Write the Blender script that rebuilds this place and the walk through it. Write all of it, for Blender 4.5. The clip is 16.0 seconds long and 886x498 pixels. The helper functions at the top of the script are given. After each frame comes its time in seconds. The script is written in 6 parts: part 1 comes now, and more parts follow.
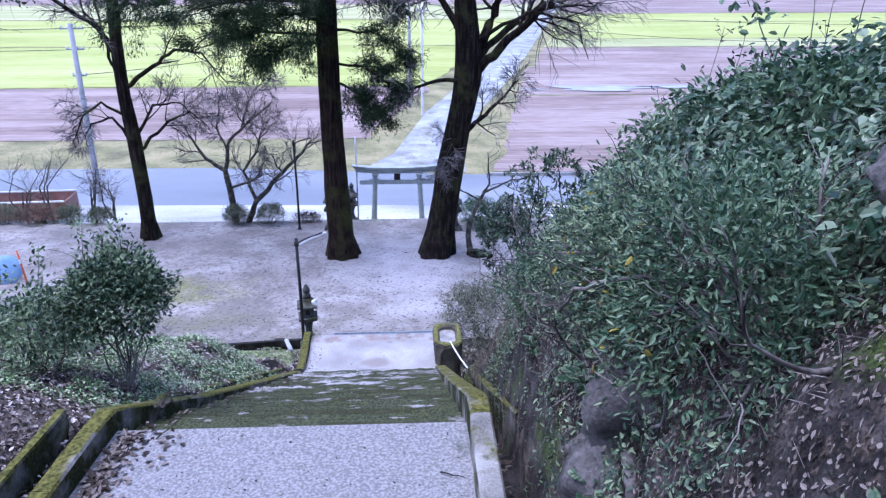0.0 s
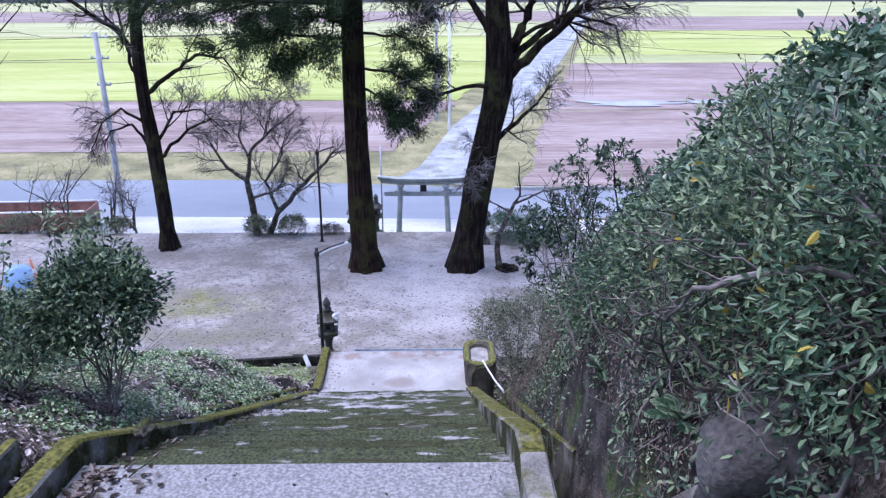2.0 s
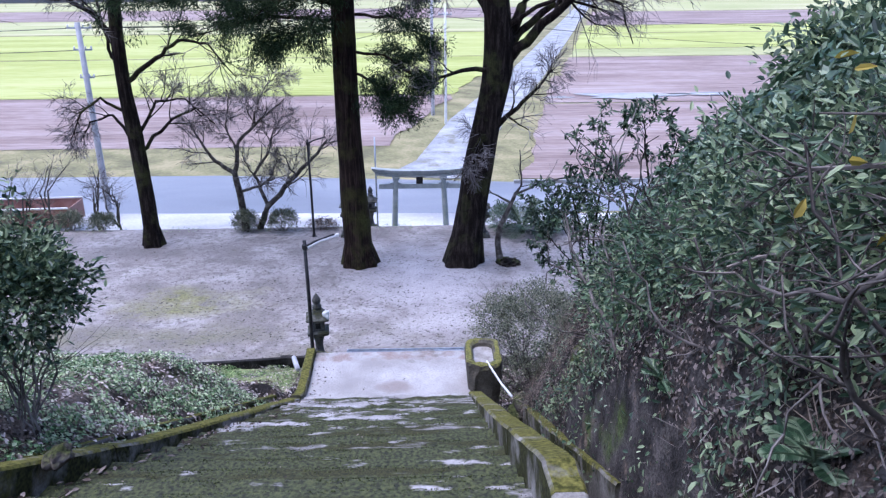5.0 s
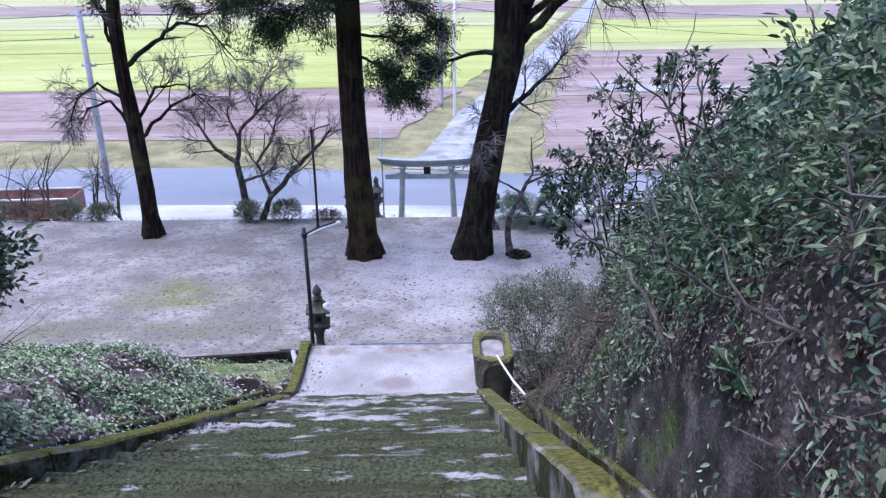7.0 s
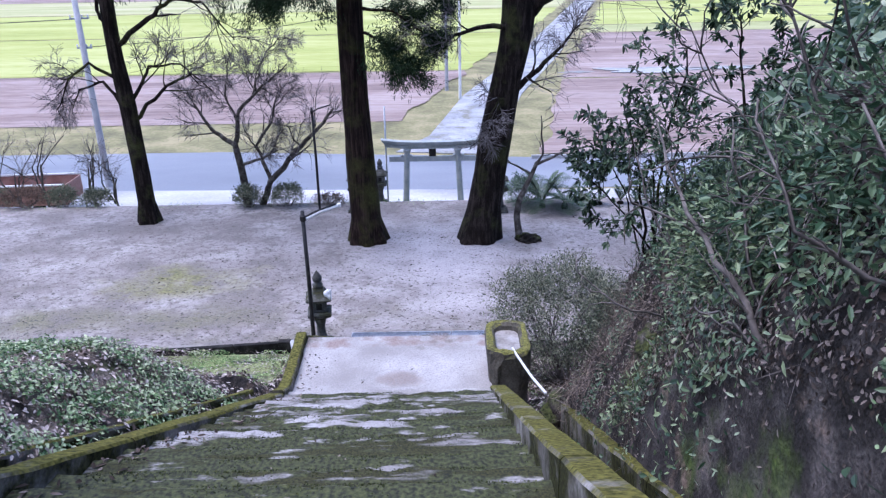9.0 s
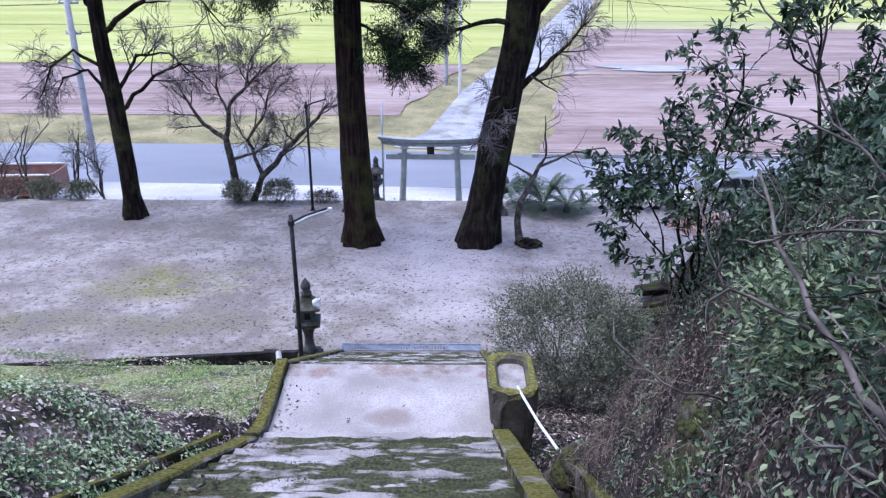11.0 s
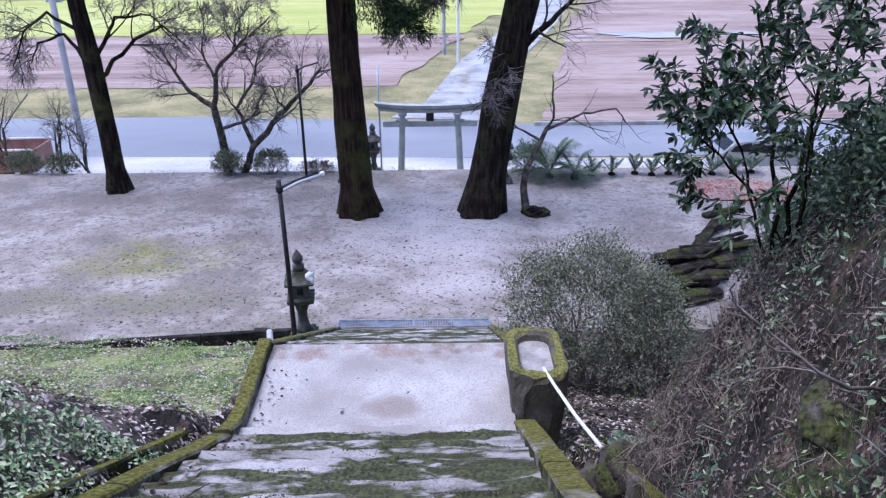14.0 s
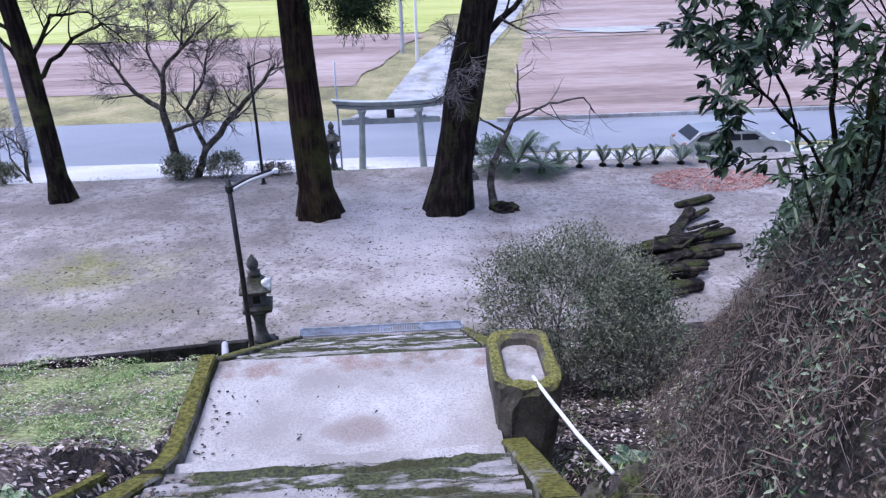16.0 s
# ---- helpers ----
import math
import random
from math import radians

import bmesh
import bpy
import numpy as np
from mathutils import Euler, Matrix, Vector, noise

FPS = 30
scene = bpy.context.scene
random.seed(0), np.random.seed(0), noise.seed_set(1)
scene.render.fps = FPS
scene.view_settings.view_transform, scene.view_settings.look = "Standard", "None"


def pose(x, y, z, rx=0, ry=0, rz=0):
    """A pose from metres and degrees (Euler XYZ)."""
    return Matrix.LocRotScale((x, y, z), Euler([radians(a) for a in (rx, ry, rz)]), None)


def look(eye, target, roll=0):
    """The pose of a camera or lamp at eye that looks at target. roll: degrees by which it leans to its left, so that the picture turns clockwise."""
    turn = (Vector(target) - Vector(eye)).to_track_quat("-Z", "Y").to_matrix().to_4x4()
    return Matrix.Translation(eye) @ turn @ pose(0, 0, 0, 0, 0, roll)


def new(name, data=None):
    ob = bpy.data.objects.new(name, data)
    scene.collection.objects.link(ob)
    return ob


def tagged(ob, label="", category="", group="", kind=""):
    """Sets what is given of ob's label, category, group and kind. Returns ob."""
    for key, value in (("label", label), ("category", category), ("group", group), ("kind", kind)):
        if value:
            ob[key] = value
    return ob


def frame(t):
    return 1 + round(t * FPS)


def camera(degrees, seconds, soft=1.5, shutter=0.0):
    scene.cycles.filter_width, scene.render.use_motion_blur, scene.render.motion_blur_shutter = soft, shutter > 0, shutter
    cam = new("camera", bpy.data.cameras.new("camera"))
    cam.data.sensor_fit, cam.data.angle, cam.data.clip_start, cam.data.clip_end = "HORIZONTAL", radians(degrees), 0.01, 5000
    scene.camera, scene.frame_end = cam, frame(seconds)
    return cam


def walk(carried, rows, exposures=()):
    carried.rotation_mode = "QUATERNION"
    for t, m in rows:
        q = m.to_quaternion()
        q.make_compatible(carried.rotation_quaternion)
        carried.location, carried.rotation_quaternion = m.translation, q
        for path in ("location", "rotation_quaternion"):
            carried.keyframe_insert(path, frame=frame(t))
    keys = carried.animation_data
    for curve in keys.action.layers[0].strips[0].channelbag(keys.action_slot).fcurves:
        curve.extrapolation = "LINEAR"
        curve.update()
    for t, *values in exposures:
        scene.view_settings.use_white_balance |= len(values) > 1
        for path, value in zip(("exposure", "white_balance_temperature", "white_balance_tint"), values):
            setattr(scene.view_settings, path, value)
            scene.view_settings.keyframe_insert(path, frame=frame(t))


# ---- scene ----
cam = camera(61.0, 16.0, 1.3)
PATH = [
    (0, look((0.667, 1.085, 9.692), (0.750, 2.944, 8.960), -0.00)),
    (0.5, look((0.659, 1.340, 9.559), (0.690, 3.210, 8.851), 0.80)),
    (1, look((0.625, 1.610, 9.429), (0.646, 3.493, 8.754), -0.00)),
    (1.5, look((0.611, 1.879, 9.274), (0.626, 3.763, 8.605), 0.20)),
    (2, look((0.586, 2.128, 9.137), (0.606, 4.006, 8.449), -0.10)),
    (2.5, look((0.577, 2.370, 9.011), (0.588, 4.251, 8.331), 0.00)),
    (3, look((0.576, 2.578, 8.890), (0.643, 4.473, 8.253), -0.10)),
    (3.5, look((0.549, 2.752, 8.786), (0.635, 4.644, 8.143), -0.20)),
    (4, look((0.583, 2.936, 8.700), (0.628, 4.815, 8.017), 0.00)),
    (4.2, look((0.582, 3.000, 8.681), (0.621, 4.875, 7.985), -0.10)),
    (6.3, look((0.603, 3.718, 8.271), (0.621, 5.597, 7.586), -1.00)),
    (6.5, look((0.603, 3.792, 8.224), (0.619, 5.667, 7.529), -0.80)),
    (7, look((0.632, 4.030, 8.113), (0.635, 5.903, 7.412), -0.60)),
    (7.5, look((0.610, 4.234, 7.992), (0.599, 6.109, 7.297), -0.90)),
    (8, look((0.604, 4.425, 7.869), (0.567, 6.290, 7.148), -0.30)),
    (8.5, look((0.619, 4.616, 7.798), (0.589, 6.478, 7.069), -0.40)),
    (9, look((0.596, 4.865, 7.742), (0.584, 6.725, 7.007), -1.10)),
    (9.2, look((0.584, 4.968, 7.748), (0.569, 6.825, 7.006), -1.10)),
    (11.3, look((0.560, 5.917, 7.640), (0.561, 7.768, 6.885), 0.30)),
    (11.5, look((0.563, 5.975, 7.588), (0.561, 7.823, 6.820), -0.10)),
    (12, look((0.530, 6.149, 7.510), (0.538, 7.988, 6.725), -0.80)),
    (12.5, look((0.530, 6.333, 7.376), (0.542, 8.171, 6.589), -0.50)),
    (13, look((0.522, 6.502, 7.284), (0.556, 8.340, 6.497), -0.80)),
    (13.5, look((0.467, 6.674, 7.203), (0.508, 8.509, 6.408), -0.70)),
    (14, look((0.481, 6.870, 7.082), (0.482, 8.700, 6.272), -0.60)),
    (14.5, look((0.474, 7.042, 6.990), (0.487, 8.867, 6.169), -1.60)),
    (15, look((0.441, 7.229, 6.891), (0.451, 9.051, 6.067), 0.10)),
    (15.5, look((0.463, 7.417, 6.789), (0.456, 9.231, 5.948), 0.50)),
    (16, look((0.461, 7.638, 6.672), (0.554, 9.465, 5.867), -1.50)),
]
walk(cam, PATH, [(0, 0.90, 5000, 24), (0.6, 0.86, 5220, 23), (4, 0.82, 5300, 22.5), (8, 0.80, 5350, 23), (16, 0.73, 5450, 23)])

# ---- world and light: an overcast winter afternoon ----
world = bpy.data.worlds.new("sky")
scene.world = world
world.use_nodes = True
wn = world.node_tree
sky = wn.nodes.new("ShaderNodeTexSky")
sky.sky_type = "NISHITA"
sky.sun_disc = False
sky.sun_elevation, sky.sun_rotation = radians(70), radians(-100)
sky.air_density, sky.dust_density, sky.ozone_density = 1.2, 4.0, 1.5
wn.links.new(sky.outputs["Color"], wn.nodes["Background"].inputs["Color"])
wn.nodes["Background"].inputs["Strength"].default_value = 0.15
sun = new("sun", bpy.data.lights.new("sun", "SUN"))
sun.data.energy, sun.data.angle, sun.data.color = 1.2, radians(50), (1.0, 0.97, 0.93)
sun.matrix_world = look((-20, 8, 60), (0, 12, 0))

# ---- materials ----
def mat(name, colours, scale=6.0, fine=60.0, rough=0.85, bump=0.3, dist=0.02, metal=0.0, stretch=(1, 1, 1), island=0.0, piece=0.0, spec=0.4, contrast=(0.3, 0.7)):
    """A procedural surface: colours blended by a coarse and a fine noise, with relief; island or piece vary it part by part."""
    m = bpy.data.materials.new(name)
    m.use_nodes = True
    nt = m.node_tree
    n, l = nt.nodes, nt.links
    b = n["Principled BSDF"]
    co = n.new("ShaderNodeTexCoord")
    mp = n.new("ShaderNodeMapping")
    mp.inputs["Scale"].default_value = stretch
    geo = n.new("ShaderNodeNewGeometry")
    l.new(geo.outputs["Position"], mp.inputs["Vector"])
    big = n.new("ShaderNodeTexNoise")
    big.inputs["Scale"].default_value, big.inputs["Detail"].default_value = scale, 5
    small = n.new("ShaderNodeTexNoise")
    small.inputs["Scale"].default_value, small.inputs["Detail"].default_value = fine, 4
    for t in (big, small):
        l.new(mp.outputs["Vector"], t.inputs["Vector"])
    add = n.new("ShaderNodeMath")
    add.operation = "MULTIPLY_ADD"
    l.new(small.outputs["Fac"], add.inputs[0])
    add.inputs[1].default_value = 0.45
    l.new(big.outputs["Fac"], add.inputs[2])
    last = add
    for amount, kind in ((island, "island"), (piece, "piece")):
        if amount:
            r = n.new("ShaderNodeMath")
            r.operation = "MULTIPLY_ADD"
            src = geo.outputs["Random Per Island"] if kind == "island" else n.new("ShaderNodeObjectInfo").outputs["Random"]
            l.new(src, r.inputs[0])
            r.inputs[1].default_value = amount
            l.new(last.outputs[0], r.inputs[2])
            last = r
    off = n.new("ShaderNodeMath")
    off.operation = "SUBTRACT"
    off.inputs[1].default_value = 0.225 + (island + piece) / 2
    l.new(last.outputs[0], off.inputs[0])
    ramp = n.new("ShaderNodeValToRGB")
    e = ramp.color_ramp.elements
    e[0].position, e[1].position = contrast
    e[0].color, e[1].color = (*colours[0], 1), (*colours[-1], 1)
    for i, c in enumerate(colours[1:-1]):
        k = e.new(contrast[0] + (contrast[1] - contrast[0]) * (i + 1) / (len(colours) - 1))
        k.color = (*c, 1)
    l.new(off.outputs[0], ramp.inputs["Fac"])
    l.new(ramp.outputs["Color"], b.inputs["Base Color"])
    b.inputs["Roughness"].default_value, b.inputs["Metallic"].default_value = rough, metal
    b.inputs["Specular IOR Level"].default_value = spec
    if bump:
        bp = n.new("ShaderNodeBump")
        bp.inputs["Strength"].default_value, bp.inputs["Distance"].default_value = bump, dist
        l.new(add.outputs[0], bp.inputs["Height"])
        l.new(bp.outputs["Normal"], b.inputs["Normal"])
    return m


def leafy(m, amount=0.4):
    """Lets some light through a leaf material."""
    nt = m.node_tree
    n, l = nt.nodes, nt.links
    b = n["Principled BSDF"]
    tr = n.new("ShaderNodeBsdfTranslucent")
    l.new(b.inputs["Base Color"].links[0].from_socket, tr.inputs["Color"])
    mx = n.new("ShaderNodeMixShader")
    mx.inputs[0].default_value = amount
    l.new(b.outputs[0], mx.inputs[1])
    l.new(tr.outputs[0], mx.inputs[2])
    l.new(mx.outputs[0], n["Material Output"].inputs["Surface"])
    return m


def overlay(m, colours, scale, lo, hi, stretch=(1, 1, 1), rough=None, detail=6.0, shift=(0, 0, 0), fine=40.0, slope=None, ybias=None, xbias=None, each=False, spot=None):
    """Lays a second growth or stain (moss, litter, damp) over a material in noise-shaped patches; slope=(lo, hi) favours faces by their upward turn;
    ybias=(y0, y1, at_y0, at_y1) and xbias make the growth thicker along the ground; spot=(x, y, rx, ry) gathers it round one place."""
    nt = m.node_tree
    n, l = nt.nodes, nt.links
    b = n["Principled BSDF"]
    old = b.inputs["Base Color"].links[0].from_socket
    geo = n.new("ShaderNodeNewGeometry")
    mp = n.new("ShaderNodeMapping")
    mp.inputs["Scale"].default_value, mp.inputs["Location"].default_value = stretch, shift
    where = geo.outputs["Position"]
    if each:
        jump = n.new("ShaderNodeVectorMath")
        jump.operation = "MULTIPLY_ADD"
        l.new(n.new("ShaderNodeObjectInfo").outputs["Random"], jump.inputs[0])
        jump.inputs[1].default_value = (23.0, 0.0, 11.0)
        l.new(where, jump.inputs[2])
        where = jump.outputs[0]
    l.new(where, mp.inputs["Vector"])
    t = n.new("ShaderNodeTexNoise")
    t.inputs["Scale"].default_value, t.inputs["Detail"].default_value, t.inputs["Roughness"].default_value = scale, detail, 0.6
    l.new(mp.outputs["Vector"], t.inputs["Vector"])
    value = t.outputs["Fac"]
    for bias, axis in ((ybias, 1), (xbias, 0)):
        if bias:
            sep = n.new("ShaderNodeSeparateXYZ")
            l.new(geo.outputs["Position"], sep.inputs[0])
            mr = n.new("ShaderNodeMapRange")
            for i, v in zip((1, 2, 3, 4), bias):
                mr.inputs[i].default_value = v
            l.new(sep.outputs[axis], mr.inputs[0])
            a = n.new("ShaderNodeMath")
            l.new(value, a.inputs[0])
            l.new(mr.outputs[0], a.inputs[1])
            value = a.outputs[0]
    if spot:
        away = n.new("ShaderNodeVectorMath")
        away.operation = "SUBTRACT"
        away.inputs[1].default_value = (spot[0], spot[1], 0)
        l.new(geo.outputs["Position"], away.inputs[0])
        unit_away = n.new("ShaderNodeVectorMath")
        unit_away.operation = "MULTIPLY"
        unit_away.inputs[1].default_value = (1 / spot[2], 1 / spot[3], 0)
        l.new(away.outputs[0], unit_away.inputs[0])
        far = n.new("ShaderNodeVectorMath")
        far.operation = "LENGTH"
        l.new(unit_away.outputs[0], far.inputs[0])
        mr = n.new("ShaderNodeMapRange")
        mr.inputs[1].default_value, mr.inputs[2].default_value, mr.inputs[3].default_value, mr.inputs[4].default_value = 0.2, 1.8, 0.2, -0.5
        l.new(far.outputs["Value"], mr.inputs[0])
        a = n.new("ShaderNodeMath")
        l.new(value, a.inputs[0])
        l.new(mr.outputs[0], a.inputs[1])
        value = a.outputs[0]
    if slope:
        sep = n.new("ShaderNodeSeparateXYZ")
        l.new(geo.outputs["Normal"], sep.inputs[0])
        mr = n.new("ShaderNodeMapRange")
        mr.inputs[1].default_value, mr.inputs[2].default_value, mr.inputs[3].default_value, mr.inputs[4].default_value = 0, 1, slope[0], slope[1]
        l.new(sep.outputs[2], mr.inputs[0])
        a = n.new("ShaderNodeMath")
        l.new(value, a.inputs[0])
        l.new(mr.outputs[0], a.inputs[1])
        value = a.outputs[0]
    mask = n.new("ShaderNodeMapRange")
    mask.inputs[1].default_value, mask.inputs[2].default_value = lo, hi
    l.new(value, mask.inputs[0])
    f = n.new("ShaderNodeTexNoise")
    f.inputs["Scale"].default_value, f.inputs["Detail"].default_value = fine, 5
    l.new(geo.outputs["Position"], f.inputs["Vector"])
    ramp = n.new("ShaderNodeValToRGB")
    e = ramp.color_ramp.elements
    e[0].position, e[1].position = 0.35, 0.68
    e[0].color, e[1].color = (*colours[0], 1), (*colours[-1], 1)
    l.new(f.outputs["Fac"], ramp.inputs["Fac"])
    mix = n.new("ShaderNodeMix")
    mix.data_type = "RGBA"
    l.new(mask.outputs[0], mix.inputs["Factor"])
    l.new(old, mix.inputs["A"])
    l.new(ramp.outputs["Color"], mix.inputs["B"])
    l.new(mix.outputs["Result"], b.inputs["Base Color"])
    if rough is not None:
        rr = n.new("ShaderNodeMapRange")
        rr.inputs[3].default_value, rr.inputs[4].default_value = b.inputs["Roughness"].default_value, rough
        l.new(mask.outputs[0], rr.inputs[0])
        l.new(rr.outputs[0], b.inputs["Roughness"])
    return m


MOSS = ((0.010, 0.013, 0.006), (0.078, 0.090, 0.030))
DARKMOSS = ((0.016, 0.018, 0.010), (0.06, 0.062, 0.020))
m_soil = mat("leafy_soil", ((0.016, 0.0145, 0.0135), (0.042, 0.038, 0.036), (0.105, 0.094, 0.088)), 5.0, 60, 0.95, 0.9, 0.05, spec=0.12)
overlay(m_soil, ((0.03, 0.05, 0.012), (0.10, 0.14, 0.035)), 0.9, 0.56, 0.66, fine=25)
overlay(m_soil, ((0.12, 0.10, 0.085), (0.32, 0.27, 0.24)), 3.0, 0.44, 0.56, xbias=(-1.2, -1.7, -0.5, 0.02), fine=38)
overlay(m_soil, ((0.15, 0.19, 0.07), (0.42, 0.46, 0.23)), 1.6, 0.46, 0.66, ybias=(12.5, 15.0, -0.4, 0.16), xbias=(-1.2, -2.4, -0.4, 0.0), fine=22)
overlay(m_soil, ((0.08, 0.06, 0.046), (0.22, 0.165, 0.13)), 4.2, 0.56, 0.68, shift=(9, 4, 2), fine=30)
overlay(m_soil, ((0.05, 0.05, 0.06), (0.13, 0.13, 0.15)), 3.0, 0.50, 0.62, spot=(-3.45, 17.75, 0.75, 0.4), fine=35)
m_plaza = mat("trodden_sandy_ground", ((0.20, 0.18, 0.17), (0.29, 0.265, 0.255), (0.40, 0.375, 0.365)), 0.6, 22, 0.9, 0.9, 0.03, contrast=(0.32, 0.68))
overlay(m_plaza, ((0.09, 0.085, 0.072), (0.22, 0.20, 0.18)), 6.0, 0.50, 0.68, shift=(3, 1, 0), fine=60)
overlay(m_plaza, ((0.13, 0.13, 0.055), (0.27, 0.265, 0.12)), 0.9, 0.40, 0.75, shift=(1.8, 3.1, 0), fine=14, spot=(-6.4, 22.9, 2.6, 1.5))
overlay(m_plaza, ((0.13, 0.125, 0.08), (0.24, 0.23, 0.16)), 0.5, 0.42, 0.72, shift=(2, 6, 0), fine=20, spot=(-7.0, 20.4, 4.5, 1.1))
overlay(m_plaza, ((0.12, 0.11, 0.09), (0.26, 0.24, 0.20)), 0.9, 0.56, 0.75, shift=(7, 0, 0), fine=30, ybias=(19.3, 24, 0.14, -0.1))
overlay(m_plaza, ((0.13, 0.115, 0.105), (0.25, 0.23, 0.22)), 1.5, 0.5, 0.68, shift=(4, 9, 0), fine=45)
overlay(m_plaza, ((0.36, 0.34, 0.34), (0.52, 0.49, 0.49)), 0.8, 0.36, 0.74, shift=(6, 2, 0), fine=25, spot=(0.6, 24.2, 3.2, 5.6))
overlay(m_plaza, ((0.05, 0.046, 0.04), (0.13, 0.12, 0.105)), 11.0, 0.595, 0.68, shift=(2, 7, 0), fine=70, detail=3, ybias=(19.3, 30, 0.03, -0.02))
m_plain = mat("rough_verge_grass", ((0.14, 0.13, 0.07), (0.24, 0.23, 0.11), (0.37, 0.32, 0.18)), 0.4, 5, 0.95, 0.4, 0.05)
m_step = mat("stained_concrete_step", ((0.20, 0.19, 0.185), (0.31, 0.30, 0.30), (0.43, 0.42, 0.425)), 1.8, 60, 0.75, 0.5, 0.012, piece=0.12)
overlay(m_step, ((0.06, 0.06, 0.055), (0.17, 0.165, 0.155)), 3.0, 0.52, 0.66, stretch=(0.7, 2, 2), shift=(2, 6, 1), fine=60, each=True)
overlay(m_step, MOSS, 1.9, 0.455, 0.50, stretch=(0.8, 2.4, 2.4), slope=(0.12, 0.0), ybias=(6.8, 10.2, 0.11, -0.006), rough=0.95, fine=42, each=True)
overlay(m_step, DARKMOSS, 2.2, 0.53, 0.60, stretch=(0.5, 3, 3), shift=(5, 2, 0), slope=(0.22, 0.0), rough=0.95, fine=80, each=True)
m_kerb = mat("mossy_concrete_kerb", ((0.10, 0.095, 0.085), (0.19, 0.18, 0.165), (0.33, 0.32, 0.30)), 2.5, 55, 0.85, 0.5, 0.012, spec=0.12)
overlay(m_kerb, ((0.045, 0.048, 0.012), (0.175, 0.165, 0.042)), 3.3, 0.42, 0.56, slope=(-0.12, 0.15), rough=0.95, fine=34)
overlay(m_kerb, DARKMOSS, 2.5, 0.44, 0.58, shift=(3, 3, 1), slope=(0.05, -0.25), rough=0.95)
m_kerbbare = mat("bare_concrete_kerb", ((0.13, 0.125, 0.115), (0.25, 0.24, 0.225), (0.38, 0.37, 0.355)), 2.5, 55, 0.85, 0.5, 0.012, spec=0.12)
overlay(m_kerbbare, ((0.045, 0.048, 0.012), (0.16, 0.155, 0.045)), 3.0, 0.52, 0.64, rough=0.95, fine=34)
overlay(m_kerbbare, DARKMOSS, 2.5, 0.50, 0.62, shift=(3, 3, 1), slope=(0.05, -0.25), rough=0.95)
m_aggregate = mat("exposed_aggregate_concrete", ((0.15, 0.145, 0.145), (0.225, 0.218, 0.22), (0.33, 0.32, 0.325)), 45, 140, 0.7, 0.7, 0.008, contrast=(0.36, 0.64))
overlay(m_aggregate, MOSS, 1.0, 0.54, 0.62, xbias=(0.75, 1.0, -0.3, 0.1), fine=40)
m_landing = mat("pale_wet_concrete", ((0.27, 0.255, 0.24), (0.37, 0.355, 0.345), (0.48, 0.47, 0.465)), 1.6, 50, 0.6, 0.25, 0.006)
overlay(m_landing, ((0.22, 0.185, 0.165), (0.31, 0.27, 0.245)), 3.0, 0.42, 0.66, shift=(0.4, 0.2, 0), fine=60, rough=0.4, spot=(0.06, 11.98, 0.50, 0.20))
overlay(m_landing, ((0.20, 0.19, 0.19), (0.30, 0.29, 0.29)), 75.0, 0.52, 0.66, fine=120, detail=3)
overlay(m_landing, ((0.20, 0.15, 0.13), (0.32, 0.26, 0.235)), 4.0, 0.46, 0.62, fine=50, ybias=(12.5, 12.75, -0.5, 0.03))
overlay(m_landing, ((0.08, 0.07, 0.05), (0.2, 0.17, 0.13)), 2.0, 0.6, 0.7, ybias=(12.4, 13.2, -0.1, 0.08), shift=(1, 8, 0))
m_bark = mat("dark_furrowed_bark", ((0.006, 0.005, 0.004), (0.016, 0.012, 0.010), (0.046, 0.037, 0.031)), 5, 40, 0.95, 1.0, 0.05, stretch=(2.2, 2.2, 0.35), spec=0.12)
overlay(m_bark, ((0.03, 0.035, 0.012), (0.07, 0.075, 0.03)), 1.2, 0.52, 0.66, shift=(2, 5, 1))
m_cedar = mat("reddish_cedar_bark", ((0.007, 0.0045, 0.004), (0.020, 0.013, 0.010), (0.052, 0.034, 0.027)), 6, 45, 0.95, 1.0, 0.04, stretch=(3.2, 3.2, 0.22), spec=0.12)
overlay(m_cedar, ((0.03, 0.033, 0.010), (0.075, 0.075, 0.025)), 1.1, 0.45, 0.62, ybias=None)
m_greybark = mat("grey_plum_bark", ((0.035, 0.03, 0.026), (0.085, 0.078, 0.068), (0.17, 0.16, 0.14)), 6, 50, 0.95, 0.8, 0.02, spec=0.12)
m_twig = mat("pale_bare_twigs", ((0.07, 0.062, 0.060), (0.16, 0.146, 0.144), (0.29, 0.27, 0.27)), 4, 30, 0.9, 0, island=0.5, spec=0.12)
m_deadwood = mat("dry_grey_branches", ((0.045, 0.040, 0.037), (0.115, 0.102, 0.095), (0.25, 0.225, 0.21)), 4, 30, 0.9, 0.3, island=0.5, spec=0.12)
m_needles = mat("dark_cedar_sprays", ((0.010, 0.022, 0.010), (0.023, 0.044, 0.018), (0.055, 0.080, 0.035)), 0.8, 8, 0.7, 0, island=0.5, spec=0.12)
m_leaf = mat("glossy_evergreen_leaves", ((0.026, 0.060, 0.032), (0.062, 0.125, 0.062), (0.18, 0.26, 0.14)), 1.2, 9, 0.36, 0, island=0.7, spec=0.5)
# the palest of the three colours paints highlights onto some leaves
m_leaf2 = mat("dull_laurel_leaves", ((0.028, 0.058, 0.032), (0.074, 0.130, 0.066), (0.25, 0.32, 0.17)), 1.0, 9, 0.42, 0, island=0.8, spec=0.5)
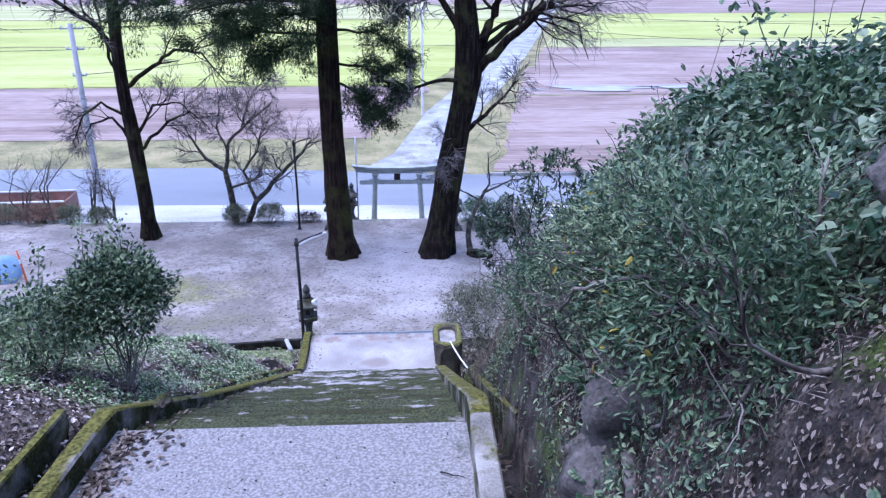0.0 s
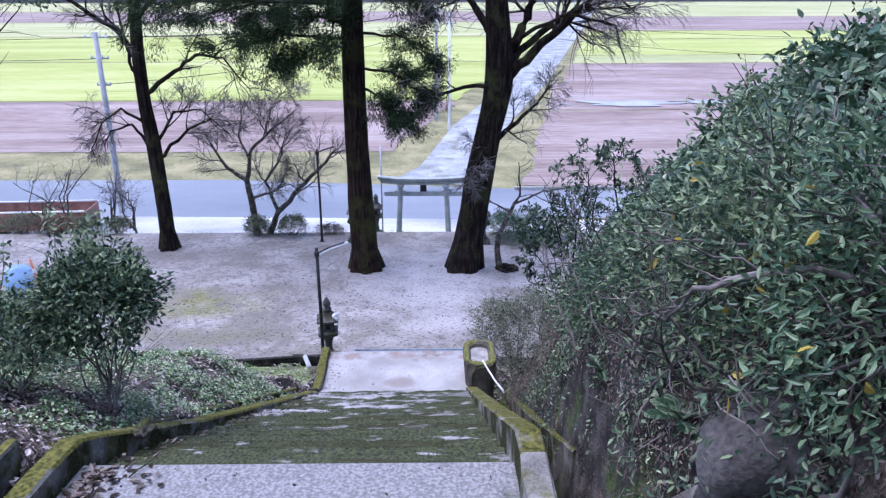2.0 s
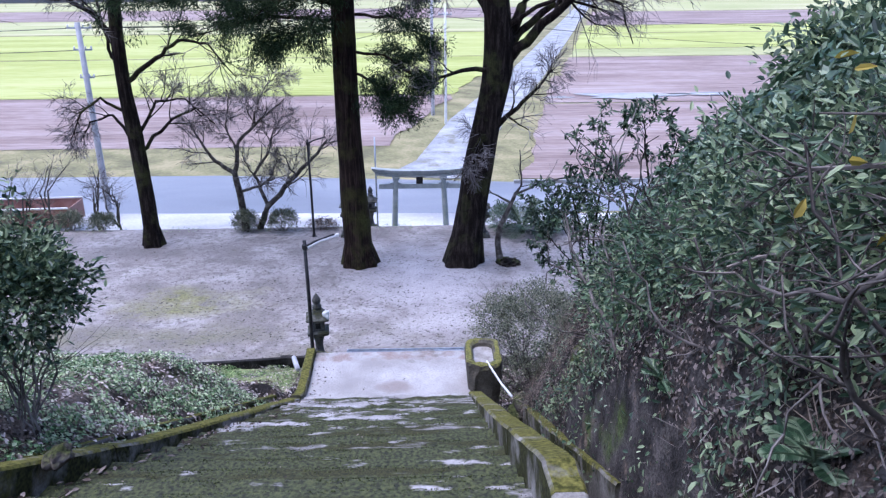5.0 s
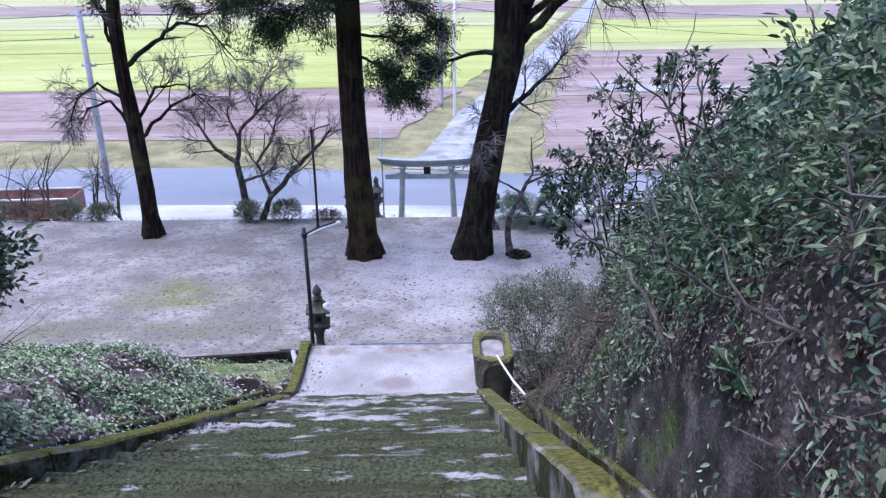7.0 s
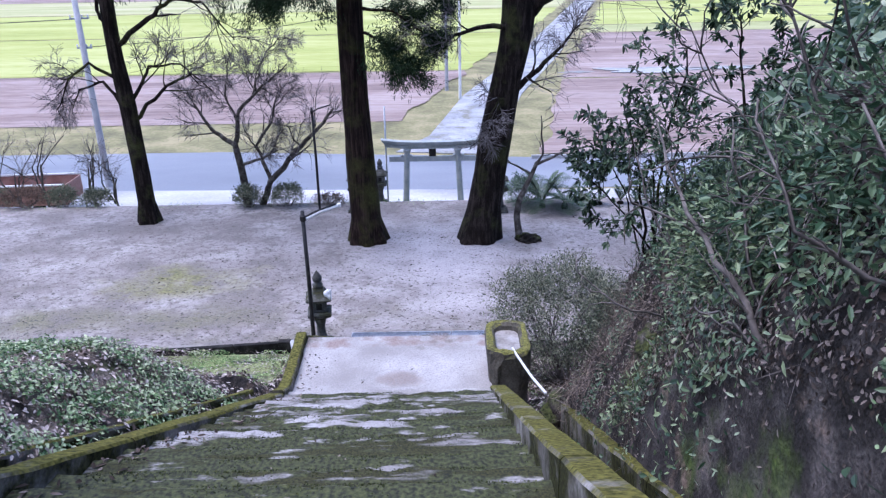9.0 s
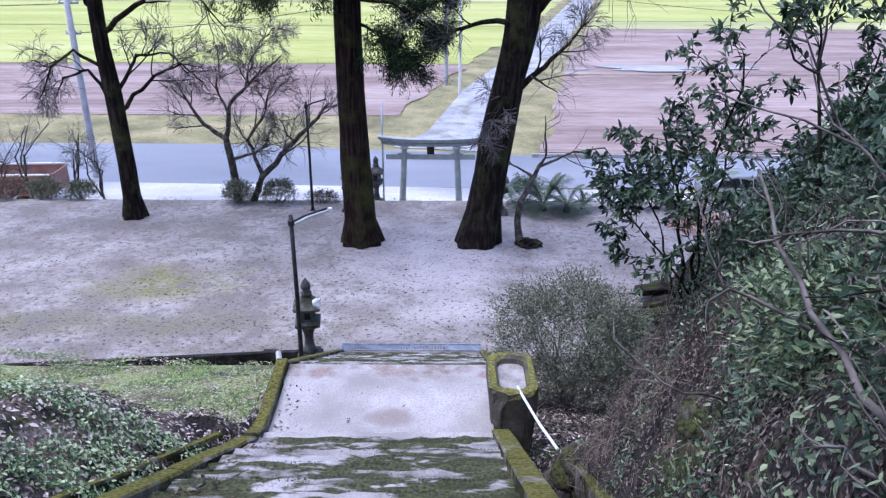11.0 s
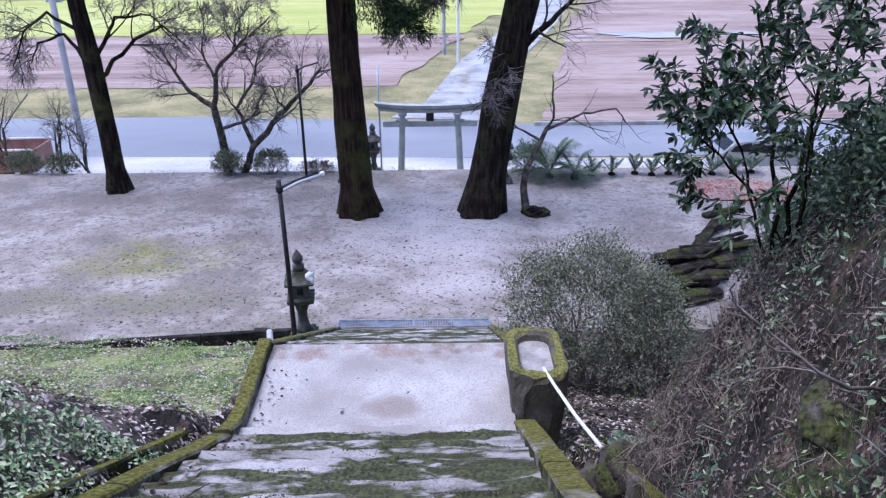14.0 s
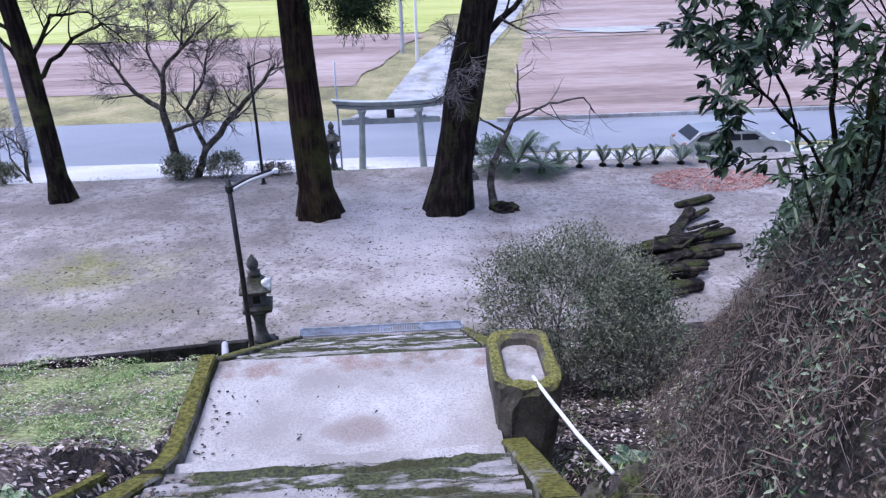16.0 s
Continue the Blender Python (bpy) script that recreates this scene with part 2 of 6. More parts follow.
m_ivy = mat("ground_ivy_leaves", ((0.028, 0.065, 0.033), (0.070, 0.135, 0.070), (0.27, 0.34, 0.22)), 1.0, 9, 0.32, 0, island=0.8, spec=0.5)
# leaf colours raised to near white to paint in the sky's gloss
m_skyglossivy = mat("sky_gloss_ground_ivy", ((0.06, 0.13, 0.045), (0.24, 0.38, 0.16), (0.55, 0.63, 0.40)), 1.0, 9, 0.32, 0, island=0.8, spec=0.5)
m_darkleaf = mat("dark_glossy_leaves", ((0.012, 0.030, 0.016), (0.030, 0.064, 0.032), (0.10, 0.15, 0.08)), 1.2, 9, 0.36, 0, island=0.7, spec=0.5)
m_yellow = mat("yellowing_leaves", ((0.25, 0.19, 0.03), (0.42, 0.33, 0.06)), 3, 20, 0.5, 0, island=0.5)
m_azalea = mat("small_grey_green_leaves", ((0.065, 0.08, 0.05), (0.125, 0.142, 0.09), (0.23, 0.245, 0.165)), 1.2, 10, 0.6, 0, island=0.8)
m_litter = mat("fallen_leaves", ((0.035, 0.027, 0.022), (0.095, 0.075, 0.063), (0.22, 0.185, 0.165)), 2, 12, 0.8, 0, island=0.9, spec=0.12)
m_palelitter = mat("dry_pale_leaves", ((0.10, 0.075, 0.062), (0.28, 0.225, 0.20), (0.60, 0.53, 0.50)), 2, 12, 0.8, 0, island=0.9)
m_straw = mat("dry_straw_grass", ((0.045, 0.034, 0.028), (0.11, 0.086, 0.068), (0.26, 0.21, 0.165)), 2, 12, 0.85, 0, island=0.8)
m_grass = mat("short_green_grass", ((0.10, 0.18, 0.055), (0.23, 0.37, 0.13), (0.46, 0.54, 0.26)), 1, 10, 0.8, 0, island=0.8)
m_redleaf = mat("fallen_red_leaves", ((0.28, 0.10, 0.08), (0.42, 0.19, 0.16), (0.5, 0.3, 0.25)), 2, 12, 0.85, 0, island=0.9)
m_stone = mat("dark_weathered_stone", ((0.035, 0.036, 0.034), (0.085, 0.086, 0.082), (0.17, 0.17, 0.16)), 4, 50, 0.9, 0.6, 0.015)
overlay(m_stone, DARKMOSS, 2.5, 0.5, 0.65, slope=(-0.05, 0.08))
m_rock = mat("brown_grey_rock", ((0.04, 0.034, 0.03), (0.10, 0.085, 0.077), (0.19, 0.17, 0.155)), 3, 40, 0.9, 0.8, 0.03, spec=0.12)
overlay(m_rock, MOSS, 1.8, 0.46, 0.58, slope=(-0.1, 0.06))
m_rockbare = mat("bare_grey_rock", ((0.035, 0.032, 0.031), (0.085, 0.079, 0.076), (0.17, 0.158, 0.155)), 3, 40, 0.9, 0.9, 0.03, spec=0.12)
m_basin = mat("mossy_stone_trough", ((0.03, 0.028, 0.022), (0.08, 0.072, 0.055), (0.15, 0.14, 0.11)), 4, 50, 0.9, 0.7, 0.015)
overlay(m_basin, ((0.05, 0.055, 0.012), (0.22, 0.21, 0.05)), 3.0, 0.42, 0.56, slope=(-0.25, 0.14), fine=45)
m_torii = mat("pale_grey_painted_torii", ((0.28, 0.325, 0.345), (0.37, 0.415, 0.435), (0.47, 0.51, 0.53)), 3, 40, 0.65, 0.15, 0.005)
m_iron = mat("black_painted_steel", ((0.010, 0.010, 0.012), (0.022, 0.022, 0.024), (0.04, 0.038, 0.036)), 8, 60, 0.5, 0.1, 0.002, metal=0.3)
m_steel = mat("galvanised_steel", ((0.30, 0.33, 0.38), (0.42, 0.46, 0.52), (0.55, 0.58, 0.63)), 6, 60, 0.4, 0.1, 0.002, metal=0.7)
m_white = mat("white_enamel", ((0.68, 0.70, 0.72), (0.78, 0.79, 0.80)), 6, 50, 0.35, 0)
m_pole = mat("grey_concrete_pole", ((0.30, 0.31, 0.34), (0.40, 0.41, 0.44), (0.48, 0.49, 0.52)), 2, 30, 0.8, 0.1, 0.004)
m_asphalt = mat("damp_asphalt", ((0.17, 0.185, 0.215), (0.215, 0.23, 0.265), (0.27, 0.285, 0.315)), 0.25, 25, 0.42, 0.12, 0.006, stretch=(0.4, 1, 1))
m_pale = mat("wet_pale_concrete_apron", ((0.29, 0.29, 0.305), (0.45, 0.45, 0.465), (0.62, 0.62, 0.635)), 0.5, 18, 0.4, 0.12, 0.006, stretch=(0.35, 1, 1))
m_farmroad = mat("pale_farm_track", ((0.22, 0.225, 0.235), (0.36, 0.37, 0.385), (0.50, 0.51, 0.53)), 0.6, 6, 0.55, 0.2, 0.01)
overlay(m_farmroad, ((0.12, 0.115, 0.07), (0.26, 0.245, 0.16)), 0.7, 0.52, 0.66, shift=(3, 3, 0), fine=8)
m_brown = mat("ploughed_brown_field", ((0.20, 0.15, 0.135), (0.285, 0.22, 0.20), (0.38, 0.315, 0.295)), 0.22, 2.2, 0.9, 0.4, 0.06, stretch=(0.35, 1.6, 1))
m_green = mat("bright_green_winter_crop", ((0.30, 0.345, 0.085), (0.39, 0.43, 0.125), (0.47, 0.50, 0.20)), 0.10, 1.6, 0.9, 0.3, 0.05, stretch=(0.3, 1.5, 1))
m_yellowgreen = mat("pale_stubble_field", ((0.33, 0.36, 0.15), (0.42, 0.43, 0.21), (0.50, 0.47, 0.28)), 0.10, 1.6, 0.9, 0.3, 0.05, stretch=(0.3, 1.5, 1))
m_water = mat("still_water", ((0.05, 0.06, 0.07), (0.08, 0.09, 0.10)), 1, 8, 0.06, 0.03, 0.01, spec=0.6)
# pale base colour paints the sky's reflection into the trough water
m_basinwater = mat("sky_pale_water", ((0.22, 0.20, 0.18), (0.42, 0.40, 0.38)), 7, 40, 0.12, 0)
m_rust = mat("rust_red_painted_metal", ((0.19, 0.10, 0.08), (0.27, 0.15, 0.125), (0.34, 0.21, 0.18)), 2.5, 30, 0.7, 0.2, 0.004)
m_rubber = mat("black_rubber", ((0.012, 0.012, 0.012), (0.03, 0.03, 0.03)), 8, 60, 0.8, 0.1, 0.003)
m_car = mat("silver_car_paint", ((0.26, 0.28, 0.30), (0.34, 0.36, 0.38)), 1, 20, 0.25, 0, metal=0.35)
m_carglass = mat("dark_car_glass", ((0.012, 0.014, 0.018), (0.02, 0.022, 0.026)), 1, 10, 0.12, 0, spec=0.15)
m_blue = mat("faded_blue_plastic", ((0.20, 0.34, 0.55), (0.30, 0.45, 0.66)), 3, 30, 0.5, 0.1, 0.003)
m_orange = mat("orange_marker_paint", ((0.55, 0.13, 0.05), (0.68, 0.20, 0.09)), 4, 30, 0.6, 0)
m_log = mat("rotting_log_bark", ((0.006, 0.0055, 0.005), (0.020, 0.017, 0.015), (0.075, 0.062, 0.052)), 5, 50, 0.95, 1.0, 0.03, spec=0.12)
overlay(m_log, MOSS, 1.6, 0.54, 0.66, slope=(-0.08, 0.06))
m_wall = mat("far_house_walls", ((0.50, 0.48, 0.46), (0.66, 0.65, 0.63)), 0.2, 3, 0.8, 0, piece=0.5)
m_roof = mat("far_grey_roof_tiles", ((0.08, 0.085, 0.095), (0.17, 0.18, 0.20)), 0.5, 5, 0.7, 0.2, 0.05, piece=0.4)
m_window = mat("far_dark_window", ((0.03, 0.035, 0.04), (0.06, 0.065, 0.07)), 1, 6, 0.15, 0)
for m in (m_darkleaf, m_skyglossivy, m_leaf, m_leaf2, m_ivy, m_azalea, m_yellow, m_grass, m_needles, m_straw):
    leafy(m, 0.10 if m == m_needles else 0.22)

# ---- building helpers ----
def mesh_object(name, verts, faces, material, parent=None, smooth=False):
    me = bpy.data.meshes.new(name)
    me.from_pydata(np.asarray(verts, float).reshape(-1, 3).tolist(), [], faces if isinstance(faces, list) else faces.tolist())
    me.materials.append(material)
    if smooth:
        me.polygons.foreach_set("use_smooth", [True] * len(me.polygons))
    ob = new(name, me)
    ob.parent = parent
    return ob


def part(name, bm, material, parent=None, label="", smooth=False):
    """Links a bmesh as one mesh object under a thing or a part."""
    me = bpy.data.meshes.new(name)
    bm.normal_update()
    bm.to_mesh(me)
    bm.free()
    me.materials.append(material)
    if smooth:
        me.polygons.foreach_set("use_smooth", [True] * len(me.polygons))
    ob = new(name, me)
    ob.parent = parent
    return tagged(ob, label)


def thing(name, x, y, z, label, category, group="", rz=0.0):
    ob = new(name)
    ob.empty_display_size = 0.1
    ob.matrix_world = pose(x, y, z, 0, 0, rz)
    return tagged(ob, label, category, group)


def box(x0, x1, y0, y1, z0, z1, bevel=0.01, bm=None, jitter=0.0, rng=None):
    bm = bm or bmesh.new()
    r = bmesh.ops.create_cube(bm, size=1.0)
    vs = r["verts"]
    for v in vs:
        v.co = Vector((x0 + (v.co.x + 0.5) * (x1 - x0), y0 + (v.co.y + 0.5) * (y1 - y0), z0 + (v.co.z + 0.5) * (z1 - z0)))
        if jitter:
            v.co += Vector(rng.uniform(-jitter, jitter, 3))
    if bevel:
        bmesh.ops.bevel(bm, geom=list({e for v in vs for e in v.link_edges}), offset=bevel, segments=2, affect="EDGES", profile=0.6)
    return bm


def lathe(profile, sides=16, bm=None, square=False, x=0.0, y=0.0):
    """Turns a profile of (radius, height) round the z axis; square: four sides with corners."""
    bm = bm or bmesh.new()
    n = 4 if square else sides
    rings = []
    for r, z in profile:
        k = r * (math.sqrt(2) if square else 1)
        rings.append([bm.verts.new((x + k * math.cos(2 * math.pi * (i + 0.5) / n), y + k * math.sin(2 * math.pi * (i + 0.5) / n), z)) for i in range(n)])
    for a, b in zip(rings, rings[1:]):
        for i in range(n):
            bm.faces.new((a[i], a[(i + 1) % n], b[(i + 1) % n], b[i]))
    bm.faces.new(list(reversed(rings[0])))
    bm.faces.new(rings[-1])
    return bm


def tubes(lines, sides=5):
    """Tapered tubes along many lines [(points, radii)]."""
    vs, fs, n0 = [], [], 0
    for pts, rad in lines:
        pts, rad = np.asarray(pts, float), np.asarray(rad, float)
        k = len(pts)
        s = sides if rad[0] > 0.012 else 3
        if rad[0] > 0.08:
            s = max(sides, 10)
        t = np.gradient(pts, axis=0)
        t /= np.linalg.norm(t, axis=1, keepdims=True) + 1e-9
        ref = np.where(np.abs(t[:, 2:3]) < 0.9, np.array([[0, 0, 1.0]]), np.array([[0, 1.0, 0]]))
        u = np.cross(t, ref)
        u /= np.linalg.norm(u, axis=1, keepdims=True) + 1e-9
        w = np.cross(t, u)
        a = np.arange(s) * 2 * np.pi / s
        ring = pts[:, None] + rad[:, None, None] * (np.cos(a)[None, :, None] * u[:, None] + np.sin(a)[None, :, None] * w[:, None])
        vs.append(ring.reshape(-1, 3))
        for j in range(k - 1):
            for i in range(s):
                p, q = n0 + j * s + i, n0 + j * s + (i + 1) % s
                fs.append((p, q, q + s, p + s))
        fs.append(tuple(range(n0 + (k - 1) * s, n0 + k * s)))
        n0 += k * s
    return np.concatenate(vs), fs


def leaf_mesh(P, D, N, length, width, fold=0.25, droop=0.15):
    """Folded leaf blades at P along D with upper side N."""
    D = D / (np.linalg.norm(D, axis=1, keepdims=True) + 1e-9)
    S = np.cross(D, N)
    S /= np.linalg.norm(S, axis=1, keepdims=True) + 1e-9
    U = np.cross(S, D)
    L, W = length[:, None], width[:, None]
    v = np.stack([P, P + 0.30 * L * D + 0.46 * W * S + (fold * W - droop * 0.3 * L) * U, P + 0.68 * L * D + 0.40 * W * S + (fold * W - droop * 0.68 * L) * U, P + L * D - droop * L * U,
                  P + 0.68 * L * D - 0.40 * W * S + (fold * W - droop * 0.68 * L) * U, P + 0.30 * L * D - 0.46 * W * S + (fold * W - droop * 0.3 * L) * U], axis=1)
    i = np.arange(len(P))[:, None] * 6
    f = np.concatenate([i + np.array([[0, 1, 2, 3]]), i + np.array([[0, 3, 4, 5]])], axis=1).reshape(-1, 4)
    return v.reshape(-1, 3), f


def unit(rng, n):
    v = rng.normal(size=(n, 3))
    return v / np.linalg.norm(v, axis=1, keepdims=True)


def wander(rng, p, d, length, k, bend, lift):
    """A crooked line of k points from p towards d."""
    pts = [np.asarray(p, float)]
    d = np.asarray(d, float)
    d = d / np.linalg.norm(d)
    for _ in range(k - 1):
        d = d + rng.normal(size=3) * bend + np.array([0, 0, lift])
        d /= np.linalg.norm(d)
        pts.append(pts[-1] + d * length / (k - 1))
    return np.array(pts)


def spread(rng, parents, count, ratio, angle, bend, lift, rratio, k=5, start=0.3, rmin=0.004, lmin=0.15):
    """Side shoots along each parent line."""
    out = []
    for pts, rad in parents:
        seg = np.linalg.norm(np.diff(pts, axis=0), axis=1)
        total = seg.sum()
        for _ in range(max(1, int(round(count * rng.uniform(0.7, 1.3))))):
            u = start + (1 - start) * rng.random() ** 0.8
            f = u * (len(pts) - 1)
            j = min(int(f), len(pts) - 2)
            p = pts[j] + (pts[j + 1] - pts[j]) * (f - j)
            t = pts[j + 1] - pts[j]
            t = t / (np.linalg.norm(t) + 1e-9)
            side = np.cross(t, unit(rng, 1)[0])
            side /= np.linalg.norm(side) + 1e-9
            a = radians(angle * rng.uniform(0.6, 1.4))
            length = max(lmin, total * ratio * (1.15 - 0.6 * u) * rng.uniform(0.6, 1.3))
            r0 = max(rmin, (rad[j] + (rad[min(j + 1, len(rad) - 1)] - rad[j]) * (f - j)) * rratio)
            line = wander(rng, p, t * math.cos(a) + side * math.sin(a), length, k, bend, lift)
            out.append((line, np.linspace(r0, max(rmin * 0.5, r0 * 0.3), k)))
    return out


def smooth(a, b, v):
    t = np.clip((v - a) / (b - a), 0, 1)
    return t * t * (3 - 2 * t)


# ---- the ground: one sheet from the hill to the horizon ----
UL, LL = 6.15, 3.42          # upper and lower landing


def stair_line(y):
    """Height of the stairway's line at y."""
    return np.interp(y, [-40, -14, 4.35, 6.25, 11.7, 12.95, 19.2, 19.33], [24.0, 15.8, UL, UL, LL, 3.40, 0.0, 0.0])


def plaza_level(y):
    return np.interp(y, [19.33, 30.6, 32.0, 34.6, 36], [0.0, -0.51, -1.62, -2.70, -2.72])


def kerb_line(y):
    """Outer side of the left kerb."""
    return np.interp(y, [3.2, 6.27, 11.3, 12.95, 19.2], [-2.05, -1.88, -1.22, -1.22, -1.52])


def hill(x, y):
    """Ground height on the hill, either side of the stairs."""
    s = stair_line(y)
    left = np.interp(y, [-40, -14, 4.35, 6.25, 9.5, 10.5, 11.5, 12.5, 14, 16, 18.6], [24.2, 16.0, 6.6, 6.48, 5.12, 4.62, 3.75, 2.75, 1.75, 0.85, 0.06])
    right0 = np.interp(y, [-40, -14, 4.35, 6.25, 10.6, 11.6, 12.6, 14, 16, 18.6], [24.0, 15.8, UL, 6.1, 3.95, 3.25, 2.7, 1.9, 0.9, 0.06])
    toe = 1.52 + np.clip(y - 10.3, 0, None) * 0.36 + np.clip(y - 16, 0, None) ** 2 * 0.16
    h = np.interp(y, [4, 8, 10, 12.5, 14, 16, 19, 23, 26], [2.65, 2.5, 2.35, 2.3, 1.9, 1.25, 0.6, 0.35, 0.0])
    soft = h * smooth(0.0, 1.55, x - toe) ** 0.85
    steep = h * np.interp(x - toe, [0.0, 0.08, 0.2, 0.5, 1.0, 1.55], [0.0, 0.24, 0.38, 0.58, 0.80, 1.0])
    mid = h * np.interp(x - toe, [0.0, 0.2, 0.4, 0.6, 1.0, 1.55], [0.0, 0.14, 0.34, 0.58, 0.82, 1.0])
    k1, k2 = smooth(7.4, 9.0, y), smooth(10.4, 11.8, y)
    bank = (steep * (1 - k1) + mid * k1) * (1 - k2) + soft * k2 + 0.32 * np.clip(x - toe - 1.5, 0, 12) * np.clip(h, 0, 1)
    under = np.minimum(s - 0.45, np.minimum(left, right0) - 0.1)
    near = stair_line(y) + 0.04
    width = np.where(y < 11.3, 0.85, 0.3)
    left = np.where(y < 12.9, near + (left - near) * smooth(0.0, 1.0, (kerb_line(y) - x) / width), left)
    z = np.where(x < -1.0, left + 0.05 * np.clip(-2.5 - x, 0, 6), right0 + bank)
    edge = kerb_line(y)
    inside = smooth(-0.06, 0.06, x - edge) * (1 - smooth(1.53, 1.62, x)) * (1 - smooth(18.6, 19.0, y))
    return z * (1 - inside) + under * inside


def ground_height(x, y):
    x, y = np.asarray(x, float), np.asarray(y, float)
    toe = 1.52 + np.clip(y - 10.3, 0, None) * 0.36 + np.clip(y - 16, 0, None) ** 2 * 0.16
    h2 = np.interp(y, [19, 23, 26], [0.6, 0.35, 0.0]) * smooth(0.0, 1.8, x - toe)
    flat = plaza_level(y) + h2
    trench = -0.34 * (smooth(18.66, 18.68, y) - smooth(19.05, 19.07, y)) * (1 - smooth(-1.95, -1.9, x))
    return np.where(y < 18.67, hill(x, y), flat) + trench


def lumps(x, y, z):
    return np.array([noise.fractal(Vector((a * 1.3, b * 1.3, c * 1.3)), 0.9, 2.1, 4) for a, b, c in zip(x, y, z)])


def shear(x, y):
    """The gutter runs slightly askew to the stairs."""
    return np.clip(x + 1.5, -14, 0) * 0.11 * np.exp(-((y - 18.94) / 0.9) ** 2) * np.clip((15 - np.abs(x)) / 5, 0, 1)


def axis(*spans):
    return np.unique(np.round(np.concatenate([np.arange(a, b, s) for a, b, s in spans]), 4))


gx = np.concatenate([-np.geomspace(1800, 18, 16), axis((-16, -3, 0.3), (-3, 4.6, 0.11), (4.6, 12.01, 0.3)), np.geomspace(13, 1800, 16)])
gy = np.concatenate([[-60, -30, -15, -8], axis((-4, 2, 0.4), (2, 14, 0.13), (14, 18.61, 0.2), (19.3, 31.01, 0.3)), [18.66, 18.68, 18.85, 19.05, 19.07, 19.15], axis((31.5, 36, 0.5)), np.geomspace(37, 3000, 22)])
gy = np.unique(gy)
X, Y = [a.ravel() for a in np.meshgrid(gx, gy)]
Z = ground_height(X, Y)
near = (Y < 18.6) & (np.abs(X) < 15) & (Y > -10)
Z[near] += 0.10 * lumps(X[near], Y[near], Z[near]) * np.where((X[near] > -1.9) & (X[near] < 1.5), 0.3, 1.0)
court = (Y > 19.1) & (Y < 31) & (np.abs(X) < 16)
Z[court] += 0.018 * lumps(X[court] * 0.7, Y[court] * 0.7, Z[court])
Y = Y + shear(X, Y)
nx, ny = len(gx), len(gy)
quad = (np.arange(ny - 1)[:, None] * nx + np.arange(nx - 1)[None]).ravel()
faces = np.stack([quad, quad + 1, quad + 1 + nx, quad + nx], axis=1)
ground = mesh_object("ground", np.stack([X, Y, Z], axis=1), faces, m_soil, smooth=True)
ground.data.materials.append(m_plaza)
ground.data.materials.append(m_plain)
cy = Y[faces].mean(axis=1)
row = np.repeat(np.arange(ny - 1), nx - 1)
gyc = gy[row]
ground.data.polygons.foreach_set("material_index", np.where(gyc < 19.04, 0, np.where(gyc < 30.5, 1, 2)).astype(int).tolist())
tagged(ground, "hillside, trodden sandy courtyard and farm plain", "ground", kind="structure")


def terrain(x, y):
    """Height of the finished ground, without the fine lumps."""
    return ground_height(x, y)


def ground_fine(x, y):
    """Height of the ground with its lumps on the slopes."""
    z = ground_height(x, y)
    k = (y < 18.6) & (y > -10)
    z = z.copy()
    z[k] += 0.10 * lumps(x[k], y[k], z[k])
    return z


# ---- the concrete stairway ----
rng = np.random.default_rng(11)
stairs = tagged(new("stairway"), "mossy concrete stairway in three flights down a hillside", "stairs", kind="structure")


def left_edge(y):
    return float(np.interp(y, [4.3, 6.25, 11.37, 12.95, 19.2], [-1.75, -1.66, -1.04, -1.10, -1.42]))


def right_edge(y):
    return float(np.interp(y, [4.3, 6.25, 11.37, 12.95, 19.2], [1.09, 1.08, 1.02, 1.05, 1.30]))


def flight(noses, z0, z1, name="step", extra=0.25, last=None):
    """Cast steps whose front edges lie at the given y, from the upper edge at z0 down to z1."""
    slope = (z0 - z1) / (noses[-1] - noses[0])
    for ya, yb in zip(noses[:-2], noses[1:-1]):
        zt = z0 - (yb - noses[0]) * slope
        rise = slope * (yb - ya)
        n = 22
        bm = bmesh.new()
        rows = []
        for k in range(n + 1):
            u = k / n
            rag = [rng.normal() * 0.009 for _ in range(3)]
            xa, xb = left_edge(ya) - 0.03, right_edge(ya) + 0.03
            xc, xd = left_edge(yb) - 0.03, right_edge(yb) + 0.03
            x, x2 = xa + (xb - xa) * u, xc + (xd - xc) * u
            rows.append([bm.verts.new(c) for c in ((x, ya - 0.06, zt), (x2, yb - 0.018 + rag[1], zt + rag[0] * 0.6), (x2, yb + 0.004 + rag[1], zt - 0.016 + rag[0] * 0.5), (x2, yb + rag[2] * 0.5, zt - rise - extra), (x, ya - 0.06, zt - extra))])
        for a, b in zip(rows, rows[1:]):
            for j in range(5):
                bm.faces.new((a[j], b[j], b[(j + 1) % 5], a[(j + 1) % 5]))
        bm.faces.new(rows[0])
        bm.faces.new(list(reversed(rows[-1])))
        part(name, bm, last if last and yb == noses[-2] else m_step, stairs)


